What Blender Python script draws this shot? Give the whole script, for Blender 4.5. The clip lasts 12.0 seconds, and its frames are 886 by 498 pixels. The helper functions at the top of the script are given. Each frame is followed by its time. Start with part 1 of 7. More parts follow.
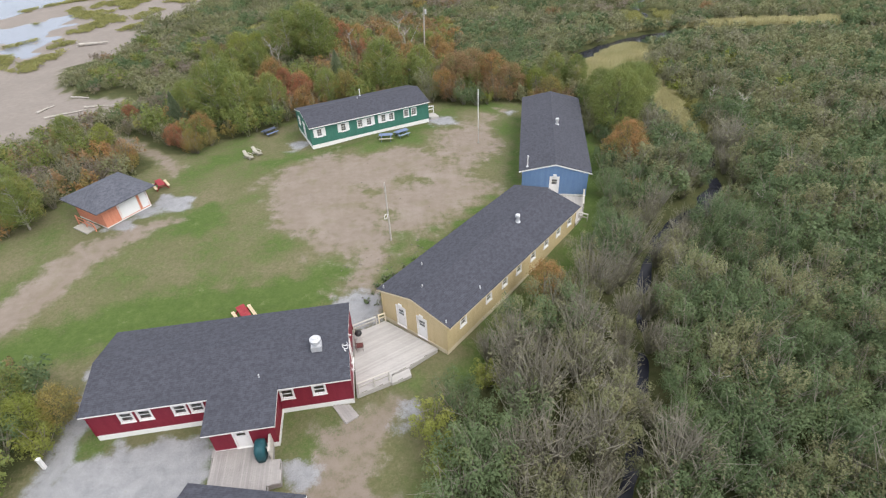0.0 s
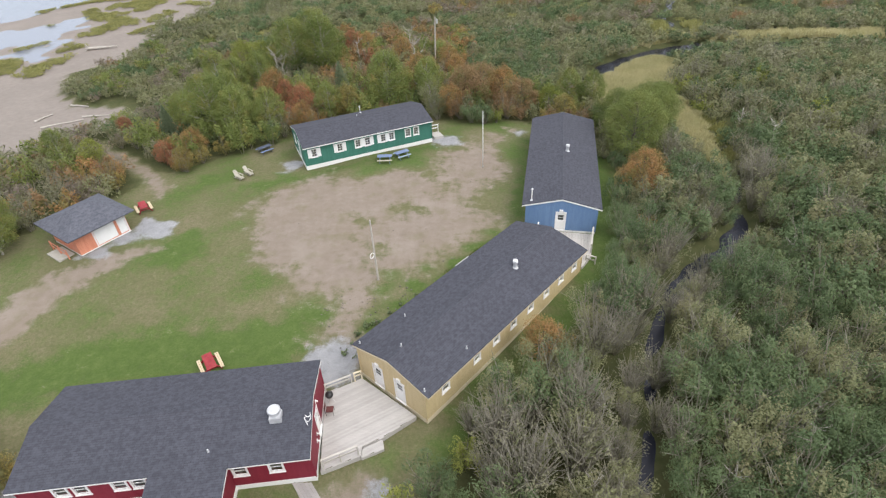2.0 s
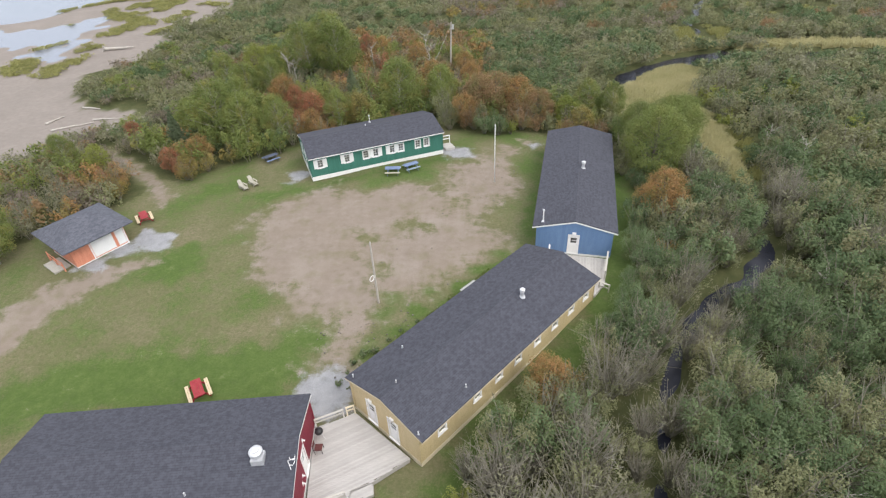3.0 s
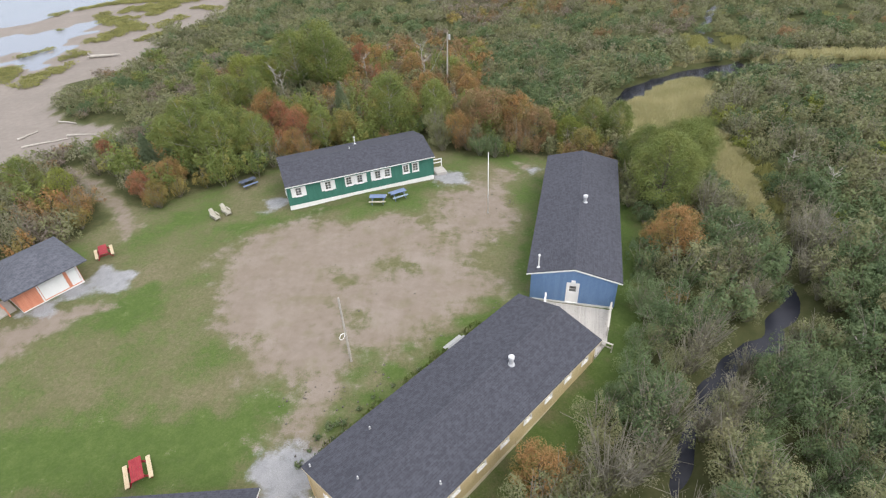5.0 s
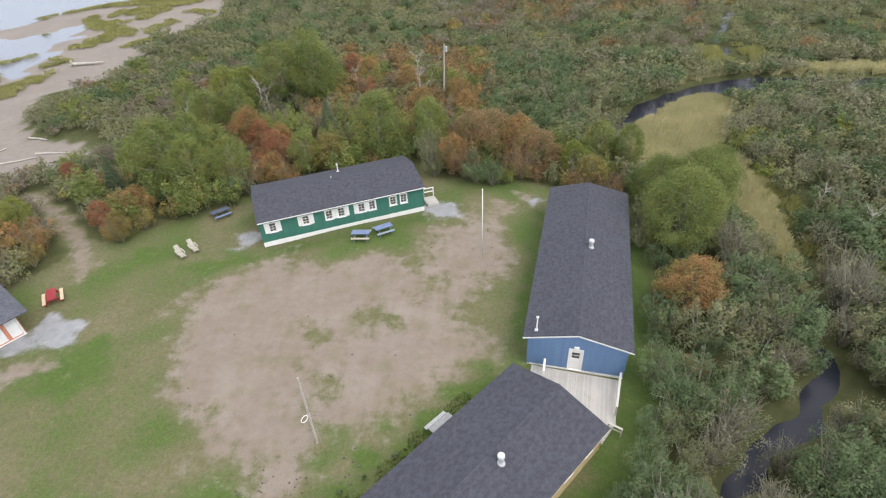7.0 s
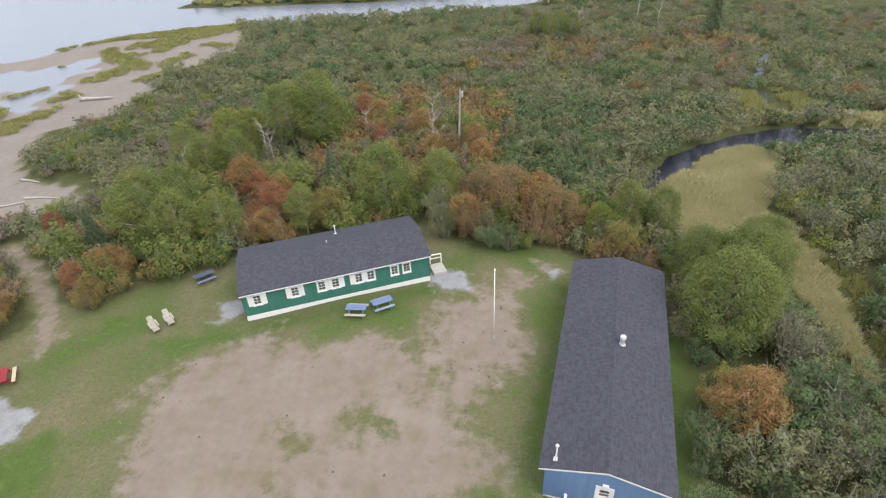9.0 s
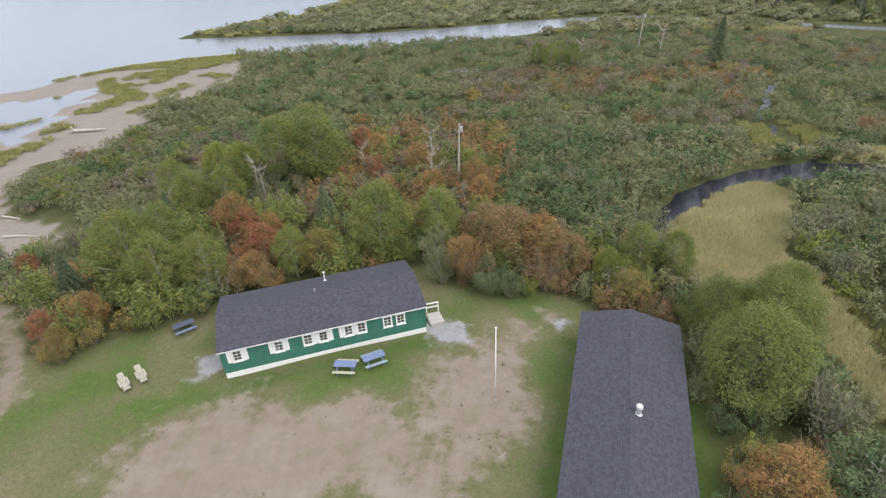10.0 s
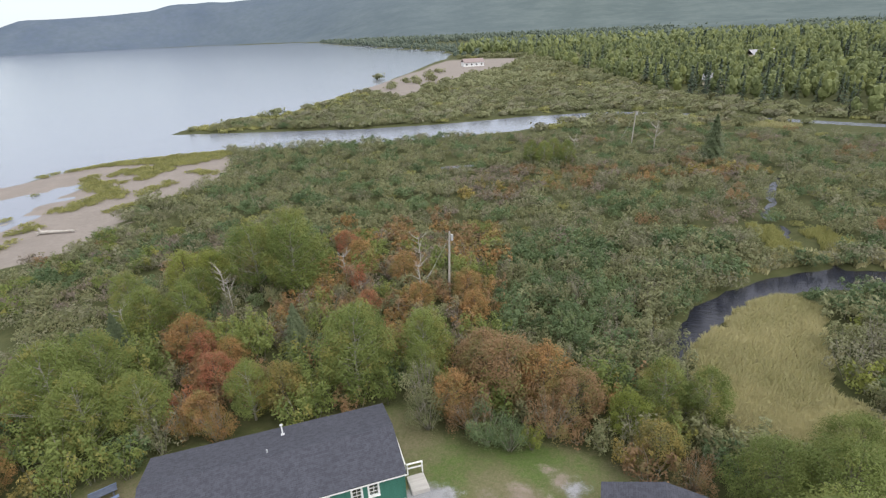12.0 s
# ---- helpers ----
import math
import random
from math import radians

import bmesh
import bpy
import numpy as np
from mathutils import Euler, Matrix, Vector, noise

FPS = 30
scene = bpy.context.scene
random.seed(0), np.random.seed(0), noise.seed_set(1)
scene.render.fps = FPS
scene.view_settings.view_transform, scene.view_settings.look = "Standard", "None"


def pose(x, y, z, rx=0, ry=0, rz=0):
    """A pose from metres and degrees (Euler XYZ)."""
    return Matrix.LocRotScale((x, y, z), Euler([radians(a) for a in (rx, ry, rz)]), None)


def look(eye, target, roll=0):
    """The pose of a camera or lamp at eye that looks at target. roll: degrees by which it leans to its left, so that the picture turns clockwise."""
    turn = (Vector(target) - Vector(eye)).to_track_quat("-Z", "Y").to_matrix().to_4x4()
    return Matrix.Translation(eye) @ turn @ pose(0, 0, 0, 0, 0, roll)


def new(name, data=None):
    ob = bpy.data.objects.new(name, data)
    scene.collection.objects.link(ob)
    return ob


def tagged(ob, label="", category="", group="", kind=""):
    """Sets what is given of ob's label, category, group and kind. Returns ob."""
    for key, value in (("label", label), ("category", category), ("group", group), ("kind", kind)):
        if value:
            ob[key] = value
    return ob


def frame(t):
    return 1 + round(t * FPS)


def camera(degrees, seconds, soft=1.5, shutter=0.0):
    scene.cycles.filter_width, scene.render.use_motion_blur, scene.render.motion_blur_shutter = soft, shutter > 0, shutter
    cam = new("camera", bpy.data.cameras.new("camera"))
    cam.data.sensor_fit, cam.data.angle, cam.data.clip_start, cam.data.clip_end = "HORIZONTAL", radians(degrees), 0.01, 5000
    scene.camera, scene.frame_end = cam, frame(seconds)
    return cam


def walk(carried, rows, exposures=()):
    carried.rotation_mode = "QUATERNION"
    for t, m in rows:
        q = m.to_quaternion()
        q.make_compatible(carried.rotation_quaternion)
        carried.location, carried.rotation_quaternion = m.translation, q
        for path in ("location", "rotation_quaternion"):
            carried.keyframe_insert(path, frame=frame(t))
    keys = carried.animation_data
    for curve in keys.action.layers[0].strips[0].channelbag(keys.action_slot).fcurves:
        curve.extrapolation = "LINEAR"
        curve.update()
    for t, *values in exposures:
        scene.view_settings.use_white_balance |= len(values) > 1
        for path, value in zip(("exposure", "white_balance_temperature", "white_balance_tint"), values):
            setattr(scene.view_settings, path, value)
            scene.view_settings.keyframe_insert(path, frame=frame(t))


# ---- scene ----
cam = camera(79.2, 12.0, soft=1.25)
METRES, EYE, TILT, LEAN, TURN = 45.4, 30.24, 0.0, 0.0, 0.0
ROWS = [
    (0.0, 0.0, 0.0, 0.0, -1.72, -36.25, 2.35),
    (0.5, 0.017, 0.0324, 0.0022, -1.54, -36.28, 2.38),
    (1.0, 0.0324, 0.0653, 0.0042, -0.25, -36.27, 2.38),
    (1.5, 0.0463, 0.0985, 0.0065, 0.03, -36.29, 2.41),
    (2.0, 0.0599, 0.1323, 0.0083, 0.97, -36.29, 2.4),
    (2.5, 0.0717, 0.1671, 0.0102, 2.77, -36.25, 2.37),
    (3.0, 0.0824, 0.2034, 0.0114, 3.28, -36.23, 2.38),
    (5.0, 0.1163, 0.3544, 0.0137, 4.09, -36.37, 2.47),
    (5.5, 0.1219, 0.3937, 0.0138, 4.16, -36.42, 2.48),
    (6.0, 0.1275, 0.4342, 0.0136, 4.19, -36.46, 2.5),
    (6.5, 0.1335, 0.4755, 0.0135, 4.26, -36.49, 2.51),
    (8.5, 0.1447, 0.6492, 0.0123, 7.11, -36.53, 2.43),
    (9.0, 0.1441, 0.6958, 0.014, 7.25, -33.81, 2.42),
    (9.5, 0.1426, 0.7407, 0.0115, 7.34, -31.15, 2.42),
    (10.0, 0.1403, 0.786, 0.0103, 7.39, -31.18, 2.44),
    (10.5, 0.1391, 0.8339, 0.0099, 7.45, -31.23, 2.43),
    (11.0, 0.1376, 0.882, 0.0095, 6.87, -31.3, 2.48),
    (11.5, 0.1361, 0.9311, 0.0108, 6.87, -28.46, 2.47),
    (12.0, 0.1341, 0.977, 0.0106, 6.88, -22.31, 2.45),
]
walk(cam, [(t, pose(0, 0, EYE, TILT, LEAN, TURN) @ pose(METRES * x, METRES * y, METRES * z, 90 + pitch, roll, yaw)) for t, x, y, z, yaw, pitch, roll in ROWS],
     ((0.0, 1.80), (5.0, 1.80), (9.0, 1.74), (12.0, 1.66)))

# ---- sky and light: a bright, thinly overcast day ----
K = 1.08  # metres to one unit of the plan
SUN_UP, SUN_TURN = radians(52), radians(128)
world = bpy.data.worlds.new("overcast_sky")
scene.world = world
world.use_nodes = True
wt = world.node_tree
sky = wt.nodes.new("ShaderNodeTexSky")
sky.sky_type, sky.sun_disc = "NISHITA", False
sky.sun_elevation, sky.sun_rotation = SUN_UP, SUN_TURN
sky.air_density, sky.dust_density, sky.ozone_density = 1.0, 1.0, 1.0
cloud = wt.nodes.new("ShaderNodeMix")  # an even veil of thin cloud over the blue
cloud.data_type = "RGBA"
cloud.inputs[0].default_value = 0.88
veil = wt.nodes.new("ShaderNodeMix")  # brighter overhead than at the horizon, as thin cloud is
veil.data_type = "RGBA"
veil.inputs[6].default_value, veil.inputs[7].default_value = (1.36, 1.47, 1.68, 1), (3.5, 3.4, 3.45, 1)
way = wt.nodes.new("ShaderNodeTexCoord")
axes = wt.nodes.new("ShaderNodeSeparateXYZ")
climb = wt.nodes.new("ShaderNodeMapRange")
climb.inputs["From Min"].default_value, climb.inputs["From Max"].default_value = 0.0, 0.75
wt.links.new(way.outputs["Generated"], axes.inputs[0])
wt.links.new(axes.outputs["Z"], climb.inputs["Value"])
wt.links.new(climb.outputs["Result"], veil.inputs[0])
wt.links.new(veil.outputs[2], cloud.inputs[7])
wt.links.new(sky.outputs["Color"], cloud.inputs[6])
wt.links.new(cloud.outputs[2], wt.nodes["Background"].inputs["Color"])
wt.nodes["Background"].inputs["Strength"].default_value = 0.15
sun_data = bpy.data.lights.new("sun", "SUN")
sun_data.energy, sun_data.angle, sun_data.color = 0.6, radians(40), (1.0, 0.95, 0.88)
sun = new("sun", sun_data)
sun_way = Vector((math.sin(SUN_TURN) * math.cos(SUN_UP), math.cos(SUN_TURN) * math.cos(SUN_UP), math.sin(SUN_UP)))
sun.matrix_world = look(tuple(sun_way * 300), (0, 0, 0))
scene.view_settings.exposure = 1.75


# ---- materials ----
def link(nt, a, b):
    nt.links.new(a, b)


def noise_fac(nt, vec, scale, detail=4.0, rough=0.6, lo=0.3, hi=0.7, distortion=0.0):
    """A noise from 0 to 1 with the range lo to hi stretched out."""
    n = nt.nodes.new("ShaderNodeTexNoise")
    n.inputs["Scale"].default_value, n.inputs["Detail"].default_value = scale, detail
    n.inputs["Roughness"].default_value, n.inputs["Distortion"].default_value = rough, distortion
    link(nt, vec, n.inputs["Vector"])
    m = nt.nodes.new("ShaderNodeMapRange")
    m.inputs["From Min"].default_value, m.inputs["From Max"].default_value = lo, hi
    link(nt, n.outputs["Fac"], m.inputs["Value"])
    return m.outputs["Result"]


def mix_rgb(nt, fac, a, b, blend="MIX"):
    m = nt.nodes.new("ShaderNodeMix")
    m.data_type, m.blend_type = "RGBA", blend
    for value, sock in ((fac, m.inputs[0]), (a, m.inputs[6]), (b, m.inputs[7])):
        if isinstance(value, (int, float)):
            sock.default_value = value
        elif isinstance(value, tuple):
            sock.default_value = (*value, 1)
        else:
            link(nt, value, sock)
    return m.outputs[2]


def arith(nt, op, a, b):
    m = nt.nodes.new("ShaderNodeMath")
    m.operation = op
    for value, sock in ((a, m.inputs[0]), (b, m.inputs[1])):
        if isinstance(value, (int, float)):
            sock.default_value = value
        else:
            link(nt, value, sock)
    return m.outputs[0]


def bumped(nt, bsdf, height, strength, distance):
    b = nt.nodes.new("ShaderNodeBump")
    b.inputs["Strength"].default_value, b.inputs["Distance"].default_value = strength, distance
    link(nt, height, b.inputs["Height"])
    link(nt, b.outputs["Normal"], bsdf.inputs["Normal"])


def blank(name, rough=0.7, metal=0.0, spec=0.3):
    m = bpy.data.materials.new(name)
    m.use_nodes = True
    nt = m.node_tree
    bsdf = nt.nodes["Principled BSDF"]
    bsdf.inputs["Roughness"].default_value, bsdf.inputs["Metallic"].default_value = rough, metal
    bsdf.inputs["Specular IOR Level"].default_value = spec
    geo, tex = nt.nodes.new("ShaderNodeNewGeometry"), nt.nodes.new("ShaderNodeTexCoord")
    return m, nt, bsdf, geo, tex


def worn(name, a, b, scale=3.0, fine=40.0, rough=0.7, metal=0.0, bump=0.2, spec=0.3):
    """A surface that wanders between two colours at a large and a fine scale."""
    m, nt, bsdf, geo, tex = blank(name, rough, metal, spec)
    big = noise_fac(nt, geo.outputs["Position"], scale)
    small = noise_fac(nt, geo.outputs["Position"], fine, 3.0)
    col = mix_rgb(nt, big, a, b)
    col = mix_rgb(nt, arith(nt, "MULTIPLY", small, 0.35), col, tuple(c * 0.72 for c in a))
    link(nt, col, bsdf.inputs["Base Color"])
    bumped(nt, bsdf, small, bump, 0.01)
    return m


def siding(name, a, b):
    """Painted lap siding: faint boards, chalky patches, rain streaks."""
    m, nt, bsdf, geo, tex = blank(name, 0.6)
    pos = geo.outputs["Position"]
    z = nt.nodes.new("ShaderNodeSeparateXYZ")
    link(nt, pos, z.inputs[0])
    lap = arith(nt, "FRACT", arith(nt, "MULTIPLY", z.outputs["Z"], 7.5), 0.0)
    groove = arith(nt, "GREATER_THAN", lap, 0.88)
    streak = nt.nodes.new("ShaderNodeMapping")
    streak.inputs["Scale"].default_value = (2.2, 2.2, 0.25)
    link(nt, pos, streak.inputs["Vector"])
    col = mix_rgb(nt, noise_fac(nt, streak.outputs[0], 1.6), a, b)
    col = mix_rgb(nt, arith(nt, "MULTIPLY", noise_fac(nt, pos, 14.0), 0.22), col, tuple(c * 0.6 for c in a))
    col = mix_rgb(nt, arith(nt, "MULTIPLY", groove, 0.45), col, tuple(c * 0.45 for c in a))
    link(nt, col, bsdf.inputs["Base Color"])
    bumped(nt, bsdf, lap, 0.25, 0.012)
    return m


def shingles(name, dark, light):
    m, nt, bsdf, geo, tex = blank(name, 0.85, 0.0, 0.25)
    obj = tex.outputs["Object"]
    brick = nt.nodes.new("ShaderNodeTexBrick")
    brick.inputs["Color1"].default_value, brick.inputs["Color2"].default_value = (*dark, 1), (*light, 1)
    brick.inputs["Mortar"].default_value = (*[c * 0.68 for c in dark], 1)
    brick.inputs["Scale"].default_value, brick.inputs["Mortar Size"].default_value = 1.0, 0.012
    brick.inputs["Brick Width"].default_value, brick.inputs["Row Height"].default_value = 0.34, 0.145
    brick.inputs["Bias"].default_value = -0.1
    link(nt, obj, brick.inputs["Vector"])
    big = noise_fac(nt, obj, 0.5, 5.0)
    mid = noise_fac(nt, obj, 3.4, 2.0, lo=0.42, hi=0.62)
    col = mix_rgb(nt, arith(nt, "MULTIPLY", mid, 0.42), brick.outputs["Color"], tuple(c * 1.5 for c in light))
    col = mix_rgb(nt, arith(nt, "MULTIPLY", big, 0.35), col, tuple(c * 0.8 for c in dark))
    col = mix_rgb(nt, arith(nt, "MULTIPLY", noise_fac(nt, obj, 60.0, 2.0), 0.3), col, tuple(c * 1.6 for c in light))
    link(nt, col, bsdf.inputs["Base Color"])
    bumped(nt, bsdf, brick.outputs["Fac"], -0.5, 0.01)
    return m


def timber(name, a, b, turn=0.0):
    """Weathered wood with grain along the boards."""
    m, nt, bsdf, geo, tex = blank(name, 0.8)
    mp = nt.nodes.new("ShaderNodeMapping")
    mp.inputs["Rotation"].default_value = (0, 0, radians(-turn))
    mp.inputs["Scale"].default_value = (1.2, 14.0, 8.0)
    link(nt, geo.outputs["Position"], mp.inputs["Vector"])
    grain = noise_fac(nt, mp.outputs[0], 2.0, 5.0)
    col = mix_rgb(nt, grain, a, b)
    col = mix_rgb(nt, arith(nt, "MULTIPLY", geo.outputs["Random Per Island"], 0.5), col, tuple(c * 0.7 for c in a))
    col = mix_rgb(nt, arith(nt, "MULTIPLY", noise_fac(nt, geo.outputs["Position"], 0.9), 0.3), col, tuple(c * 1.15 for c in b))
    link(nt, col, bsdf.inputs["Base Color"])
    bumped(nt, bsdf, grain, 0.3, 0.006)
    return m


def foliage(name, dark, mid, light, patch=0.22, glow=0.4, other=None, share=0.3):
    """Leaves: each differs a little, whole bushes lean to one tone or the other, and some tufts have turned to another hue."""
    m, nt, bsdf, geo, tex = blank(name, 0.6, 0.0, 0.2)
    # a thin leaf sends back about as much light as it lets through
    dark, mid, light = (tuple((1.0 + 0.86 * glow) * v for v in (c[0], c[1], c[2] * 1.08)) for c in (dark, mid, light))
    pos = geo.outputs["Position"]
    col = mix_rgb(nt, noise_fac(nt, pos, patch, 3.0, lo=0.33, hi=0.67), dark, mid)
    col = mix_rgb(nt, arith(nt, "MULTIPLY", arith(nt, "POWER", geo.outputs["Random Per Island"], 2.0), 0.4), col, light)
    info, own = nt.nodes.new("ShaderNodeObjectInfo"), nt.nodes.new("ShaderNodeAttribute")
    own.attribute_name = "tone"
    each = arith(nt, "FRACT", arith(nt, "ADD", info.outputs["Random"], own.outputs["Fac"]), 0.0)
    col = mix_rgb(nt, arith(nt, "MULTIPLY", each, 0.55), col, tuple(0.45 * m + 0.55 * l for m, l in zip(mid, light)))
    if other:
        hue = arith(nt, "FRACT", arith(nt, "ADD", arith(nt, "MULTIPLY", own.outputs["Fac"], 17.3), arith(nt, "MULTIPLY", info.outputs["Random"], 5.1)), 0.0)
        turned_leaf = arith(nt, "MULTIPLY", arith(nt, "LESS_THAN", hue, share), 0.75)
        col = mix_rgb(nt, turned_leaf, col, tuple((1.0 + 0.86 * glow) * v for v in other))
    shy = arith(nt, "MULTIPLY", arith(nt, "LESS_THAN", each, 0.3), 0.45)
    col = mix_rgb(nt, shy, col, tuple(0.7 * d for d in dark))
    link(nt, col, bsdf.inputs["Base Color"])
    if glow:
        thin = nt.nodes.new("ShaderNodeBsdfTranslucent")
        both = nt.nodes.new("ShaderNodeMixShader")
        both.inputs[0].default_value = glow
        link(nt, col, thin.inputs["Color"])
        link(nt, bsdf.outputs[0], both.inputs[1])
        link(nt, thin.outputs[0], both.inputs[2])
        link(nt, both.outputs[0], nt.nodes["Material Output"].inputs["Surface"])
    return m


def ground_mat():
    m, nt, bsdf, geo, tex = blank("ground", 0.95, 0.0, 0.1)
    pos = geo.outputs["Position"]

    def cover(name):
        a = nt.nodes.new("ShaderNodeAttribute")
        a.attribute_name = name
        s = nt.nodes.new("ShaderNodeSeparateColor")
        link(nt, a.outputs["Color"], s.inputs[0])
        return s.outputs

    one, two = cover("cover_a"), cover("cover_b")
    fine, mid = noise_fac(nt, pos, 9.0, 5.0), noise_fac(nt, pos, 1.1, 5.0)
    big = noise_fac(nt, pos, 0.16, 4.0)
    grit = noise_fac(nt, pos, 26.0, 4.0)

    def edge(fac, soft=0.22):
        r = nt.nodes.new("ShaderNodeMapRange")
        r.interpolation_type = "SMOOTHSTEP"
        r.inputs["From Min"].default_value, r.inputs["From Max"].default_value = 0.5 - soft, 0.5 + soft
        jag = arith(nt, "ADD", arith(nt, "MULTIPLY", arith(nt, "SUBTRACT", mid, 0.5), 0.5), arith(nt, "MULTIPLY", arith(nt, "SUBTRACT", fine, 0.5), 0.3))
        link(nt, arith(nt, "ADD", fac, jag), r.inputs["Value"])
        return r.outputs["Result"]

    # short dry grass over sandy soil
    grass = mix_rgb(nt, mid, (0.108, 0.115, 0.052), (0.152, 0.143, 0.076))
    grass = mix_rgb(nt, arith(nt, "MULTIPLY", big, 0.65), grass, (0.21, 0.172, 0.12))
    grass = mix_rgb(nt, arith(nt, "MULTIPLY", fine, 0.4), grass, (0.065, 0.08, 0.03))
    tuft = noise_fac(nt, pos, 3.6, 4.0, lo=0.46, hi=0.64)
    grass = mix_rgb(nt, arith(nt, "MULTIPLY", tuft, 0.45), grass, (0.075, 0.10, 0.035))
    straws = noise_fac(nt, pos, 2.1, 5.0, 0.7, lo=0.55, hi=0.7)
    grass = mix_rgb(nt, arith(nt, "MULTIPLY", straws, 0.5), grass, (0.215, 0.19, 0.12))
    lush = mix_rgb(nt, mid, (0.073, 0.112, 0.032), (0.106, 0.145, 0.045))
    lush = mix_rgb(nt, arith(nt, "MULTIPLY", fine, 0.4), lush, (0.045, 0.075, 0.018))
    lush = mix_rgb(nt, arith(nt, "MULTIPLY", tuft, 0.5), lush, (0.058, 0.10, 0.022))
    col = mix_rgb(nt, edge(two[1], 0.4), grass, lush)
    dirt = mix_rgb(nt, mid, (0.205, 0.172, 0.142), (0.265, 0.228, 0.194))
    dirt = mix_rgb(nt, arith(nt, "MULTIPLY", big, 0.5), dirt, (0.20, 0.165, 0.125))
    tinge = noise_fac(nt, pos, 0.45, 5.0, lo=0.52, hi=0.72)
    dirt = mix_rgb(nt, arith(nt, "MULTIPLY", tinge, 0.6), dirt, (0.15, 0.145, 0.075))
    drift = noise_fac(nt, pos, 0.28, 5.0, 0.65, 0.5, 0.66)
    dirt = mix_rgb(nt, arith(nt, "MULTIPLY", drift, 0.55), dirt, (0.285, 0.25, 0.215))
    dirt = mix_rgb(nt, arith(nt, "MULTIPLY", grit, 0.3), dirt, (0.14, 0.11, 0.08))
    pebble = nt.nodes.new("ShaderNodeTexVoronoi")
    pebble.inputs["Scale"].default_value = 3.4
    link(nt, pos, pebble.inputs["Vector"])
    stones = arith(nt, "MULTIPLY", arith(nt, "LESS_THAN", pebble.outputs["Distance"], 0.13), mid)
    dirt = mix_rgb(nt, arith(nt, "MULTIPLY", stones, 0.28), dirt, (0.10, 0.085, 0.065))
    col = mix_rgb(nt, edge(one[0], 0.26), col, dirt)
    gravel = mix_rgb(nt, mid, (0.27, 0.278, 0.29), (0.40, 0.408, 0.42))
    gravel = mix_rgb(nt, arith(nt, "MULTIPLY", grit, 0.75), gravel, (0.14, 0.142, 0.145))
    col = mix_rgb(nt, edge(one[1], 0.3), col, gravel)
    sand = mix_rgb(nt, mid, (0.222, 0.198, 0.178), (0.275, 0.248, 0.226))
    sand = mix_rgb(nt, arith(nt, "MULTIPLY", big, 0.5), sand, (0.18, 0.162, 0.148))
    sand = mix_rgb(nt, arith(nt, "MULTIPLY", fine, 0.25), sand, (0.22, 0.18, 0.13))
    col = mix_rgb(nt, edge(one[2], 0.3), col, sand)
    straw = mix_rgb(nt, mid, (0.25, 0.24, 0.105), (0.34, 0.31, 0.165))
    col = mix_rgb(nt, edge(two[0], 0.3), col, straw)
    litter = mix_rgb(nt, mid, (0.05, 0.06, 0.024), (0.085, 0.088, 0.04))
    col = mix_rgb(nt, edge(two[2], 0.3), col, litter)
    link(nt, col, bsdf.inputs["Base Color"])
    bumped(nt, bsdf, arith(nt, "ADD", grit, arith(nt, "MULTIPLY", fine, 2.0)), 0.35, 0.03)
    return m


def water_mat(name, body):
    m, nt, bsdf, geo, tex = blank(name, 0.12, 0.0, 0.5)
    bsdf.inputs["Base Color"].default_value = (*body, 1)
    bsdf.inputs["IOR"].default_value = 1.33
    mp = nt.nodes.new("ShaderNodeMapping")
    mp.inputs["Scale"].default_value = (0.5, 1.6, 1.0)
    link(nt, geo.outputs["Position"], mp.inputs["Vector"])
    bumped(nt, bsdf, noise_fac(nt, mp.outputs[0], 1.4, 4.0), 0.3, 0.06)
    return m


def glass_mat():
    m, nt, bsdf, geo, tex = blank("window_glass", 0.03, 0.0, 0.5)
    bsdf.inputs["Base Color"].default_value = (0.75, 0.8, 0.82, 1)
    bsdf.inputs["Transmission Weight"].default_value = 1.0
    return m


GROUND, GLASS = ground_mat(), glass_mat()
# part of the sky's reflection is put into the lake's pale base colour
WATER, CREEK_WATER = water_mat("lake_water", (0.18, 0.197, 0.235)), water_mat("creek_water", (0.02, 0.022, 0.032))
ROOF = shingles("roof_shingles", (0.040, 0.042, 0.053), (0.059, 0.062, 0.076))
ROOF_GREY = shingles("grey_shingles", (0.06, 0.065, 0.08), (0.10, 0.105, 0.125))
RED = siding("red_siding", (0.19, 0.016, 0.034), (0.24, 0.026, 0.046))
YELLOW = siding("yellow_siding", (0.56, 0.45, 0.25), (0.63, 0.52, 0.31))
BLUE = siding("blue_siding", (0.115, 0.20, 0.36), (0.15, 0.25, 0.42))
GREEN = siding("green_siding", (0.045, 0.16, 0.122), (0.065, 0.205, 0.158))
ORANGE = siding("orange_siding", (0.62, 0.24, 0.15), (0.70, 0.30, 0.19))
WHITE = worn("white_paint", (0.78, 0.78, 0.76), (0.84, 0.84, 0.83), 1.5, 20.0, 0.5, 0.0, 0.05)
CREAM = worn("cream_trim", (0.66, 0.58, 0.42), (0.74, 0.66, 0.50), 1.5, 20.0, 0.6)
DECK_A = timber("grey_decking", (0.37, 0.357, 0.34), (0.47, 0.455, 0.435), 31)
DECK_B = timber("pale_decking", (0.40, 0.382, 0.355), (0.49, 0.47, 0.44), 80)
DECK_C = timber("worn_decking", (0.27, 0.257, 0.247), (0.375, 0.355, 0.34), 97)
RAIL = timber("rail_wood", (0.42, 0.40, 0.36), (0.55, 0.53, 0.48))
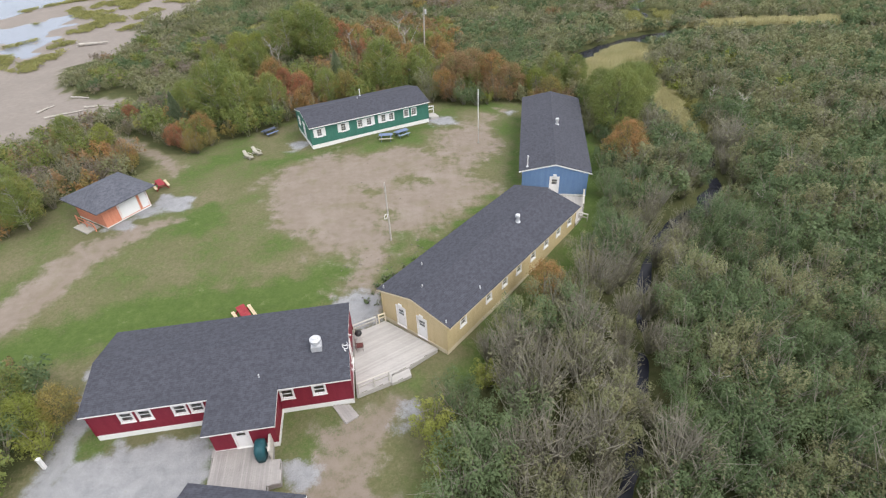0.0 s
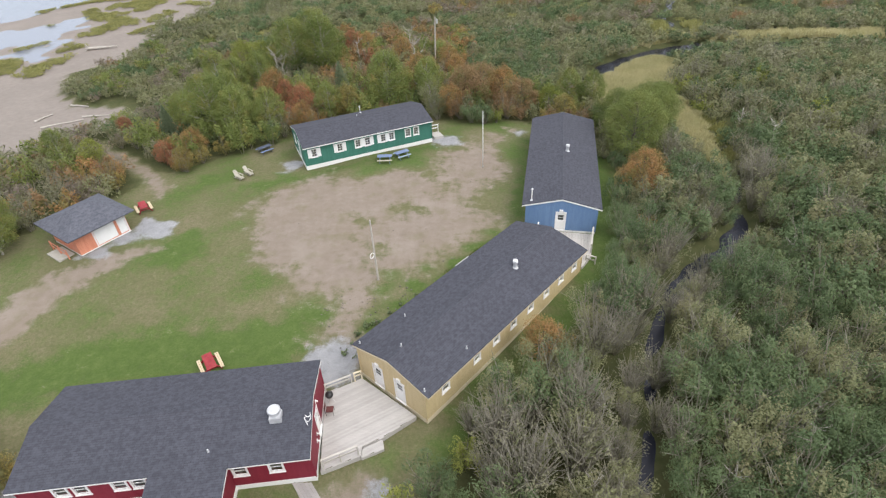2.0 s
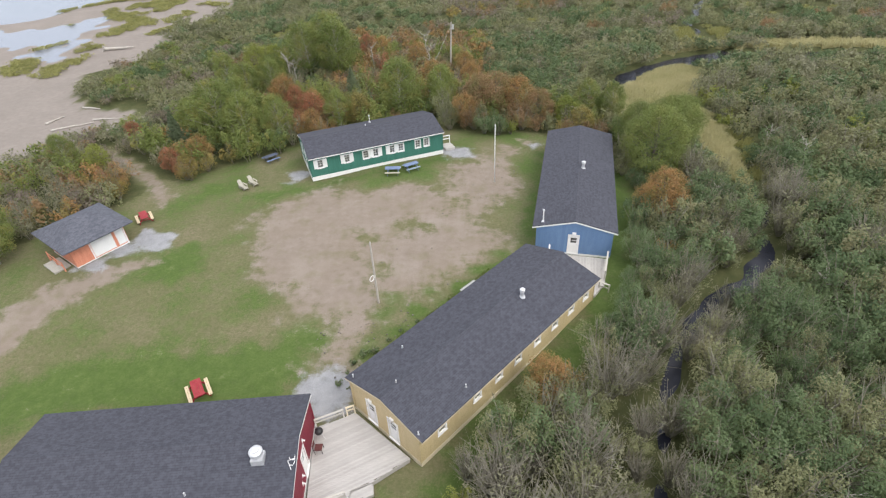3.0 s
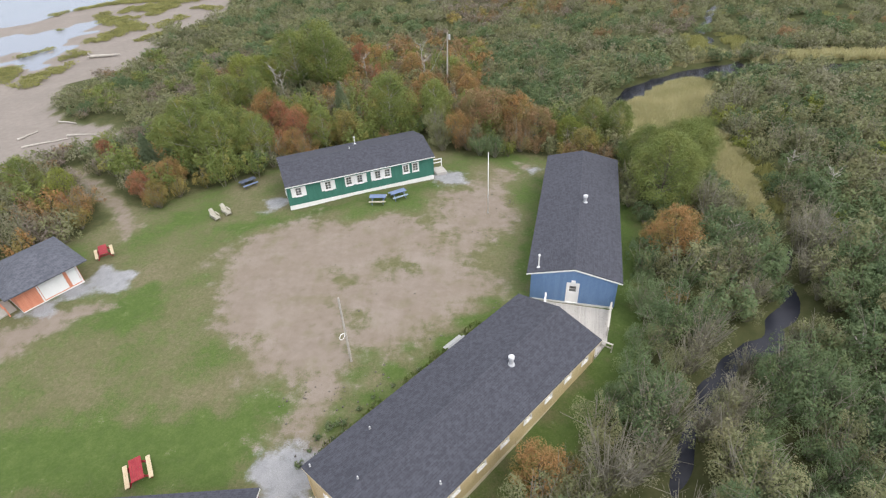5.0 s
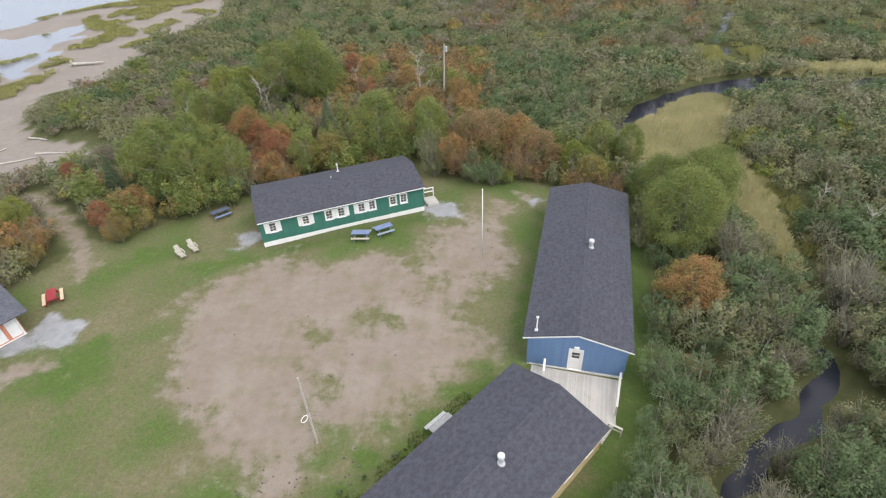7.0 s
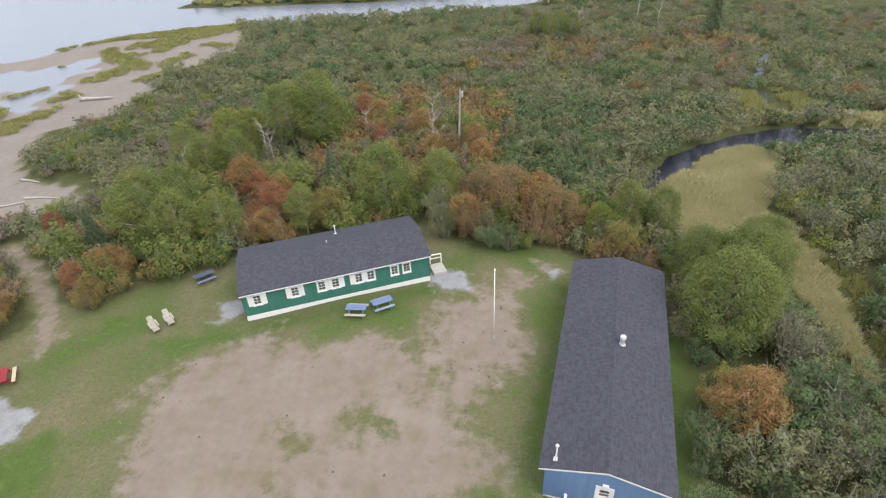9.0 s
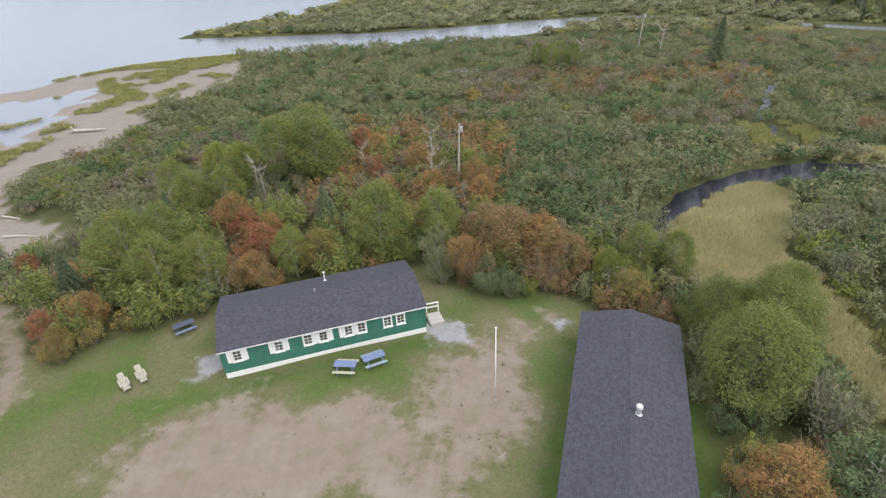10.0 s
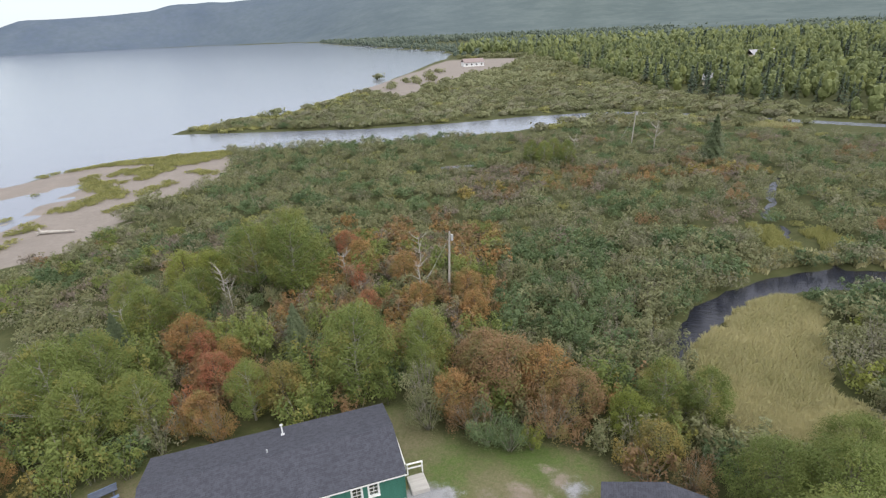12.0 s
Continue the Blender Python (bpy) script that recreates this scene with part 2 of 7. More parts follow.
POLE = timber("pole_wood", (0.33, 0.29, 0.24), (0.45, 0.41, 0.35))
STEEL = worn("galvanised_steel", (0.58, 0.59, 0.61), (0.70, 0.71, 0.72), 4.0, 30.0, 0.45, 0.45, 0.05)
BLACK = worn("black_enamel", (0.02, 0.02, 0.022), (0.04, 0.04, 0.04), 4.0, 40.0, 0.4)
TEAL = worn("teal_cover", (0.012, 0.06, 0.075), (0.025, 0.10, 0.115), 3.0, 30.0, 0.55)
TABLE_BLUE = worn("blue_table_paint", (0.145, 0.20, 0.33), (0.20, 0.255, 0.39), 3.0, 30.0)
TABLE_NAVY = worn("navy_table_paint", (0.07, 0.085, 0.125), (0.12, 0.14, 0.185), 3.0, 30.0)
TABLE_RED = worn("red_table_paint", (0.25, 0.022, 0.034), (0.34, 0.05, 0.055), 3.0, 30.0)
BENCH = worn("pale_bench_wood", (0.52, 0.42, 0.27), (0.64, 0.54, 0.38), 3.0, 30.0)
BARK = worn("grey_bark", (0.10, 0.085, 0.07), (0.19, 0.165, 0.14), 2.0, 20.0, 0.9, 0.0, 0.4)
BIRCH = worn("birch_bark", (0.28, 0.26, 0.22), (0.42, 0.395, 0.35), 3.0, 24.0, 0.8)
DEADWOOD = worn("bleached_wood", (0.36, 0.33, 0.29), (0.50, 0.47, 0.43), 2.0, 25.0, 0.9)
TWIG = worn("grey_twigs", (0.20, 0.187, 0.145), (0.30, 0.28, 0.225), 1.0, 12.0, 0.9)
OLIVE = (0.12, 0.13, 0.055)
LEAF_WILLOW = foliage("willow_leaves", (0.132, 0.144, 0.066), (0.173, 0.183, 0.086), (0.245, 0.245, 0.126), other=(0.178, 0.166, 0.09), share=0.16)
LEAF_ALDER = foliage("alder_leaves", (0.066, 0.104, 0.045), (0.100, 0.142, 0.060), (0.162, 0.20, 0.092), other=(0.135, 0.165, 0.072), share=0.16)
LEAF_BROAD = foliage("broad_leaves", (0.105, 0.140, 0.038), (0.142, 0.178, 0.046), (0.212, 0.235, 0.080), other=(0.18, 0.188, 0.058), share=0.2)
LEAF_BIRCH = foliage("birch_leaves", (0.102, 0.136, 0.036), (0.140, 0.175, 0.045), (0.21, 0.232, 0.076), other=(0.21, 0.19, 0.058), share=0.16)
LEAF_LIME = foliage("lime_leaves", (0.145, 0.178, 0.034), (0.19, 0.212, 0.044), (0.27, 0.272, 0.08), other=(0.14, 0.16, 0.045), share=0.25)
LEAF_GOLD = foliage("gold_leaves", (0.20, 0.165, 0.05), (0.25, 0.20, 0.06), (0.33, 0.265, 0.09), other=OLIVE, share=0.4)
LEAF_ORANGE = foliage("orange_leaves", (0.225, 0.130, 0.055), (0.275, 0.160, 0.06), (0.34, 0.225, 0.09), other=(0.165, 0.152, 0.055), share=0.38)
LEAF_RED = foliage("red_leaves", (0.220, 0.090, 0.055), (0.27, 0.11, 0.058), (0.32, 0.165, 0.08), other=(0.19, 0.145, 0.07), share=0.38)
LEAF_RUST = foliage("rust_leaves", (0.178, 0.118, 0.062), (0.22, 0.14, 0.068), (0.278, 0.19, 0.095), other=(0.15, 0.148, 0.056), share=0.3)
LEAF_MAUVE = foliage("mauve_leaves", (0.155, 0.127, 0.10), (0.192, 0.158, 0.12), (0.25, 0.212, 0.16), other=(0.165, 0.158, 0.08), share=0.4)
LEAF_SPRUCE = foliage("spruce_needles", (0.082, 0.110, 0.056), (0.108, 0.138, 0.068), (0.16, 0.18, 0.092), glow=0.3)
LEAF_GREY = foliage("thin_grey_leaves", (0.145, 0.145, 0.082), (0.182, 0.18, 0.102), (0.255, 0.245, 0.155), other=(0.125, 0.143, 0.064), share=0.3)
REED = foliage("dry_reeds", (0.25, 0.245, 0.10), (0.40, 0.37, 0.19), (0.50, 0.465, 0.27), 0.13)
SEDGE = foliage("green_sedge", (0.175, 0.185, 0.06), (0.225, 0.225, 0.075), (0.30, 0.285, 0.115), 0.3)
FAR_WOODS = foliage("far_woods", (0.078, 0.104, 0.042), (0.138, 0.162, 0.052), (0.17, 0.19, 0.066), 0.012, 0.0, (0.165, 0.183, 0.056), 0.22)
FAR_SPRUCE = foliage("far_spruce", (0.05, 0.074, 0.046), (0.066, 0.092, 0.054), (0.095, 0.122, 0.07), 0.03, 0.0)
# paler, bluer leaves: the haze of distance is put into their colour
FAR_HAZE = foliage("haze_tinted_woods", (0.085, 0.112, 0.08), (0.105, 0.132, 0.09), (0.14, 0.165, 0.105), 0.01, 0.0, (0.075, 0.10, 0.078), 0.3)


# ---- the lie of the land (plan units, times K for metres) ----
SHORE = [(-4300, 90), (-300, 120), (-130, 140), (-110, 147), (-104, 163), (-97, 174), (-86, 181), (-72, 183), (-95, 212), (-111, 213), (-106, 231),
         (-88, 256), (-82, 281), (-78, 353), (-72, 450), (-69, 584), (-62, 690), (-94, 830), (-337, 1317), (-790, 2300), (-1500, 2900), (-4300, 2950)]
RIVER = [(-110, 198, 14), (-70, 199, 15), (-40, 203, 12.5), (-18, 209, 12), (0, 215.5, 12), (13, 223.5, 10), (26, 231, 6), (42, 235, 4), (60, 230, 3.2), (80, 217.5, 3), (110, 199, 3), (160, 156, 3)]
BANKS = [[(39.3, 107.8), (44.2, 107), (43.2, 114), (44.2, 119.6), (40.2, 121)], [(46.6, 109.5), (51.4, 111), (50.4, 119.5), (46.2, 118)], [(51, 106.4), (60, 106.6), (76, 103.6), (78, 107.6), (60, 110), (51, 110)],
         [(20, 208), (40, 212), (60, 207), (80, 198.5), (86, 202), (77, 211.5), (60, 222), (41, 226.5), (27, 220)]]
CREEK = [(80, 100, 2.6), (60, 103, 2.4), (50, 103.5, 2.2), (44, 103.5, 2.6), (36.6, 101.4, 1.9), (31.2, 98.5, 1.5), (26.0, 93.7, 1.7), (22.2, 88.4, 1.2), (20.6, 83.5, 0.5)]
BRANCH = [(45.5, 105.5, 0.5), (45.2, 112, 0.3), (44, 116, 0.6), (45.6, 121, 0.3), (44.8, 126, 0.7), (49, 133, 0.5), (51.5, 140, 0.9), (57, 149, 0.4)]
POND = [(-10, 160.5, 1.2), (-4, 162, 1.3)]
STREAM = [(36, 78, 0.1), (34.2, 71, 0.2), (33.0, 63, 0.3), (31.2, 56, 0.4), (28.8, 48.2, 0.65), (25.6, 43.9, 0.75), (21.6, 41.2, 0.8), (17.8, 36.6, 0.45), (15.2, 31.0, 0.25), (13.5, 25, 0.25), (11.8, 20.5, 0.2), (9.7, 16.2, 0.5), (8, 12, 0.2)]
POOL = [(-91, 146, 2), (-93, 140, 4), (-96, 132, 5.5), (-106, 129, 6), (-118, 128, 6), (-104, 126, 4), (-90, 126.5, 3), (-86, 118, 2.4), (-83.5, 113, 1.4)]
SAND = [(-150, 55), (-60, 60), (-52, 72), (-46.5, 78), (-45.5, 81), (-50, 84), (-57, 85), (-63, 91), (-68, 101), (-61, 110), (-61.5, 121),
        (-69, 132), (-63, 138), (-59, 149), (-66, 170), (-74, 181), (-90, 183), (-106, 164), (-110, 148), (-150, 140)]
CLEAR = [(-2.8, -20), (-2.4, 18), (-1.4, 22.6), (1.3, 25.2), (13.2, 39.2), (15.6, 43.5), (16.3, 50), (17.5, 57), (18.8, 66), (17.5, 67.5), (13, 69.5), (8.7, 71.5),
         (5.6, 70.3), (2, 71), (-1, 72), (-3.2, 75), (-18.8, 67.9), (-22, 65.4), (-28, 61.8), (-31, 59), (-32.5, 56), (-36, 53), (-40, 47.5), (-41, 42.5), (-52, 36),
         (-55, 29), (-33, 26), (-27, 24.8), (-24.2, 21.5), (-23.8, 18.3), (-25.5, 15.5), (-26, -20)]
DIRT = [(-19, 50.8), (-18, 55), (-13.7, 58), (-6.9, 57.6), (-1.7, 59.5), (1.4, 63), (4.2, 65.5), (7.2, 63), (7, 57), (4.4, 53.4), (3.2, 50.5), (5.9, 49.2), (7, 47.5),
        (5.8, 44.4), (3, 42.3), (0, 40.8), (-2, 39), (-3.5, 35), (-5.2, 31.5), (-8, 34.5), (-9.5, 38), (-13.5, 41.4), (-16.2, 43.5), (-16.9, 47.3)]


def poly_gap(x, y, poly):
    """Distance to the outline of a polygon, negative inside."""
    best, inside = np.full(x.shape, 1e9), np.zeros(x.shape, bool)
    for (ax, ay), (bx, by) in zip(poly, poly[1:] + poly[:1]):
        ex, ey = bx - ax, by - ay
        s = np.clip(((x - ax) * ex + (y - ay) * ey) / (ex * ex + ey * ey), 0, 1)
        best = np.minimum(best, np.hypot(x - ax - s * ex, y - ay - s * ey))
        inside ^= ((ay > y) != (by > y)) & (x < ex * (y - ay) / ((by - ay) or 1e-9) + ax)
    return np.where(inside, -best, best)


def band_gap(x, y, line):
    """Distance to a band along a line of (x, y, half width), negative inside."""
    best = np.full(x.shape, 1e9)
    for (ax, ay, ar), (bx, by, br) in zip(line, line[1:]):
        ex, ey = bx - ax, by - ay
        s = np.clip(((x - ax) * ex + (y - ay) * ey) / (ex * ex + ey * ey), 0, 1)
        best = np.minimum(best, np.hypot(x - ax - s * ex, y - ay - s * ey) - (ar + s * (br - ar)))
    return best


def spot_gap(x, y, spots):
    """Distance to the nearest of some round spots (x, y, radius)."""
    best = np.full(x.shape, 1e9)
    for sx, sy, sr in spots:
        best = np.minimum(best, np.hypot(x - sx, y - sy) - sr)
    return best


def wave(x, y, size, seed):
    """A smooth random field of about -1 to 1 with bumps of the given size."""
    rng = np.random.default_rng(seed)
    total = np.zeros(x.shape)
    for k in range(10):
        a, f, p = rng.uniform(0, 2 * np.pi), rng.uniform(0.6, 1.7) / size, rng.uniform(0, 6.3)
        total += np.sin(2 * np.pi * f * (x * np.cos(a) + y * np.sin(a)) + p)
    return total / 4.0


def soft(gap, width):
    return np.clip(0.5 - gap / (2 * width), 0, 1)


LEVEL = -1.0  # of the lake and creeks, in metres


def land_height(x, y):
    s = np.clip((y * K - 33) / 15, 0, 1)
    s = s * s * (3 - 2 * s)
    yard = -0.75 * (1 - s) + 0.2 * np.exp(-((x + 9.5) ** 2 + (y - 66) ** 2) / 150) + 0.24 * np.exp(-((x + 33) ** 2 + (y - 47.5) ** 2) / 50)
    out = np.clip(poly_gap(x, y, CLEAR) / 7, 0, 1)
    z = yard * (1 - out) + (-0.55 - 0.2 * (1 - s)) * out + 0.05 * wave(x, y, 9, 3)
    z = z + 11 * np.clip((poly_gap(x, y, SHORE) - 60) / 900, 0, 3) ** 2 * np.clip((y - 320) / 500, 0, 1)
    z = z + 24 * np.exp(-((x - 560) / 330) ** 2 - ((y - 1800) / 300) ** 2)
    z = np.where(poly_gap(x, y, SAND) < 0, LEVEL + 0.2 + 0.08 * wave(x, y, 14, 9), z)
    lake, river = poly_gap(x, y, SHORE) + 1.5 * wave(x, y, 12, 5), band_gap(x, y, RIVER)
    z = np.minimum(z, np.clip(LEVEL + 0.10 * lake, LEVEL - 1.2, 0.6))
    z = np.minimum(z, np.clip(LEVEL + 0.25 * river, LEVEL - 1.2, 0.6))
    z = np.minimum(z, np.clip(LEVEL + 0.05 * (band_gap(x, y, POOL) - 1.4 + 2.2 * wave(x, y, 9, 41)), LEVEL - 0.2, 0.6))
    for line in (CREEK, BRANCH, STREAM, POND):
        z = np.minimum(z, np.clip(LEVEL + 0.5 * (band_gap(x, y, line) + 0.3 * wave(x, y, 4, 6)), LEVEL - 0.8, 0.6))
    return z


def lift(x, y):
    """Height of the ground at one place of the plan."""
    return float(land_height(np.array([float(x)]), np.array([float(y)]))[0])


def spread(lo, hi, fine_lo, fine_hi, fine, mid_lo, mid_hi, mid):
    """Grid lines: fine in the middle, coarser round it, growing to the far ends."""
    a = list(np.arange(fine_lo, fine_hi, fine))
    a = list(np.arange(mid_lo, fine_lo, mid)) + a + list(np.arange(fine_hi, mid_hi + mid, mid))
    step, v = mid, a[-1]
    while v < hi:
        step *= 1.18
        v += step
        a.append(v)
    step, v = mid, a[0]
    while v > lo:
        step *= 1.3
        v -= step
        a.insert(0, v)
    return np.array(a)


def colour_layer(me, name, r, g, b):
    layer = me.color_attributes.new(name, "FLOAT_COLOR", "POINT")
    data = np.ones((len(r), 4), np.float32)
    data[:, 0], data[:, 1], data[:, 2] = r, g, b
    layer.data.foreach_set("color", data.ravel())


def quad_mesh(name, verts, faces, mats, which=None):
    """A mesh from arrays, of faces that all have three or all have four corners."""
    me = bpy.data.meshes.new(name)
    verts, faces = np.asarray(verts, np.float32), np.asarray(faces, np.int32)
    me.vertices.add(len(verts))
    me.vertices.foreach_set("co", verts.ravel())
    me.loops.add(faces.size)
    me.loops.foreach_set("vertex_index", faces.ravel())
    me.polygons.add(len(faces))
    me.polygons.foreach_set("loop_start", np.arange(0, faces.size, faces.shape[1], dtype=np.int32))
    for m in mats:
        me.materials.append(m)
    if which is not None:
        me.polygons.foreach_set("material_index", np.asarray(which, np.int32))
    me.update(calc_edges=True)
    return me


def make_ground():
    xs = spread(-4200, 4200, -42, 26, 0.5, -125, 125, 1.4)
    ys = spread(-300, 4300, 9, 76, 0.5, -30, 236, 1.4)
    x, y = np.meshgrid(xs, ys)
    x, y = x.ravel(), y.ravel()
    z = land_height(x, y)
    nx, ny = len(xs), len(ys)
    i = (np.arange(ny - 1)[:, None] * nx + np.arange(nx - 1)[None, :]).ravel()
    me = quad_mesh("ground", np.column_stack((x * K, y * K, z)), np.column_stack((i, i + 1, i + nx + 1, i + nx)), [GROUND])
    w3, w8, w20 = wave(x, y, 2.6, 21), wave(x, y, 8, 22), wave(x, y, 20, 23)
    yard = poly_gap(x, y, DIRT) + 0.8 * w3 + 0.9 * w8
    islands = spot_gap(x, y, [(-3.1, 51.1, 0.9), (-3.6, 39.8, 1.3), (-5.6, 44.2, 0.5), (5.0, 52.2, 1.7), (1.0, 55, 0.5), (-9.0, 37.2, 0.9), (-0.5, 58.6, 0.9), (-7.5, 49, 0.5)]) + 0.9 * w3
    wall_strip = band_gap(x, y, [(-4.6, 35.2, 0.2), (-2.6, 38.0, 0.7), (6.2, 45.4, 1.3)]) + 0.6 * w3
    yard = np.maximum.reduce([yard, 0.4 - islands, 1.2 - wall_strip])
    tracks = np.minimum(band_gap(x, y, [(-50, 26, 2.5), (-35.6, 32.5, 2.2), (-33, 39.5, 1.9), (-30, 43, 1.4), (-26, 45.5, 0.5)]), band_gap(x, y, [(-46, 70, 0.7), (-40, 65.7, 0.7), (-33.6, 60, 0.8), (-30.8, 56.6, 0.9), (-30.2, 54.8, 0.3)]))
    back = np.minimum(band_gap(x, y, [(-6.5, 8, 3.2), (-6.8, 16, 3.0), (-6.4, 19.6, 2.3), (-3.6, 22.2, 1.0)]), spot_gap(x, y, [(6.5, 67, 1.6), (1.0, 66.5, 1.5), (9, 69, 1.0)]))
    dirt = np.maximum.reduce([soft(yard, 2.3), 0.9 * soft(tracks + 0.5 * w3, 1.2), 0.72 * soft(back + 0.8 * w3, 1.2)])
    gravel = np.minimum.reduce([
        poly_gap(x, y, [(-32.5, 43.8), (-29.8, 48.2), (-29.2, 50.3), (-26.6, 49.8), (-25.3, 47.4), (-27.4, 47.0), (-29.2, 46.6), (-31.2, 43.2)]),
        poly_gap(x, y, [(-9.4, 31.8), (-8.6, 33.1), (-7.2, 34.2), (-5.7, 33.2), (-5.0, 30.8), (-6.2, 29.2), (-7.5, 29.8)]),
        poly_gap(x, y, [(-27, 8), (-25, 16.8), (-23.5, 18.9), (-22, 19.5), (-19.4, 20.3), (-16, 20.8), (-14.6, 19.2), (-14, 8)]),
        band_gap(x, y, [(-25.2, 27, 0.4), (-24.6, 23.5, 0.6), (-24, 20.5, 0.8), (-24, 17, 1.0)]),
        spot_gap(x, y, [(-8.9, 17.5, 1.0), (0.7, 66.6, 1.7), (-17.3, 61, 1.2), (10, 68.2, 0.7), (-2.6, 21.6, 0.7), (-3.2, 20.6, 0.5)])]) + 0.45 * w3
    lake = np.minimum(poly_gap(x, y, SHORE), band_gap(x, y, RIVER))
    beach = poly_gap(x, y, [(-80, 326), (-69, 330), (-45, 296), (-36, 366), (0, 470), (14, 600), (-52, 620), (-62, 580), (-75, 400)])
    field = poly_gap(x, y, [(405, 1640), (600, 1440), (800, 1880), (500, 1850)])
    sand = np.maximum.reduce([soft(poly_gap(x, y, SAND) + 1.2 * w3, 1.5), soft(beach + 3 * w20, 6), 0.8 * soft(field, 20)])
    far = soft(-(lake + 0.0), 1) * soft(215 - y, 3)
    clear = poly_gap(x, y, CLEAR)
    litter = np.maximum(soft(1.6 - clear + 0.7 * w3, 1.2) * (1 - sand), far * (1 - sand)) * (1 - soft(tracks + 0.4 * w3 - 0.4, 0.6))
    straw = np.maximum(soft(poly_gap(x, y, REEDS), 1.2), soft(np.abs(lake - 2.5) - 2.0 + 0.8 * w3, 1.0) * 0.9 * (1 - sand))
    lush = np.clip(0.44 + 0.40 * w8 + 0.22 * w20, 0, 1) * soft(poly_gap(x, y, DIRT) * -1 - 0.4, 1.5)
    greens = np.minimum.reduce([band_gap(x, y, [(-34, 28, 2), (-24, 32, 3), (-12, 33, 3), (-9.5, 36.5, 1.5)]), band_gap(x, y, [(-20, 56.5, 1.5), (-14, 58.8, 0.8), (-1, 65, 0.9)]),
                                band_gap(x, y, [(7.6, 47, 0.8), (10.6, 66, 0.8)]), band_gap(x, y, [(1.5, 24.6, 1.2), (14.6, 41, 2.0), (17.5, 60, 2.0)]), band_gap(x, y, [(-4.9, 31.8, 0.7), (6.4, 45.2, 1.1)]),
                                spot_gap(x, y, [(-26, 58, 2.0), (-24, 45, 3), (-3.6, 39.8, 1.2)]), wall_strip])
    lush = np.maximum(lush * 0.8, soft(greens + 0.8 * w3, 1.6))
    colour_layer(me, "cover_a", dirt, soft(gravel, 0.7), sand)
    colour_layer(me, "cover_b", straw, lush, litter)
    tagged(new("ground", me), "grassy yard of sandy soil, gravel patches and shrub land", "ground", kind="structure")


REEDS = [(20.5, 76), (21.5, 85), (23.6, 88), (27.4, 91.7), (32.2, 96.6), (36, 97.4), (38, 95.2), (35, 88.4), (32.2, 81), (33.5, 74), (33.6, 70), (32, 63), (30.6, 55.4), (30.0, 55.6), (30.0, 61), (28.9, 67), (27, 72)]
make_ground()

W, E, S, N = -4700, 4700, -200, 4500
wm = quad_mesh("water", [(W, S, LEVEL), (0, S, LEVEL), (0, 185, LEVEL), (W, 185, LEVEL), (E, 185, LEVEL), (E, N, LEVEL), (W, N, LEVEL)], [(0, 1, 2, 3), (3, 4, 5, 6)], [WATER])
cm = quad_mesh("creek_water", [(0, S, LEVEL), (E, S, LEVEL), (E, 185, LEVEL), (0, 185, LEVEL)], [(0, 1, 2, 3)], [CREEK_WATER])
tagged(new("creek_water", cm), "dark still creek water between the shrubs", "water", kind="structure")
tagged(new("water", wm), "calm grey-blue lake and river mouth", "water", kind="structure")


def make_hills():
    """Wooded hills beyond the lake, as heights over bearing and distance."""
    m, nt, bsdf, geo, tex = blank("haze_tinted_hills", 1.0, 0.0, 0.0)
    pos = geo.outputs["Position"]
    # distance haze is painted in: blue-grey to the left, greener to the right
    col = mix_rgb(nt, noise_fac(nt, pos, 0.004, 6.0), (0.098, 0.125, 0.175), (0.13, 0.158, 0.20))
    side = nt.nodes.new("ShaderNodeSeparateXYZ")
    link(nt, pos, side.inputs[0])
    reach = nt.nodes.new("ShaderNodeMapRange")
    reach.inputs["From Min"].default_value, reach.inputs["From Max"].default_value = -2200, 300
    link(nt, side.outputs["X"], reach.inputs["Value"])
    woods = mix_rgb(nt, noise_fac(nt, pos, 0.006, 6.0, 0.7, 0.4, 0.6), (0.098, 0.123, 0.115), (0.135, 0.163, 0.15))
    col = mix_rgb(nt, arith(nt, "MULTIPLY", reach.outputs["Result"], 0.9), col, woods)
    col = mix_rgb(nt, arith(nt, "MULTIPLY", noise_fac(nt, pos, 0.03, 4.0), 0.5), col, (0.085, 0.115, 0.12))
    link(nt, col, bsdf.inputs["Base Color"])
    bearings = np.radians(np.linspace(-75, 75, 241))
    rise = np.interp(np.degrees(bearings), [-75, -60, -50, -46.5, -44.3, -42.3, -38.4, -33, -31.7, -27, -24.5, -10, 5, 20, 35, 50, 75], [0.3, 0.6, 0.9, 1.35, 1.75, 2.4, 2.63, 3.07, 3.3, 3.47, 3.66, 4.0, 3.8, 3.0, 2.2, 1.7, 1.0])
    near = np.interp(np.degrees(bearings), [-75, -30, -22, -10, 75], [3900, 3900, 3300, 2000, 1500])
    verts, rings = [], 14
    for b, up, n in zip(bearings, rise, near):
        for k in range(rings + 1):
            s = k / rings
            d = n + (4500 - n) * s
            x, y = d * math.sin(b), d * math.cos(b)
            bump = noise.noise((x / 500, y / 500, 2.0)) * 18 + noise.noise((x / 160, y / 160, 5.0)) * 7
            h = 4500 * math.tan(radians(up)) * (3 * s * s - 2 * s ** 3) + bump * min(1, s * 2.2)
            verts.append((x, y, h - 1.5))
    i = (np.arange(240)[:, None] * (rings + 1) + np.arange(rings)[None, :]).ravel()
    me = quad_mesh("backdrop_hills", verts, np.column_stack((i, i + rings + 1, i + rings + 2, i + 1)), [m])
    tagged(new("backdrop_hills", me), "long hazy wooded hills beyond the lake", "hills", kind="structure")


make_hills()


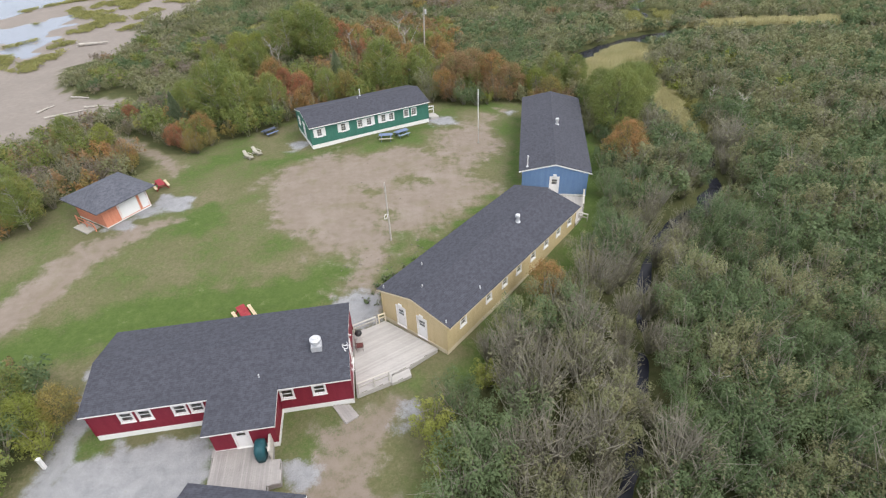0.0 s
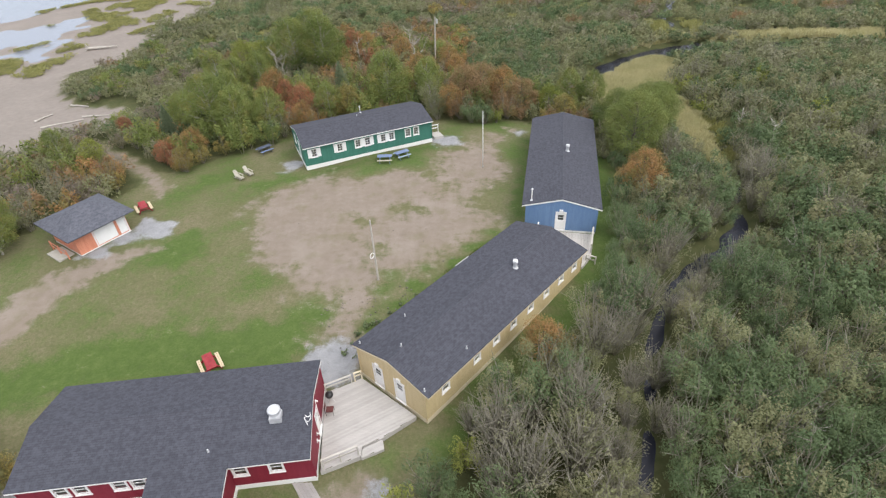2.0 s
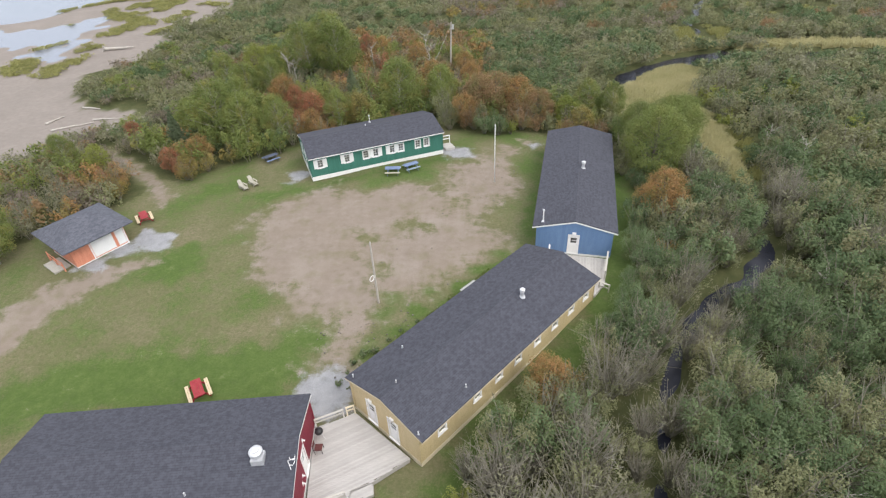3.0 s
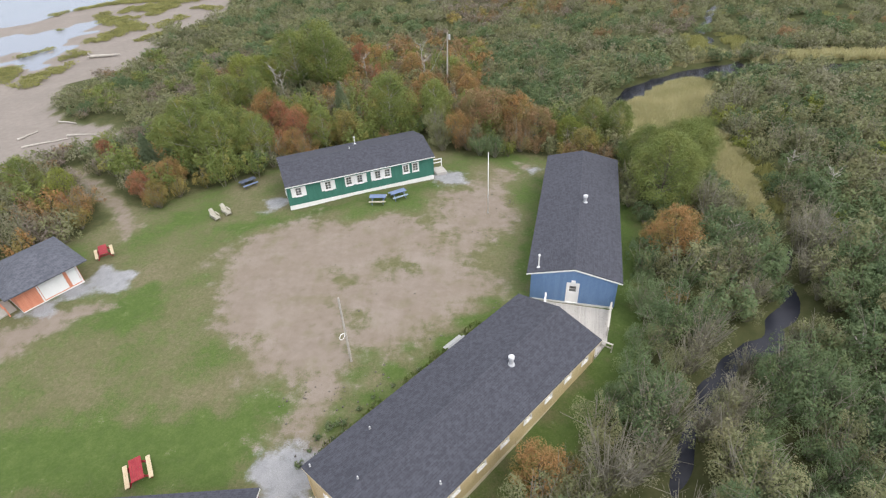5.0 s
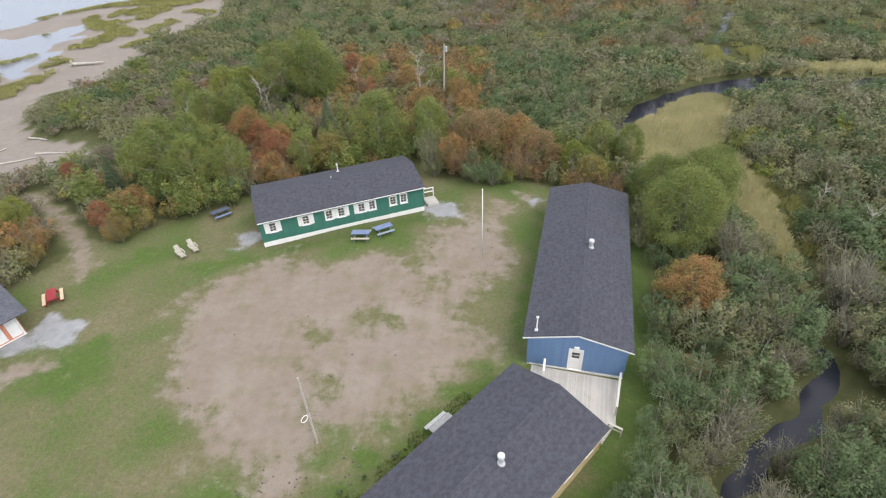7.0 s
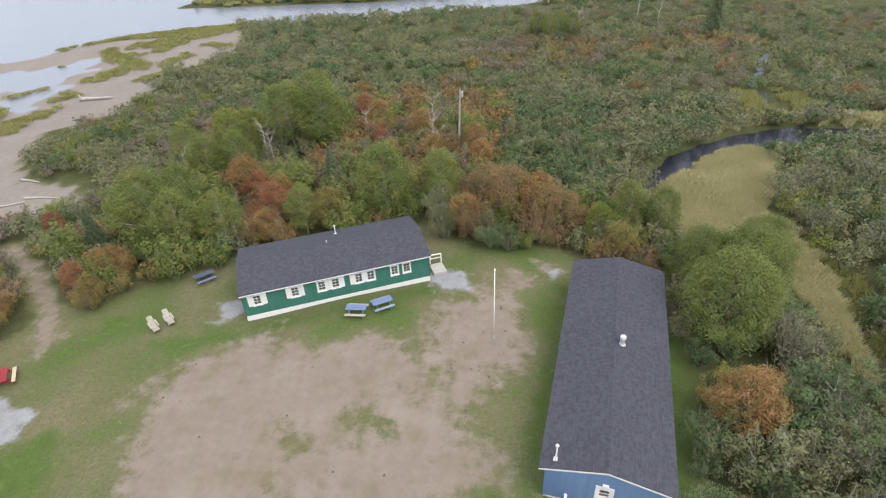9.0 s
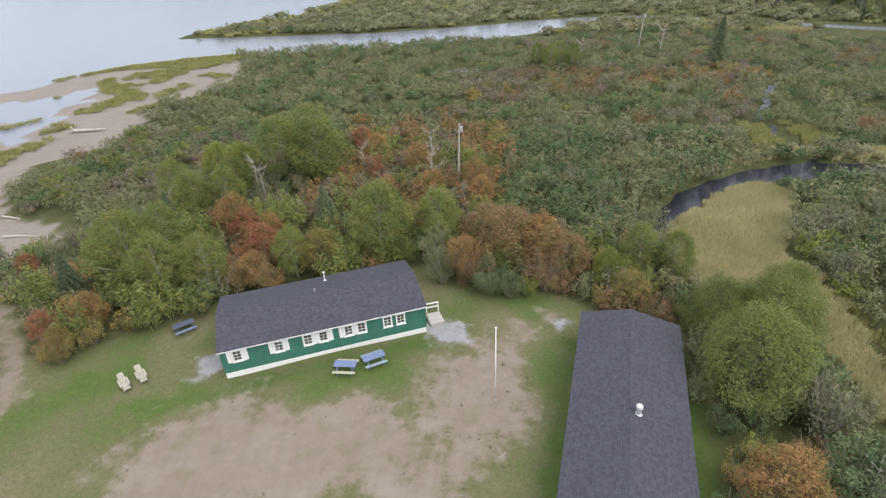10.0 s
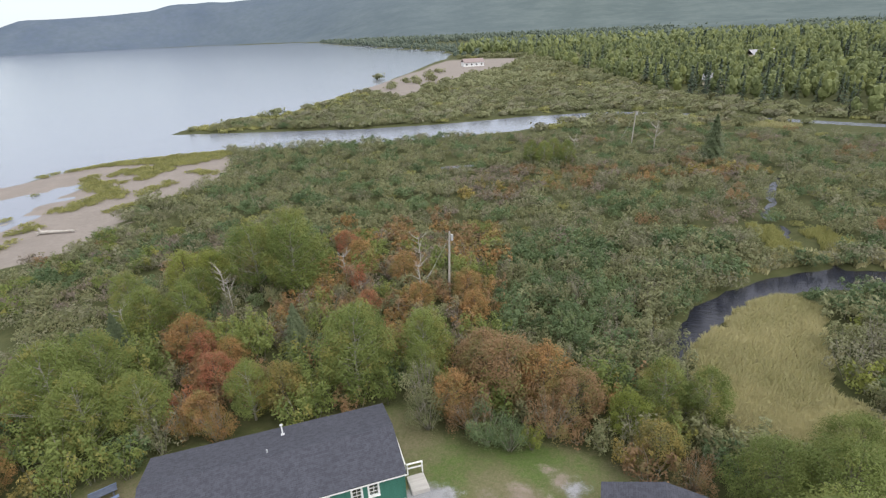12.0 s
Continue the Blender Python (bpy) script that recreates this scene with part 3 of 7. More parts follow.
# ---- building tools ----
def box(bm, x0, y0, z0, x1, y1, z1, m=None):
    v = [bm.verts.new((x, y, z)) for z in (z0, z1) for x, y in ((x0, y0), (x1, y0), (x1, y1), (x0, y1))]
    for f in ((3, 2, 1, 0), (4, 5, 6, 7), (0, 1, 5, 4), (1, 2, 6, 5), (2, 3, 7, 6), (3, 0, 4, 7)):
        bm.faces.new([v[k] for k in f])
    if m is not None:
        for k in v:
            k.co = m @ k.co
    return v


def tube(bm, a, b, ra, rb, n=10, caps=True):
    a, b = Vector(a), Vector(b)
    q = (b - a).to_track_quat("Z", "Y")
    rings = []
    for c, r in ((a, ra), (b, rb)):
        rings.append([bm.verts.new(c + q @ Vector((r * math.cos(2 * math.pi * k / n), r * math.sin(2 * math.pi * k / n), 0))) for k in range(n)])
    for k in range(n):
        bm.faces.new((rings[0][k], rings[0][(k + 1) % n], rings[1][(k + 1) % n], rings[1][k]))
    if caps:
        bm.faces.new(rings[0][::-1])
        bm.faces.new(rings[1])


def lathe(bm, profile, n=16, at=(0, 0, 0)):
    """A turned shape from (radius, height) steps."""
    rings = [[bm.verts.new((at[0] + r * math.cos(2 * math.pi * k / n), at[1] + r * math.sin(2 * math.pi * k / n), at[2] + z)) for k in range(n)] for r, z in profile]
    for lo, hi in zip(rings, rings[1:]):
        for k in range(n):
            bm.faces.new((lo[k], lo[(k + 1) % n], hi[(k + 1) % n], hi[k]))
    bm.faces.new(rings[0][::-1])
    bm.faces.new(rings[-1])


def prism(bm, low, high):
    """A solid between two outlines with the same number of corners."""
    a, b = [bm.verts.new(p) for p in low], [bm.verts.new(p) for p in high]
    bm.faces.new(a[::-1])
    bm.faces.new(b)
    for k in range(len(a)):
        bm.faces.new((a[k], a[(k + 1) % len(a)], b[(k + 1) % len(a)], b[k]))


def part(name, bm, material, parent, label="", smooth=False):
    me = bpy.data.meshes.new(name)
    bmesh.ops.recalc_face_normals(bm, faces=bm.faces[:])
    bm.to_mesh(me)
    bm.free()
    me.materials.append(material)
    if smooth:
        me.polygons.foreach_set("use_smooth", [True] * len(me.polygons))
    ob = new(name, me)
    ob.parent = parent
    if label:
        ob["label"] = label
    return ob


def thing(name, label, category, m=None, group="", kind=""):
    ob = tagged(new(name), label, category, group, kind)
    ob.empty_display_size = 0.3
    if m is not None:
        ob.matrix_world = m
    return ob


def plan(x, y, z=0.0, turn=0.0):
    """A pose on the ground from plan units."""
    return pose(x * K, y * K, z + lift(x, y), 0, 0, turn)


def wall_panel(length, z0, z1, thick, holes):
    """An upright wall in (along, outward, up) with openings (u0, u1, z0, z1) right through it."""
    us = sorted({-length / 2, length / 2, *[u for h in holes for u in h[:2]]})
    zs = sorted({z0, z1, *[z for h in holes for z in h[2:4]]})

    def solid(i, j):
        if not (0 <= i < len(us) - 1 and 0 <= j < len(zs) - 1):
            return False
        u, z = (us[i] + us[i + 1]) / 2, (zs[j] + zs[j + 1]) / 2
        return not any(h[0] < u < h[1] and h[2] < z < h[3] for h in holes)

    bm = bmesh.new()
    grid = {}

    def v(i, side, j):
        if (i, side, j) not in grid:
            grid[i, side, j] = bm.verts.new((us[i], -thick * side, zs[j]))
        return grid[i, side, j]

    for i in range(len(us) - 1):
        for j in range(len(zs) - 1):
            if not solid(i, j):
                continue
            for side in (0, 1):
                bm.faces.new((v(i, side, j), v(i + 1, side, j), v(i + 1, side, j + 1), v(i, side, j + 1)))
            if not solid(i - 1, j):
                bm.faces.new((v(i, 0, j), v(i, 1, j), v(i, 1, j + 1), v(i, 0, j + 1)))
            if not solid(i + 1, j):
                bm.faces.new((v(i + 1, 0, j), v(i + 1, 1, j), v(i + 1, 1, j + 1), v(i + 1, 0, j + 1)))
            if not solid(i, j - 1):
                bm.faces.new((v(i, 0, j), v(i + 1, 0, j), v(i + 1, 1, j), v(i, 1, j)))
            if not solid(i, j + 1):
                bm.faces.new((v(i, 0, j + 1), v(i + 1, 0, j + 1), v(i + 1, 1, j + 1), v(i, 1, j + 1)))
    return bm


def turned(bm, m):
    bmesh.ops.transform(bm, matrix=m, verts=bm.verts[:])
    return bm


def add_window(house, m, u0, u1, z0, z1, trim=0.09, bars=(1, 1), frame_mat=None, wings=(0, 0)):
    """A window with a trim frame, sash bars, sill and pane; wings: widths of flat white panels at its sides."""
    bm = bmesh.new()
    for a in ((u0 - trim, 0, z0 - trim, u0, 0.035, z1 + trim), (u1, 0, z0 - trim, u1 + trim, 0.035, z1 + trim), (u0, 0, z1, u1, 0.035, z1 + trim), (u0, 0, z0 - trim, u1, 0.035, z0)):
        box(bm, *a)
    win = part("window", turned(bm, m), frame_mat or WHITE, house, "white-trimmed sash window")
    bm = bmesh.new()
    for k in range(bars[0]):
        z = z0 + (z1 - z0) * (k + 1) / (bars[0] + 1)
        box(bm, u0, -0.055, z - 0.025, u1, -0.02, z + 0.025)
    for k in range(bars[1]):
        u = u0 + (u1 - u0) * (k + 1) / (bars[1] + 1)
        box(bm, u - 0.018, -0.057, z0, u + 0.018, -0.018, z1)
    for a in ((u0, -0.07, z0, u0 + 0.035, -0.01, z1), (u1 - 0.035, -0.07, z0, u1, -0.01, z1), (u0 + 0.035, -0.07, z0, u1 - 0.035, -0.01, z0 + 0.035), (u0 + 0.035, -0.07, z1 - 0.035, u1 - 0.035, -0.01, z1)):
        box(bm, *a)
    part("sash", turned(bm, m), WHITE, win)
    bm = bmesh.new()
    box(bm, u0 + 0.03, -0.045, z0 + 0.03, u1 - 0.03, -0.037, z1 - 0.03)
    pane = part("pane", turned(bm, m), GLASS, win)
    pane.visible_shadow = False
    bm = bmesh.new()
    box(bm, u0 - trim - 0.03, 0, z0 - trim - 0.04, u1 + trim + 0.03, 0.07, z0 - trim)
    part("sill", turned(bm, m), frame_mat or WHITE, win)
    for side, w in zip((-1, 1), wings):
        if w:
            a = u0 - trim - 0.004 - w if side < 0 else u1 + trim + 0.004
            bm = bmesh.new()
            box(bm, a, 0, z0 - trim, a + w, 0.03, z1 + trim)
            part("shutter", turned(bm, m), WHITE, win, "flat white shutter")


def add_door(house, m, u0, u1, z0, z1, light=True, lamp=False):
    bm = bmesh.new()
    t = 0.09
    for a in ((u0 - t, 0, z0, u0, 0.035, z1 + t), (u1, 0, z0, u1 + t, 0.035, z1 + t), (u0, 0, z1, u1, 0.035, z1 + t), (u0 - t, 0, z0 - 0.04, u1 + t, 0.09, z0)):
        box(bm, *a)
    door = part("door", turned(bm, m), WHITE, house, "white panelled door with a small window")
    bm = wall_panel(u1 - u0, z0, z1, 0.05, [(-0.27, 0.27, z0 + 1.15, z0 + 1.72)] if light else [])
    bmesh.ops.translate(bm, verts=bm.verts[:], vec=((u0 + u1) / 2, -0.02, 0))
    for k in (-0.2, 0.2):
        box(bm, (u0 + u1) / 2 + k - 0.15, -0.021, z0 + 0.2, (u0 + u1) / 2 + k + 0.15, -0.008, z0 + 0.95)
    part("leaf", turned(bm, m), WHITE, door)
    if light:
        bm = bmesh.new()
        box(bm, (u0 + u1) / 2 - 0.27, -0.05, z0 + 1.15, (u0 + u1) / 2 + 0.27, -0.042, z0 + 1.72)
        part("pane", turned(bm, m), GLASS, door).visible_shadow = False
        bm = bmesh.new()
        box(bm, (u0 + u1) / 2 - 0.27, -0.04, z0 + 1.415, (u0 + u1) / 2 + 0.27, -0.015, z0 + 1.455)
        part("bar", turned(bm, m), WHITE, door)
    bm = bmesh.new()
    tube(bm, (u1 - 0.1, -0.02, z0 + 1.0), (u1 - 0.1, 0.045, z0 + 1.0), 0.03, 0.03, 8)
    part("handle", turned(bm, m), STEEL, door, "steel door knob")
    if lamp:
        bm = bmesh.new()
        c = (u0 + u1) / 2
        box(bm, c - 0.17, 0, z1 + 0.17, c + 0.17, 0.12, z1 + 0.34)
        part("lamp", turned(bm, m), WHITE, house, "white light box over the door")


def cabin(name, label, x, y, level, turn, length, width, eave, ridge, wall_mat, front=(), right=(), left=(), back=(), over_side=0.42, over_end=0.12, trim_mat=None, skirt_mat=None, roof_mat=None, cut_front=None, base=0.22):
    """A long gabled cabin on a skirted base. length and width go over the roof, in plan units; openings are
    (kind, u0, u1, z0, z1, extras) along each side. Its front is the side of -y, its left end that of -x."""
    trim_mat, roof_mat = trim_mat or WHITE, roof_mat or ROOF
    house = thing(name, label, "cabin", pose(x * K, y * K, level, 0, 0, turn))
    L, W = length * K / 2, width * K / 2
    l, w = L - over_end, W - over_side
    slope = (ridge - eave) / W
    top = eave + slope * over_side - 0.10
    sides = {"front": (pose(0, -w, 0, 0, 0, 180), 2 * l, front), "back": (pose(0, w, 0), 2 * l, back),
             "left": (pose(-l, 0, 0, 0, 0, 90), 2 * w - 0.3, left), "right": (pose(l, 0, 0, 0, 0, -90), 2 * w - 0.3, right)}
    for side, (m, span, holes) in sides.items():
        # seen from outside, u runs to the right on every side
        m = m @ Matrix.Diagonal((-1, 1, 1, 1))
        part("wall", turned(wall_panel(span, base, top, 0.15, [h[1:5] for h in holes]), m), wall_mat, house)
        for kind, u0, u1, z0, z1, *extra in holes:
            if kind == "window":
                add_window(house, m, u0, u1, z0, z1, **(extra[0] if extra else {}))
            else:
                add_door(house, m, u0, u1, z0, z1, **(extra[0] if extra else {}))
        bm = bmesh.new()
        box(bm, -span / 2 - (0.02 if span > 2 * w else -0.0), -0.1, -0.55, span / 2 + (0.02 if span > 2 * w else 0.0), 0.018, base - 0.004)
        part("skirt", turned(bm, m), skirt_mat or trim_mat, house, "painted skirt board at the foot of the wall")
    for s in (-1, 1):
        # gable ends
        bm = bmesh.new()
        prism(bm, [(s * l, -w, top), (s * l, w, top), (s * l, 0, top + slope * w)], [(s * (l - 0.15), -w, top), (s * (l - 0.15), w, top), (s * (l - 0.15), 0, top + slope * w)])
        part("gable", bm, wall_mat, house)
        for k in (-1, 1):
            bm = bmesh.new()
            box(bm, s * l - 0.045 * (s < 0) - 0.001, k * w - 0.05, base, s * l + 0.045 * (s > 0) + 0.001, k * w + 0.05, top)
            part("corner_board", bm, wall_mat, house)
    t = 0.05
    for k in (-1, 1):
        bm = bmesh.new()
        prism(bm, [(-L, k * W, eave), (L, k * W, eave), (L, 0, ridge), (-L, 0, ridge)], [(-L, k * W, eave + t), (L, k * W, eave + t), (L, 0, ridge + t), (-L, 0, ridge + t)])
        part("roof", bm, roof_mat, house, "dark asphalt shingle roof slope")
        for a, b in ([(-L, L)] if not (cut_front and k < 0) else [(-L, cut_front[0]), (cut_front[1], L)]):
            bm = bmesh.new()
            box(bm, a, k * (W - 0.02) - 0.012, eave - 0.13, b, k * (W - 0.02) + 0.012, eave - 0.002)
            part("fascia", bm, trim_mat, house)
        for s in (-1, 1):
            bm = bmesh.new()
            x0, x1 = (L - 0.03, L - 0.005) if s > 0 else (-L + 0.005, -L + 0.03)
            prism(bm, [(x0, k * W, eave - 0.15), (x1, k * W, eave - 0.15), (x1, 0, ridge - 0.15), (x0, 0, ridge - 0.15)],
                  [(x0, k * W, eave - 0.003), (x1, k * W, eave - 0.003), (x1, 0, ridge - 0.003), (x0, 0, ridge - 0.003)])
            part("rake_board", bm, trim_mat, house)
    bm = bmesh.new()
    prism(bm, [(-L, -0.16, ridge + t - slope * 0.16 + 0.004), (L, -0.16, ridge + t - slope * 0.16 + 0.004), (L, 0.16, ridge + t - slope * 0.16 + 0.004), (-L, 0.16, ridge + t - slope * 0.16 + 0.004)],
          [(-L, -0.02, ridge + t + 0.018), (L, -0.02, ridge + t + 0.018), (L, 0.02, ridge + t + 0.018), (-L, 0.02, ridge + t + 0.018)])
    part("ridge_cap", bm, roof_mat, house)
    bm = bmesh.new()
    box(bm, -l + 0.16, -w + 0.16, 0.05, l - 0.16, w - 0.16, base - 0.02)
    part("floor", bm, DECK_A, house)
    return house


def roof_height(x, width, eave, ridge):
    """Height of a roof's top at the distance x across from its ridge, in metres."""
    return ridge + 0.05 - (ridge - eave) / (width * K / 2) * abs(x)


def deck(name, label, outline, angle, z, mat, board=0.14):
    """A plank deck over an outline in plan units, boards at an angle, on a boarded frame."""
    ob = thing(name, label, "deck")
    pts = [Vector((x * K, y * K)) for x, y in outline]
    ca, sa = math.cos(radians(angle)), math.sin(radians(angle))
    loc = [(p.x * ca + p.y * sa, -p.x * sa + p.y * ca) for p in pts]
    rng = random.Random(len(name))
    bm = bmesh.new()
    v = min(q[1] for q in loc) + board / 2
    while v < max(q[1] for q in loc):
        cuts = []
        for (ax, ay), (bx, by) in zip(loc, loc[1:] + loc[:1]):
            if (ay > v) != (by > v):
                cuts.append(ax + (bx - ax) * (v - ay) / (by - ay))
        cuts.sort()
        for a, b in zip(cuts[::2], cuts[1::2]):
            if b - a > 0.1:
                dz = rng.uniform(-0.004, 0.004)
                box(bm, a, v - board / 2 + 0.004, z - 0.04 + dz, b, v + board / 2 - 0.004, z + dz, pose(0, 0, 0, 0, 0, angle))
        v += board
    tagged(part("decking", bm, mat, ob), kind="stuff")
    for p, q in zip(pts, pts[1:] + pts[:1]):
        d = q - p
        bm = bmesh.new()
        box(bm, 0.02, -0.02, z - 0.6, d.length - 0.02, 0.02, z - 0.05, Matrix.Translation((p.x, p.y, 0)) @ pose(0, 0, 0, 0, 0, math.degrees(math.atan2(d.y, d.x))))
        part("rim_board", bm, mat, ob)
    return ob


def railing(name, label, line, z, high=0.95, mat=None, rails=(0.5, 0.92), gap=1.5):
    """Posts and rails along a line in plan units."""
    mat = mat or RAIL
    ob = thing(name, label, "railing")
    for (ax, ay), (bx, by) in zip(line, line[1:]):
        a, b = Vector((ax * K, ay * K, z)), Vector((bx * K, by * K, z))
        d = b - a
        m = Matrix.Translation(a) @ pose(0, 0, 0, 0, 0, math.degrees(math.atan2(d.y, d.x)))
        n = max(1, round(d.length / gap))
        for k in range(n + 1):
            bm = bmesh.new()
            box(bm, d.length * k / n - 0.045, -0.045, 0, d.length * k / n + 0.045, 0.045, high, m)
            part("post", bm, mat, ob)
        for h in rails:
            bm = bmesh.new()
            box(bm, 0, 0.047, h - 0.06, d.length, 0.085, h + 0.06, m)
            part("rail", bm, mat, ob)
        bm = bmesh.new()
        box(bm, -0.05, -0.07, high + 0.002, d.length + 0.05, 0.07, high + 0.04, m)
        part("cap_rail", bm, mat, ob)
    return ob


# ---- the cabins round the yard ----
EAVE, RIDGE = 2.92, 3.84
SQUARE = {"bars": (1, 0), "trim": 0.11}
# centre on the plan, level in metres, turn, length and width over the roof
RED_AT, YEL_AT, BLU_AT, GRN_AT = (-14.6, 24.85, -0.7, 6.9), (3.7, 35.55, -0.55, 49.6), (12.98, 56.23, -0.1, 80.6), (-9.4, 66.05, 0.18, 24.9)


def square(u, z=1.88, w=0.74, h=0.78, **more):
    return ("window", u - w / 2, u + w / 2, z - h / 2, z + h / 2, {**SQUARE, **more})


def doorway(u, base, **more):
    return ("door", u - 0.43, u + 0.43, base, base + 2.0, more)


red = cabin("red_cabin", "long barn-red cabin with white trim and dark shingle roof", *RED_AT, 16.15, 7.2, EAVE, RIDGE, RED, base=0.42,
            front=[square(u) for u in (-6.2, -5.03, -2.78, -1.66, 4.28, 6.44)], right=[doorway(-0.1, 0.42)], cut_front=(-0.57 * K, 3.62 * K))
yellow = cabin("yellow_cabin", "long ochre-yellow cabin with small windows and two doors", *YEL_AT, 19.0, 7.0, EAVE, RIDGE, YELLOW, trim_mat=CREAM, base=0.22,
               front=[square(u, w=0.62, h=0.76) for u in (-8.15, -4.7, -2.38, -0.18, 2.17, 4.46, 6.75, 8.9)], left=[doorway(-1.33, 0.22, lamp=True), doorway(0.85, 0.22, lamp=True)], right=[doorway(0.6, 0.22)])
blue = cabin("blue_cabin", "long blue cabin with white trim and a white gable door", *BLU_AT, 19.9, 7.07, EAVE, RIDGE, BLUE, base=0.28, left=[doorway(0.0, 0.28, lamp=True)],
             front=[square(u) for u in (-6, -2, 2, 6)], back=[square(u) for u in (-7, -3.5, 0, 3.5, 7)])
PANE = {"bars": (2, 1), "trim": 0.10}
green = cabin("green_cabin", "green cabin with white shuttered windows and white skirting", *GRN_AT, 15.7, 7.25, 2.96, 3.94, GREEN, base=0.44,
              front=[("window", u - 0.31, u + 0.31, 1.5, 2.42, {**PANE, "wings": wings}) for u, wings in
                     ((-7.16, (0.36, 0.40)), (-3.93, (0.36, 0.38)), (-1.6, (0.02, 0.2)), (-0.36, (0.2, 0.38)), (1.73, (0.38, 0.14)), (2.84, (0.14, 0.03)), (5.06, (0, 0)), (6.2, (0, 0)))],
              left=[("window", -2.4, -1.6, 1.5, 2.4, PANE), doorway(0.4, 0.44)], right=[doorway(1.0, 0.44)])


def kitchen_wing():
    """The low wing in front of the red cabin: three walls and a shed roof that runs up on to the main slope."""
    x0, x1, y0, y1 = -0.57 * K, 3.62 * K, -6.02 * K, -3.2 * K
    low = 2.60

    def panel(m, span, holes):
        m = m @ Matrix.Diagonal((-1, 1, 1, 1))
        part("wall", turned(wall_panel(span, 0.42, 2.58, 0.15, holes), m), RED, red)
        bm = bmesh.new()
        box(bm, -span / 2, -0.1, -0.5, span / 2, 0.018, 0.416)
        part("skirt", turned(bm, m), WHITE, red)
        return m

    w = (x1 - x0) - 0.5
    cx = (x0 + x1) / 2
    m = panel(pose(cx, y0 + 0.42, 0, 0, 0, 180), w, [(-0.53, 0.33, 0.42, 2.40)])
    add_door(red, m, -0.53, 0.33, 0.42, 2.40)
    panel(pose(x1 - 0.25, (y0 + y1) / 2 + 0.285, 0, 0, 0, -90), y1 - y0 - 0.57, [])
    panel(pose(x0 + 0.25, (y0 + y1) / 2 + 0.285, 0, 0, 0, 90), y1 - y0 - 0.57, [])
    bm = bmesh.new()
    yt = -3.1 * K
    zt = roof_height(3.1 * K, 7.2, EAVE, RIDGE) + 0.012
    prism(bm, [(x0, y0, low), (x1, y0, low), (x1, yt, zt - 0.05), (x0, yt, zt - 0.05)], [(x0, y0, low + 0.05), (x1, y0, low + 0.05), (x1, yt, zt), (x0, yt, zt)])
    part("wing_roof", bm, ROOF, red, "low shingled roof over the wing")
    bm = bmesh.new()
    box(bm, x0 + 0.03, y0 + 0.01, low - 0.13, x1 - 0.03, y0 + 0.035, low - 0.002)
    part("fascia", bm, WHITE, red)
    for x in (x0 + 0.004, x1 - 0.03):
        bm = bmesh.new()
        ye = -3.6 * K
        ze = low + (zt - 0.05 - low) * (ye - y0) / (yt - y0)
        prism(bm, [(x, y0, low - 0.14), (x + 0.026, y0, low - 0.14), (x + 0.026, ye, ze - 0.14), (x, ye, ze - 0.14)], [(x, y0, low - 0.003), (x + 0.026, y0, low - 0.003), (x + 0.026, ye, ze - 0.003), (x, ye, ze - 0.003)])
        part("rake_board", bm, WHITE, red)


kitchen_wing()

shed = cabin("small_cabin", "small cabin with a dark shingle roof beside the gravel lot", -11.3, 12.2, -0.8, -8.7, 6.5, 6.4, EAVE, 3.75, RED, base=0.3, right=[doorway(0, 0.3)])


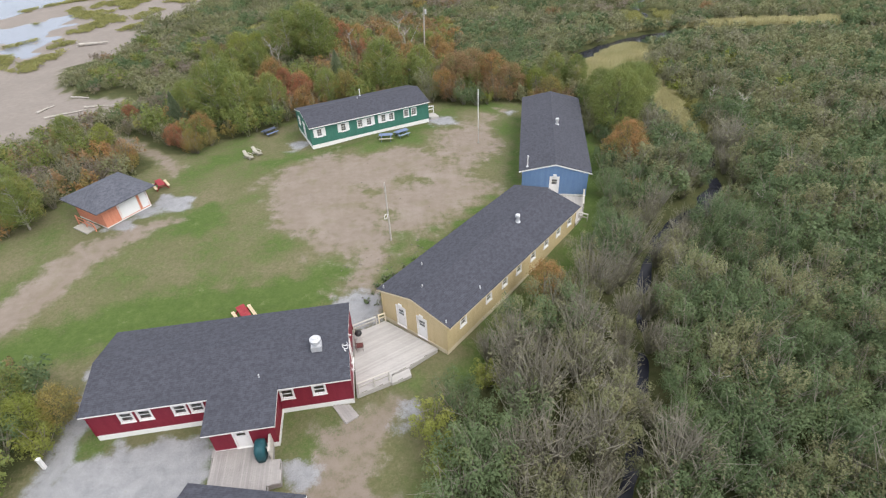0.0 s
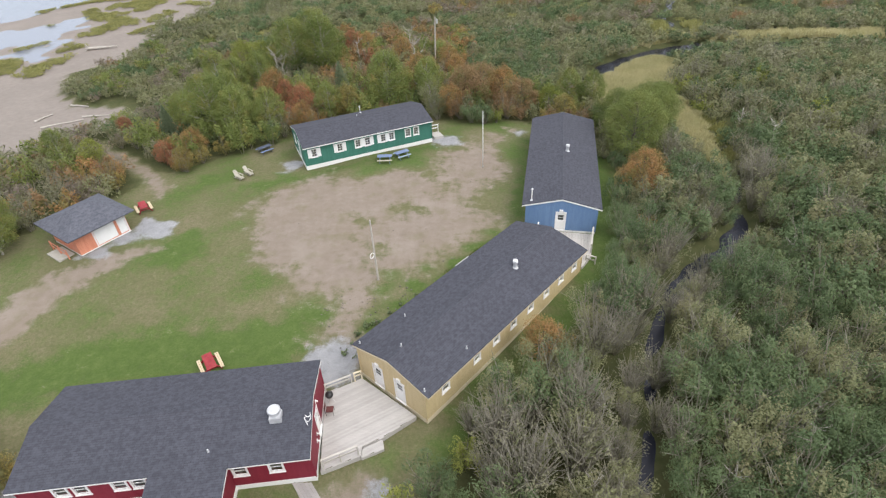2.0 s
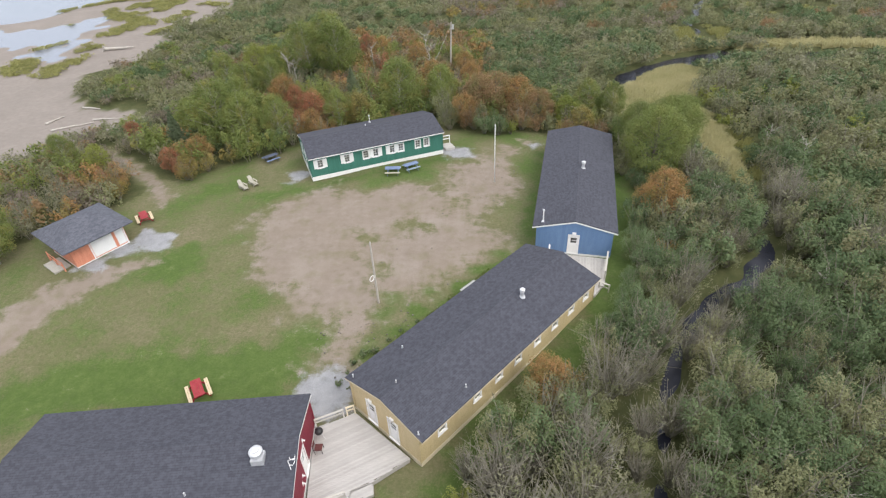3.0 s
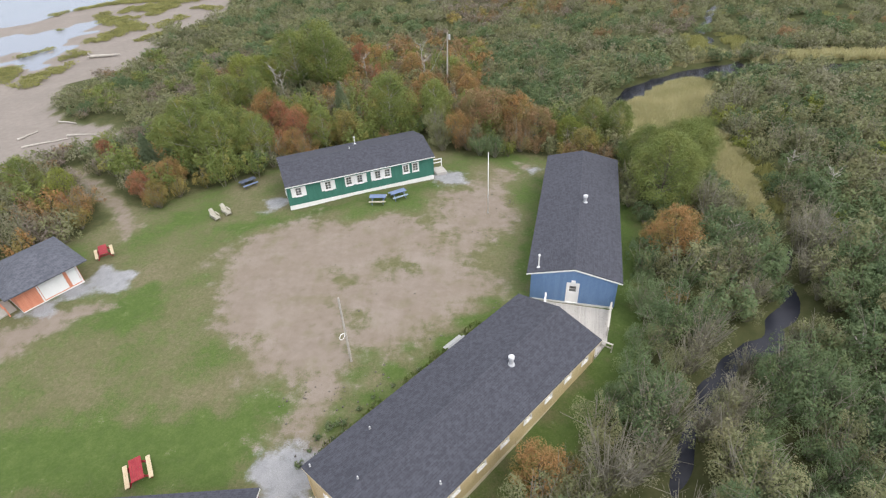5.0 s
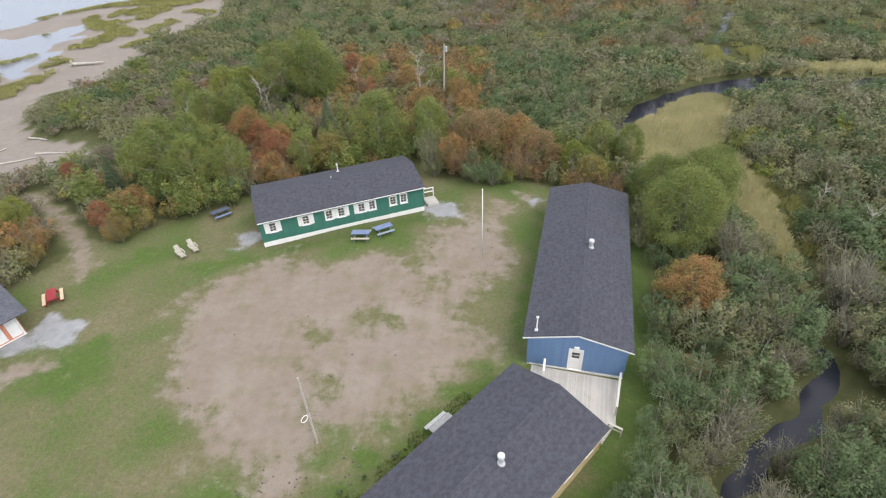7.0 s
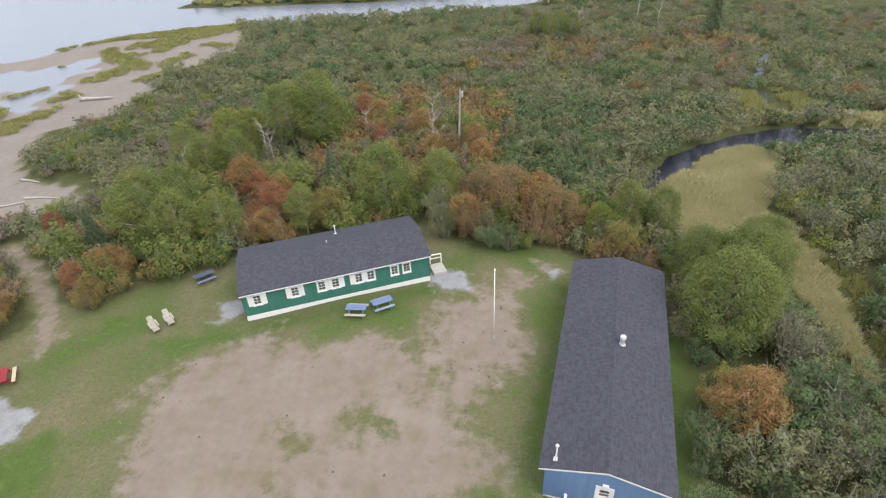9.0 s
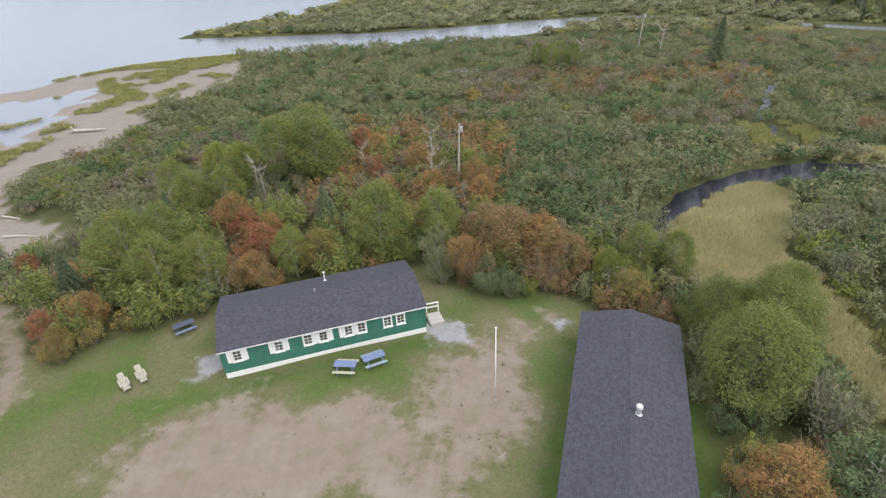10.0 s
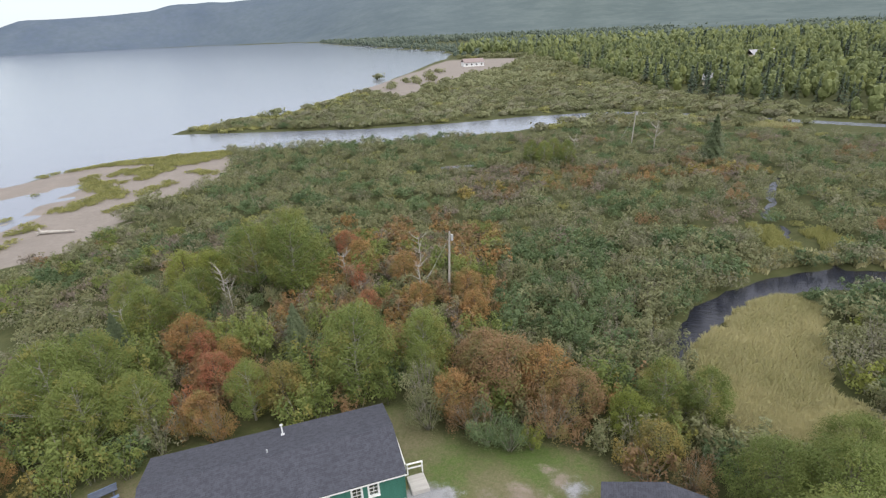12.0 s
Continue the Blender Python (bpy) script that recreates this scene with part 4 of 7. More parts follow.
def canteen():
    """The orange canteen: white serving hatches, wide eaves, a hipped roof, a side porch with rails."""
    ob = thing("orange_canteen", "small orange canteen with white hatches and hipped grey roof", "canteen", pose(-33.1 * K, 47.4 * K, 0.22, 0, 0, 57.5))
    h, top = 2.4 * K, 2.62
    names = {"front": pose(0, -h, 0, 0, 0, 180), "back": pose(0, h, 0), "left": pose(-h, 0, 0, 0, 0, 90), "right": pose(h, 0, 0, 0, 0, -90)}
    hatches = [(-0.75, 1.35, 0.2, 2.05), (1.62, 2.42, 0.2, 2.05)]
    for side, m in names.items():
        m = m @ Matrix.Diagonal((-1, 1, 1, 1))
        span = 2 * h if side in ("front", "back") else 2 * h - 0.3
        part("wall", turned(wall_panel(span, 0.12, top, 0.15, hatches if side == "front" else []), m), ORANGE, ob)
        bm = bmesh.new()
        box(bm, -span / 2, -0.1, -0.2, span / 2, 0.02, 0.116)
        part("skirt", turned(bm, m), WHITE, ob)
        if side == "front":
            for u0, u1, z0, z1 in hatches:
                bm = bmesh.new()
                box(bm, u0 + 0.01, -0.06, z0 + 0.01, u1 - 0.01, -0.01, z1 - 0.01)
                for k in (1, 2, 3):
                    box(bm, u0 + 0.03, -0.012, z0 + (z1 - z0) * k / 4 - 0.015, u1 - 0.03, 0.002, z0 + (z1 - z0) * k / 4 + 0.015)
                part("hatch", turned(bm, m), WHITE, ob, "white boarded serving hatch")
            for u in (-0.85, h - 0.11):
                bm = bmesh.new()
                box(bm, u - 0.055, 0, 0.12, u + 0.055, 0.04, top)
                part("trim_board", turned(bm, m), WHITE, ob)
    e, r, z = 3.14 * K, 0.5, 2.42
    eaves = [(-e, -e - 0.05, z), (e, -e - 0.05, z), (e, e, z), (-e, e, z)]
    peak = 3.66
    bm = bmesh.new()
    a = [bm.verts.new(p) for p in eaves]
    lo = [bm.verts.new((x, y, zz - 0.10)) for x, y, zz in eaves]
    t0, t1 = bm.verts.new((-r, 0, peak)), bm.verts.new((r, 0, peak))
    for f in ((a[0], a[1], t1, t0), (a[1], a[2], t1), (a[2], a[3], t0, t1), (a[3], a[0], t0), lo[::-1]):
        bm.faces.new(f)
    for k in range(4):
        bm.faces.new((lo[k], lo[(k + 1) % 4], a[(k + 1) % 4], a[k]))
    part("roof", bm, ROOF_GREY, ob, "grey hipped shingle roof with wide eaves")
    for y in (-2.0, -0.4, 1.2):
        bm = bmesh.new()
        box(bm, -h - 0.95, y - 0.05, 0, -h - 0.85, y + 0.05, 1.05)
        part("porch_post", bm, ORANGE, ob)
    for z in (0.5, 0.95):
        bm = bmesh.new()
        box(bm, -h - 0.93, -1.95, z - 0.05, -h - 0.89, 1.15, z + 0.05)
        part("porch_rail", bm, ORANGE, ob)
    bm = bmesh.new()
    box(bm, -h - 1.7, -1.6, -0.05, -h - 0.2, 0.9, 0.1)
    part("slab", bm, worn("concrete", (0.34, 0.33, 0.29), (0.42, 0.41, 0.37)), ob, "concrete step slab")


canteen()

# ---- decks and railings ----
deck("shared_deck", "wide grey plank deck between the red and yellow cabins", [(-7.0, 28.6), (-6.15, 22.95), (-3.95, 23.95), (-3.95, 24.6), (-2.8, 25.15), (-0.75, 26.7), (-4.65, 29.85)], 31, -0.36, DECK_A)
railing("deck_railing", "pale wooden railing along the edge of the deck", [(-6.0, 23.1), (-4.05, 24.0)], -0.36)
railing("deck_railing", "short pale railing beside the shared deck", [(-6.9, 28.65), (-5.3, 29.45)], -0.36, rails=(0.45, 0.8), high=0.85)
railing("deck_railing", "short cream railing by the corner of the yellow cabin", [(-5.1, 29.6), (-4.65, 29.8)], -0.36, rails=(0.45, 0.8), high=0.85, mat=CREAM)
deck("ramp", "short pale plank ramp off the deck", [(-3.9, 23.9), (-2.6, 24.5), (-2.75, 25.1), (-3.9, 24.55)], 31, -0.5, DECK_A)
deck("back_deck", "pale plank deck between the yellow and blue cabins", [(8.6, 46.85), (8.3, 44.4), (12.4, 41.0), (13.4, 42.4), (14.3, 45.75)], 80, 0.1, DECK_B)
railing("deck_railing", "pale wooden railing at the end of the deck", [(13.5, 43.0), (14.2, 45.6)], 0.1, mat=RAIL, gap=0.9)
railing("stair_rail", "pale stair rail leaning at the deck's corner", [(12.9, 42.0), (13.6, 41.6)], -0.25, mat=RAIL)
railing("white_railing", "short white railing by the blue cabin's corner", [(9.4, 46.6), (9.25, 45.6)], 0.1, mat=WHITE)
deck("deck_steps", "pale plank steps beside the back deck", [(13.1, 42.0), (13.7, 41.6), (14.1, 42.6), (13.5, 42.9)], 80, -0.1, DECK_B)
deck("kitchen_deck", "worn grey plank deck outside the wing door", [(-14.45, 19.4), (-14.0, 16.2), (-10.5, 15.8), (-10.6, 16.85), (-9.9, 17.0), (-10.2, 18.5), (-10.7, 18.5), (-10.95, 19.8)], 97, -0.32, DECK_C)
railing("deck_screen", "pale board railing beside the kitchen deck", [(-10.95, 19.75), (-10.72, 18.5)], -0.32, rails=(0.2, 0.4, 0.6, 0.8))
deck("pallet", "loose grey slatted pallet lying beside the red cabin", [(-7.7, 22.4), (-6.7, 20.95), (-5.95, 21.45), (-6.6, 22.4)], 128, -0.62, DECK_C, 0.2)
deck("entry_step", "concrete-coloured step by the green cabin door", [(-0.72, 67.0), (0.35, 67.5), (-0.3, 68.8), (-1.35, 68.3)], 25, 0.42, DECK_B)
railing("step_railing", "white handrail beside the green cabin's step", [(-1.5, 68.6), (-2.6, 71.0)], 0.15, mat=WHITE, high=1.1)
railing("step_railing", "white handrail on the green cabin's step", [(-1.3, 68.45), (-0.35, 68.85)], 0.42, mat=WHITE)


# ---- roof fittings, poles, tables ----
def on_roof(at, lx, ly, width=7.07, eave=EAVE, ridge=RIDGE):
    """A pose on a cabin's roof at plan offsets from its centre."""
    return pose(at[0] * K, at[1] * K, at[2], 0, 0, at[3]) @ pose(lx * K, ly * K, roof_height(ly * K, width, eave, ridge))


def big_vent(m):
    ob = thing("roof_ventilator", "large galvanised kitchen exhaust fan on the roof", "ventilator", m)
    bm = bmesh.new()
    box(bm, -0.36, -0.36, -0.12, 0.36, 0.36, 0.34)
    part("curb", bm, STEEL, ob)
    bm = bmesh.new()
    lathe(bm, [(0.24, 0.345), (0.24, 0.6), (0.40, 0.64), (0.40, 0.84), (0.32, 0.92), (0.26, 0.94)], 20)
    part("hood", bm, STEEL, ob, smooth=False)
    bm = bmesh.new()
    lathe(bm, [(0.22, 0.944), (0.22, 1.0), (0.12, 1.05)], 16)
    part("cap", bm, STEEL, ob, "domed cap")


def flue(m):
    ob = thing("flue", "short steel chimney flue with a ringed cap", "chimney", m)
    bm = bmesh.new()
    lathe(bm, [(0.16, -0.12), (0.16, 0.48)], 14)
    part("pipe", bm, STEEL, ob)
    bm = bmesh.new()
    for z in (0.5, 0.62):
        lathe(bm, [(0.19, z), (0.215, z + 0.03), (0.215, z + 0.08), (0.19, z + 0.11)], 14)
    part("cap", bm, STEEL, ob)
    bm = bmesh.new()
    lathe(bm, [(0.3, -0.12), (0.2, 0.05)], 14)
    part("flashing", bm, STEEL, ob)


def thin_pipe(m, high=0.9, label="thin white vent pipe standing on the roof"):
    ob = thing("vent_pipe", label, "pipe", m)
    bm = bmesh.new()
    lathe(bm, [(0.05, -0.1), (0.05, high)], 10)
    part("pipe", bm, WHITE, ob)
    bm = bmesh.new()
    lathe(bm, [(0.1, high - 0.06), (0.12, high + 0.01), (0.05, high + 0.07)], 10)
    part("cap", bm, STEEL, ob)
    bm = bmesh.new()
    box(bm, -0.14, -0.14, -0.1, 0.14, 0.14, 0.025)
    part("flashing", bm, STEEL, ob)


def stub(m):
    ob = thing("vent_stub", "small grey plumbing vent on the shingles", "pipe", m)
    bm = bmesh.new()
    lathe(bm, [(0.11, -0.08), (0.05, 0.04), (0.05, 0.22)], 10)
    part("pipe", bm, STEEL, ob)


big_vent(on_roof(RED_AT, 6.03, -1.1))
stub(on_roof(RED_AT, 2.45, -2.6))
flue(on_roof(YEL_AT, 3.35, -0.7))
for lx, ly in ((-8.0, 0.2), (-9.15, 3.05), (-5.5, 2.4), (-5.05, -2.8), (-9.3, -3.0)):
    stub(on_roof(YEL_AT, lx, ly))
flue(on_roof(BLU_AT, -0.05, -0.45))
thin_pipe(on_roof(BLU_AT, -9.35, 2.7), 1.25)
thin_pipe(on_roof(GRN_AT, 0.66, 2.4, 7.25, 2.96, 3.94), 0.9)
stub(on_roof(GRN_AT, -0.32, 0.46, 7.25, 2.96, 3.94))


def picnic_table(label, x, y, turn, top, bench, long=1.82):
    ob = thing("picnic_table", label, "picnic table", plan(x, y, 0.0, turn), "picnic tables in the yard")
    for k in range(5):
        bm = bmesh.new()
        box(bm, -long / 2, -0.37 + k * 0.15, 0.72, long / 2, -0.37 + k * 0.15 + 0.138, 0.76)
        part("top_board", bm, top, ob)
    for s in (-1, 1):
        for k in range(2):
            bm = bmesh.new()
            y0 = s * 0.70 - 0.135 + k * 0.14
            box(bm, -long / 2, y0, 0.42, long / 2, y0 + 0.128, 0.46)
            part("bench_board", bm, bench, ob)
        for q in (-1, 1):
            bm = bmesh.new()
            x0 = q * (long / 2 - 0.3)
            prism(bm, [(x0 - 0.02, s * 0.72, 0), (x0 + 0.02, s * 0.72, 0), (x0 + 0.02, s * 0.62, 0), (x0 - 0.02, s * 0.62, 0)],
                  [(x0 - 0.02, s * 0.32, 0.718), (x0 + 0.02, s * 0.32, 0.718), (x0 + 0.02, s * 0.22, 0.718), (x0 - 0.02, s * 0.22, 0.718)])
            part("leg", bm, top, ob)
    for q in (-1, 1):
        x0 = q * (long / 2 - 0.3)
        bm = bmesh.new()
        box(bm, x0 + 0.022, -0.8, 0.33, x0 + 0.06, 0.8, 0.418)
        part("seat_beam", bm, top, ob)
        bm = bmesh.new()
        box(bm, x0 + 0.022, -0.36, 0.64, x0 + 0.06, 0.36, 0.718)
        part("top_beam", bm, top, ob)
    return ob


picnic_table("blue picnic table with pale benches before the green cabin", -6.3, 61.35, 2, TABLE_BLUE, worn("weathered_bench", (0.38, 0.36, 0.27), (0.48, 0.45, 0.35)))
picnic_table("blue picnic table standing askew before the green cabin", -4.4, 62.4, 32, TABLE_BLUE, worn("blue_grey_bench", (0.22, 0.29, 0.36), (0.30, 0.36, 0.42)))
picnic_table("navy picnic table at the edge of the trees", -21.4, 64.95, 44, TABLE_NAVY, TABLE_BLUE)
picnic_table("red picnic table with cream benches behind the red cabin", -15.8, 31.3, 126, TABLE_RED, BENCH)
picnic_table("red picnic table with cream benches beside the canteen", -30.3, 52.0, 128, TABLE_RED, BENCH)
picnic_table("weathered grey picnic table against the yellow cabin's wall", 2.9, 41.5, 49, worn("grey_table_wood", (0.28, 0.29, 0.29), (0.38, 0.39, 0.39)), worn("grey_bench", (0.36, 0.37, 0.36), (0.46, 0.47, 0.45)))


def garden_chair(x, y, turn):
    ob = thing("garden_chair", "weathered cream slatted garden chair on the grass", "chair", plan(x, y, 0, turn) @ Matrix.Diagonal((0.86, 1.22, 0.95, 1)), "garden chairs on the grass")
    for k in range(5):
        bm = bmesh.new()
        xx = -0.27 + k * 0.11
        prism(bm, [(xx, 0.18, 0.26), (xx + 0.1, 0.18, 0.26), (xx + 0.1, 0.205, 0.26), (xx, 0.205, 0.26)],
              [(xx, 0.66, 0.95 - 0.03 * abs(k - 2)), (xx + 0.1, 0.66, 0.95 - 0.03 * abs(k - 2)), (xx + 0.1, 0.685, 0.95 - 0.03 * abs(k - 2)), (xx, 0.685, 0.95 - 0.03 * abs(k - 2))])
        part("back_slat", bm, CREAM_PALE, ob)
    for k in range(9):
        bm = bmesh.new()
        yy = -0.72 + k * 0.1
        zz = (0.38 - (k - 3) * 0.02) if k > 2 else 0.32 + 0.02 * k
        box(bm, -0.27, yy, zz, 0.27, yy + 0.088, zz + 0.025)
        part("seat_slat", bm, CREAM_PALE, ob)
    for s in (-1, 1):
        bm = bmesh.new()
        box(bm, s * 0.36 - 0.07, -0.48, 0.56, s * 0.36 + 0.07, 0.36, 0.585)
        part("armrest", bm, CREAM_PALE, ob)
        for yy, zz in ((-0.42, 0.558), (0.28, 0.558)):
            bm = bmesh.new()
            box(bm, s * 0.31 - 0.02, yy - 0.045, 0, s * 0.31 + 0.02, yy + 0.045, zz)
            part("leg", bm, CREAM_PALE, ob)
        bm = bmesh.new()
        prism(bm, [(s * 0.285 - 0.012, -0.72, 0.24), (s * 0.285 + 0.012, -0.72, 0.24), (s * 0.285 + 0.012, 0.72, 0.0), (s * 0.285 - 0.012, 0.72, 0.0)],
              [(s * 0.285 - 0.012, -0.72, 0.315), (s * 0.285 + 0.012, -0.72, 0.315), (s * 0.285 + 0.012, 0.72, 0.1), (s * 0.285 - 0.012, 0.72, 0.1)])
        part("side_rail", bm, CREAM_PALE, ob)


CREAM_PALE = worn("grey_cream_chair_paint", (0.36, 0.34, 0.28), (0.45, 0.43, 0.36))
garden_chair(-22.5, 58.45, 50)
garden_chair(-21.7, 59.35, 48)


def flagpole():
    ob = thing("flagpole", "slim white flagpole without a flag", "pole", plan(4.9, 59.6))
    bm = bmesh.new()
    lathe(bm, [(0.05, 0.0), (0.045, 3.5), (0.032, 6.9)], 12)
    part("pole", bm, WHITE, ob, smooth=True)
    bm = bmesh.new()
    lathe(bm, [(0.03, 6.905), (0.07, 6.95), (0.07, 6.99), (0.02, 7.04)], 12)
    part("finial", bm, WHITE, ob)
    bm = bmesh.new()
    lathe(bm, [(0.13, -0.1), (0.11, 0.05)], 12)
    part("footing", bm, worn("footing_concrete", (0.32, 0.31, 0.28), (0.4, 0.39, 0.36)), ob)


def hoop_pole():
    ob = thing("hoop_pole", "leaning weathered wooden pole with a white hoop", "pole", plan(-4.7, 40.2))
    bm = bmesh.new()
    tube(bm, (0, 0, -0.1), (-0.02, 0.1, 6.4), 0.095, 0.07, 10)
    part("pole", bm, DEADWOOD, ob)
    bm = bmesh.new()
    n, r, c, s = 24, 0.25, 0.55, 0.83
    for k in range(n):
        a, b = 2 * math.pi * k / n, 2 * math.pi * (k + 1) / n
        tube(bm, (c * (r * math.cos(a) - 0.34), s * (r * math.cos(a) - 0.34), 2.95 + r * math.sin(a)), (c * (r * math.cos(b) - 0.34), s * (r * math.cos(b) - 0.34), 2.95 + r * math.sin(b)), 0.026, 0.026, 6, False)
    part("hoop", bm, WHITE, ob, "white ring fixed to the pole")
    bm = bmesh.new()
    tube(bm, (-0.10, -0.05, 2.86), (0.07, 0.05, 2.86), 0.022, 0.022, 6)
    tube(bm, (-0.10, -0.05, 3.04), (0.07, 0.05, 3.04), 0.022, 0.022, 6)
    part("bracket", bm, WHITE, ob)


def utility_pole(x, y, high, lean=0.0, arm=True, label="tall weathered wooden utility pole among the trees"):
    ob = thing("utility_pole", label, "utility pole", plan(x, y, -0.2))
    bm = bmesh.new()
    tube(bm, (0, 0, 0), (lean, 0, high), 0.15, 0.11, 10)
    part("pole", bm, DEADWOOD, ob)
    bm = bmesh.new()
    tube(bm, (lean + 0.28, 0, high - 1.1), (lean + 0.28, 0, high - 0.35), 0.16, 0.16, 10)
    part("transformer", bm, STEEL, ob, "small grey transformer can")
    if arm:
        bm = bmesh.new()
        box(bm, lean - 0.7, -0.05, high - 0.3, lean + 0.7, 0.05, high - 0.18)
        part("crossarm", bm, POLE, ob)
    bm = bmesh.new()
    tube(bm, (lean, 0, high - 0.6), (lean - 4.5, -1.5, 0.2), 0.012, 0.012, 5)
    part("guy_wire", bm, STEEL, ob)


flagpole()
hoop_pole()
utility_pole(-1.5, 96.0, 9.2, 0.35, False)
utility_pole(35.7, 182.0, 9.0, 0.5, True, "pale utility pole near the river")


def covered_grill():
    ob = thing("covered_barbecue", "barbecue under a dark teal fitted cover on the deck", "barbecue", pose(-11.35 * K, 18.85 * K, -0.32, 0, 0, 8))
    bm = bmesh.new()
    rings = []
    for z, a, b in ((0, 0.33, 0.62), (0.45, 0.36, 0.66), (0.85, 0.36, 0.64), (1.05, 0.31, 0.5), (1.17, 0.2, 0.36), (1.2, 0.08, 0.2)):
        rings.append([bm.verts.new((a * math.copysign(abs(math.cos(t)) ** 0.6, math.cos(t)), b * math.copysign(abs(math.sin(t)) ** 0.6, math.sin(t)), z + 0.02 * math.sin(3 * t))) for t in [2 * math.pi * k / 24 for k in range(24)]])
    for lo, hi in zip(rings, rings[1:]):
        for k in range(24):
            bm.faces.new((lo[k], lo[(k + 1) % 24], hi[(k + 1) % 24], hi[k]))
    bm.faces.new(rings[-1])
    bm.faces.new(rings[0][::-1])
    part("cover", bm, TEAL, ob, smooth=True)
    bm = bmesh.new()
    box(bm, 0.352, -0.06, 0.6, 0.38, 0.06, 0.72)
    part("tag", bm, WHITE, ob, "small white tag")


def kettle_grill():
    ob = thing("kettle_grill", "black round kettle barbecue on three legs", "barbecue", pose(-6.45 * K, 27.9 * K, -0.36))
    bm = bmesh.new()
    lathe(bm, [(0.05, 0.55), (0.22, 0.62), (0.29, 0.78), (0.29, 0.8), (0.24, 0.93), (0.08, 1.0), (0.03, 1.03)], 18)
    part("bowl", bm, BLACK, ob, smooth=True)
    for k in range(3):
        a = 2.1 * k
        bm = bmesh.new()
        tube(bm, (0.14 * math.cos(a), 0.14 * math.sin(a), 0.6), (0.3 * math.cos(a), 0.3 * math.sin(a), 0), 0.014, 0.014, 6)
        part("leg", bm, STEEL, ob)


DARK_SEAT = worn("dark_red_seat", (0.09, 0.03, 0.03), (0.14, 0.05, 0.045))


def stack_chair():
    ob = thing("deck_chair", "dark metal-framed chair on the deck", "chair", pose(-6.3 * K, 27.0 * K, -0.36, 0, 0, 95))
    for sx in (-0.24, 0.24):
        for y0, z1 in ((-0.24, 0.45), (0.24, 0.92)):
            bm = bmesh.new()
            tube(bm, (sx, y0, 0), (sx, y0 + (0.08 if z1 > 0.5 else 0), z1), 0.016, 0.016, 6)
            part("leg", bm, BLACK, ob)
    bm = bmesh.new()
    box(bm, -0.25, -0.25, 0.43, 0.25, 0.25, 0.47)
    part("seat", bm, DARK_SEAT, ob)
    bm = bmesh.new()
    box(bm, -0.25, 0.285, 0.6, 0.25, 0.315, 0.92)
    part("backrest", bm, DARK_SEAT, ob)


covered_grill()
kettle_grill()
stack_chair()

post = thing("marker_post", "small white painted marker post beside the gravel path", "post", plan(-24.6, 18.95))
bm = bmesh.new()
box(bm, -0.1, -0.1, -0.1, 0.1, 0.1, 1.0)
part("post", bm, WHITE, post)
bm = bmesh.new()
prism(bm, [(-0.13, -0.13, 1.003), (0.13, -0.13, 1.003), (0.13, 0.13, 1.003), (-0.13, 0.13, 1.003)], [(-0.02, -0.02, 1.12), (0.02, -0.02, 1.12), (0.02, 0.02, 1.12), (-0.02, 0.02, 1.12)])
part("cap", bm, WHITE, post)


def driftwood(label, x, y, turn, long, r, root=True):
    ob = thing("driftwood_log", label, "driftwood", plan(x, y, 0, turn), "driftwood on the beach")
    rng = random.Random(int(x * 10))
    bm = bmesh.new()
    n, last = 7, None
    for k in range(n):
        p = (long * k / (n - 1), 0.12 * rng.uniform(-1, 1), r * 0.9)
        if last:
            tube(bm, last[0], p, last[1], r * (1 - 0.55 * k / (n - 1)), 10)
        last = (p, r * (1 - 0.55 * k / (n - 1)))
    part("log", bm, DEADWOOD, ob)
    if root:
        for k in range(9):
            a = 2 * math.pi * k / 9
            bm = bmesh.new()
            tube(bm, (0.05, 0, r), (-0.35 + rng.uniform(-0.3, 0.2), 0.9 * math.cos(a) * rng.uniform(0.7, 1.3), max(0.06, r + 0.95 * math.sin(a) * rng.uniform(0.7, 1.4))), r * 0.5, 0.06, 6)
            part("root", bm, DEADWOOD, ob)


driftwood("bleached driftwood trunk with its root crown on the sand", -73.2, 116.9, 12, 6.0, 0.36)
for x, y, turn, long in ((-57.5, 76.5, 30, 6.0), (-53.5, 80.3, 5, 5.0), (-58.0, 85.0, -12, 3.5), (-60, 79, 70, 3.2), (-64, 125.5, 15, 2.4), (-62, 150, 30, 3)):
    driftwood("weathered grey driftwood log on the sand", x, y, turn, long, 0.17, False)


def roof_cable():
    """A pale looped cable left at the edge of the red cabin's roof."""
    ob = thing("cable_loops", "pale looped cable lying at the roof's edge", "cable", on_roof(RED_AT, 7.82, -1.28) @ pose(0, 0, 0, -13, 0, 0))
    for k, (cx, cy, r, tall) in enumerate(((0, 0.16, 0.16, 0.10), (0.05, -0.2, 0.2, 0.16))):
        bm = bmesh.new()
        n = 16
        ring = [(cx + r * math.cos(2 * math.pi * j / n), cy + 1.2 * r * math.sin(2 * math.pi * j / n), 0.03 + tall * (0.5 + 0.5 * math.sin(4 * math.pi * j / n + k))) for j in range(n)]
        for a, b in zip(ring, ring[1:] + ring[:1]):
            tube(bm, a, b, 0.018, 0.018, 6)
        part("loop", bm, WHITE, ob)
    bm = bmesh.new()
    tube(bm, (-0.05, -0.4, 0.02), (0.12, -0.75, 0.03), 0.018, 0.018, 6)
    part("tail", bm, WHITE, ob)


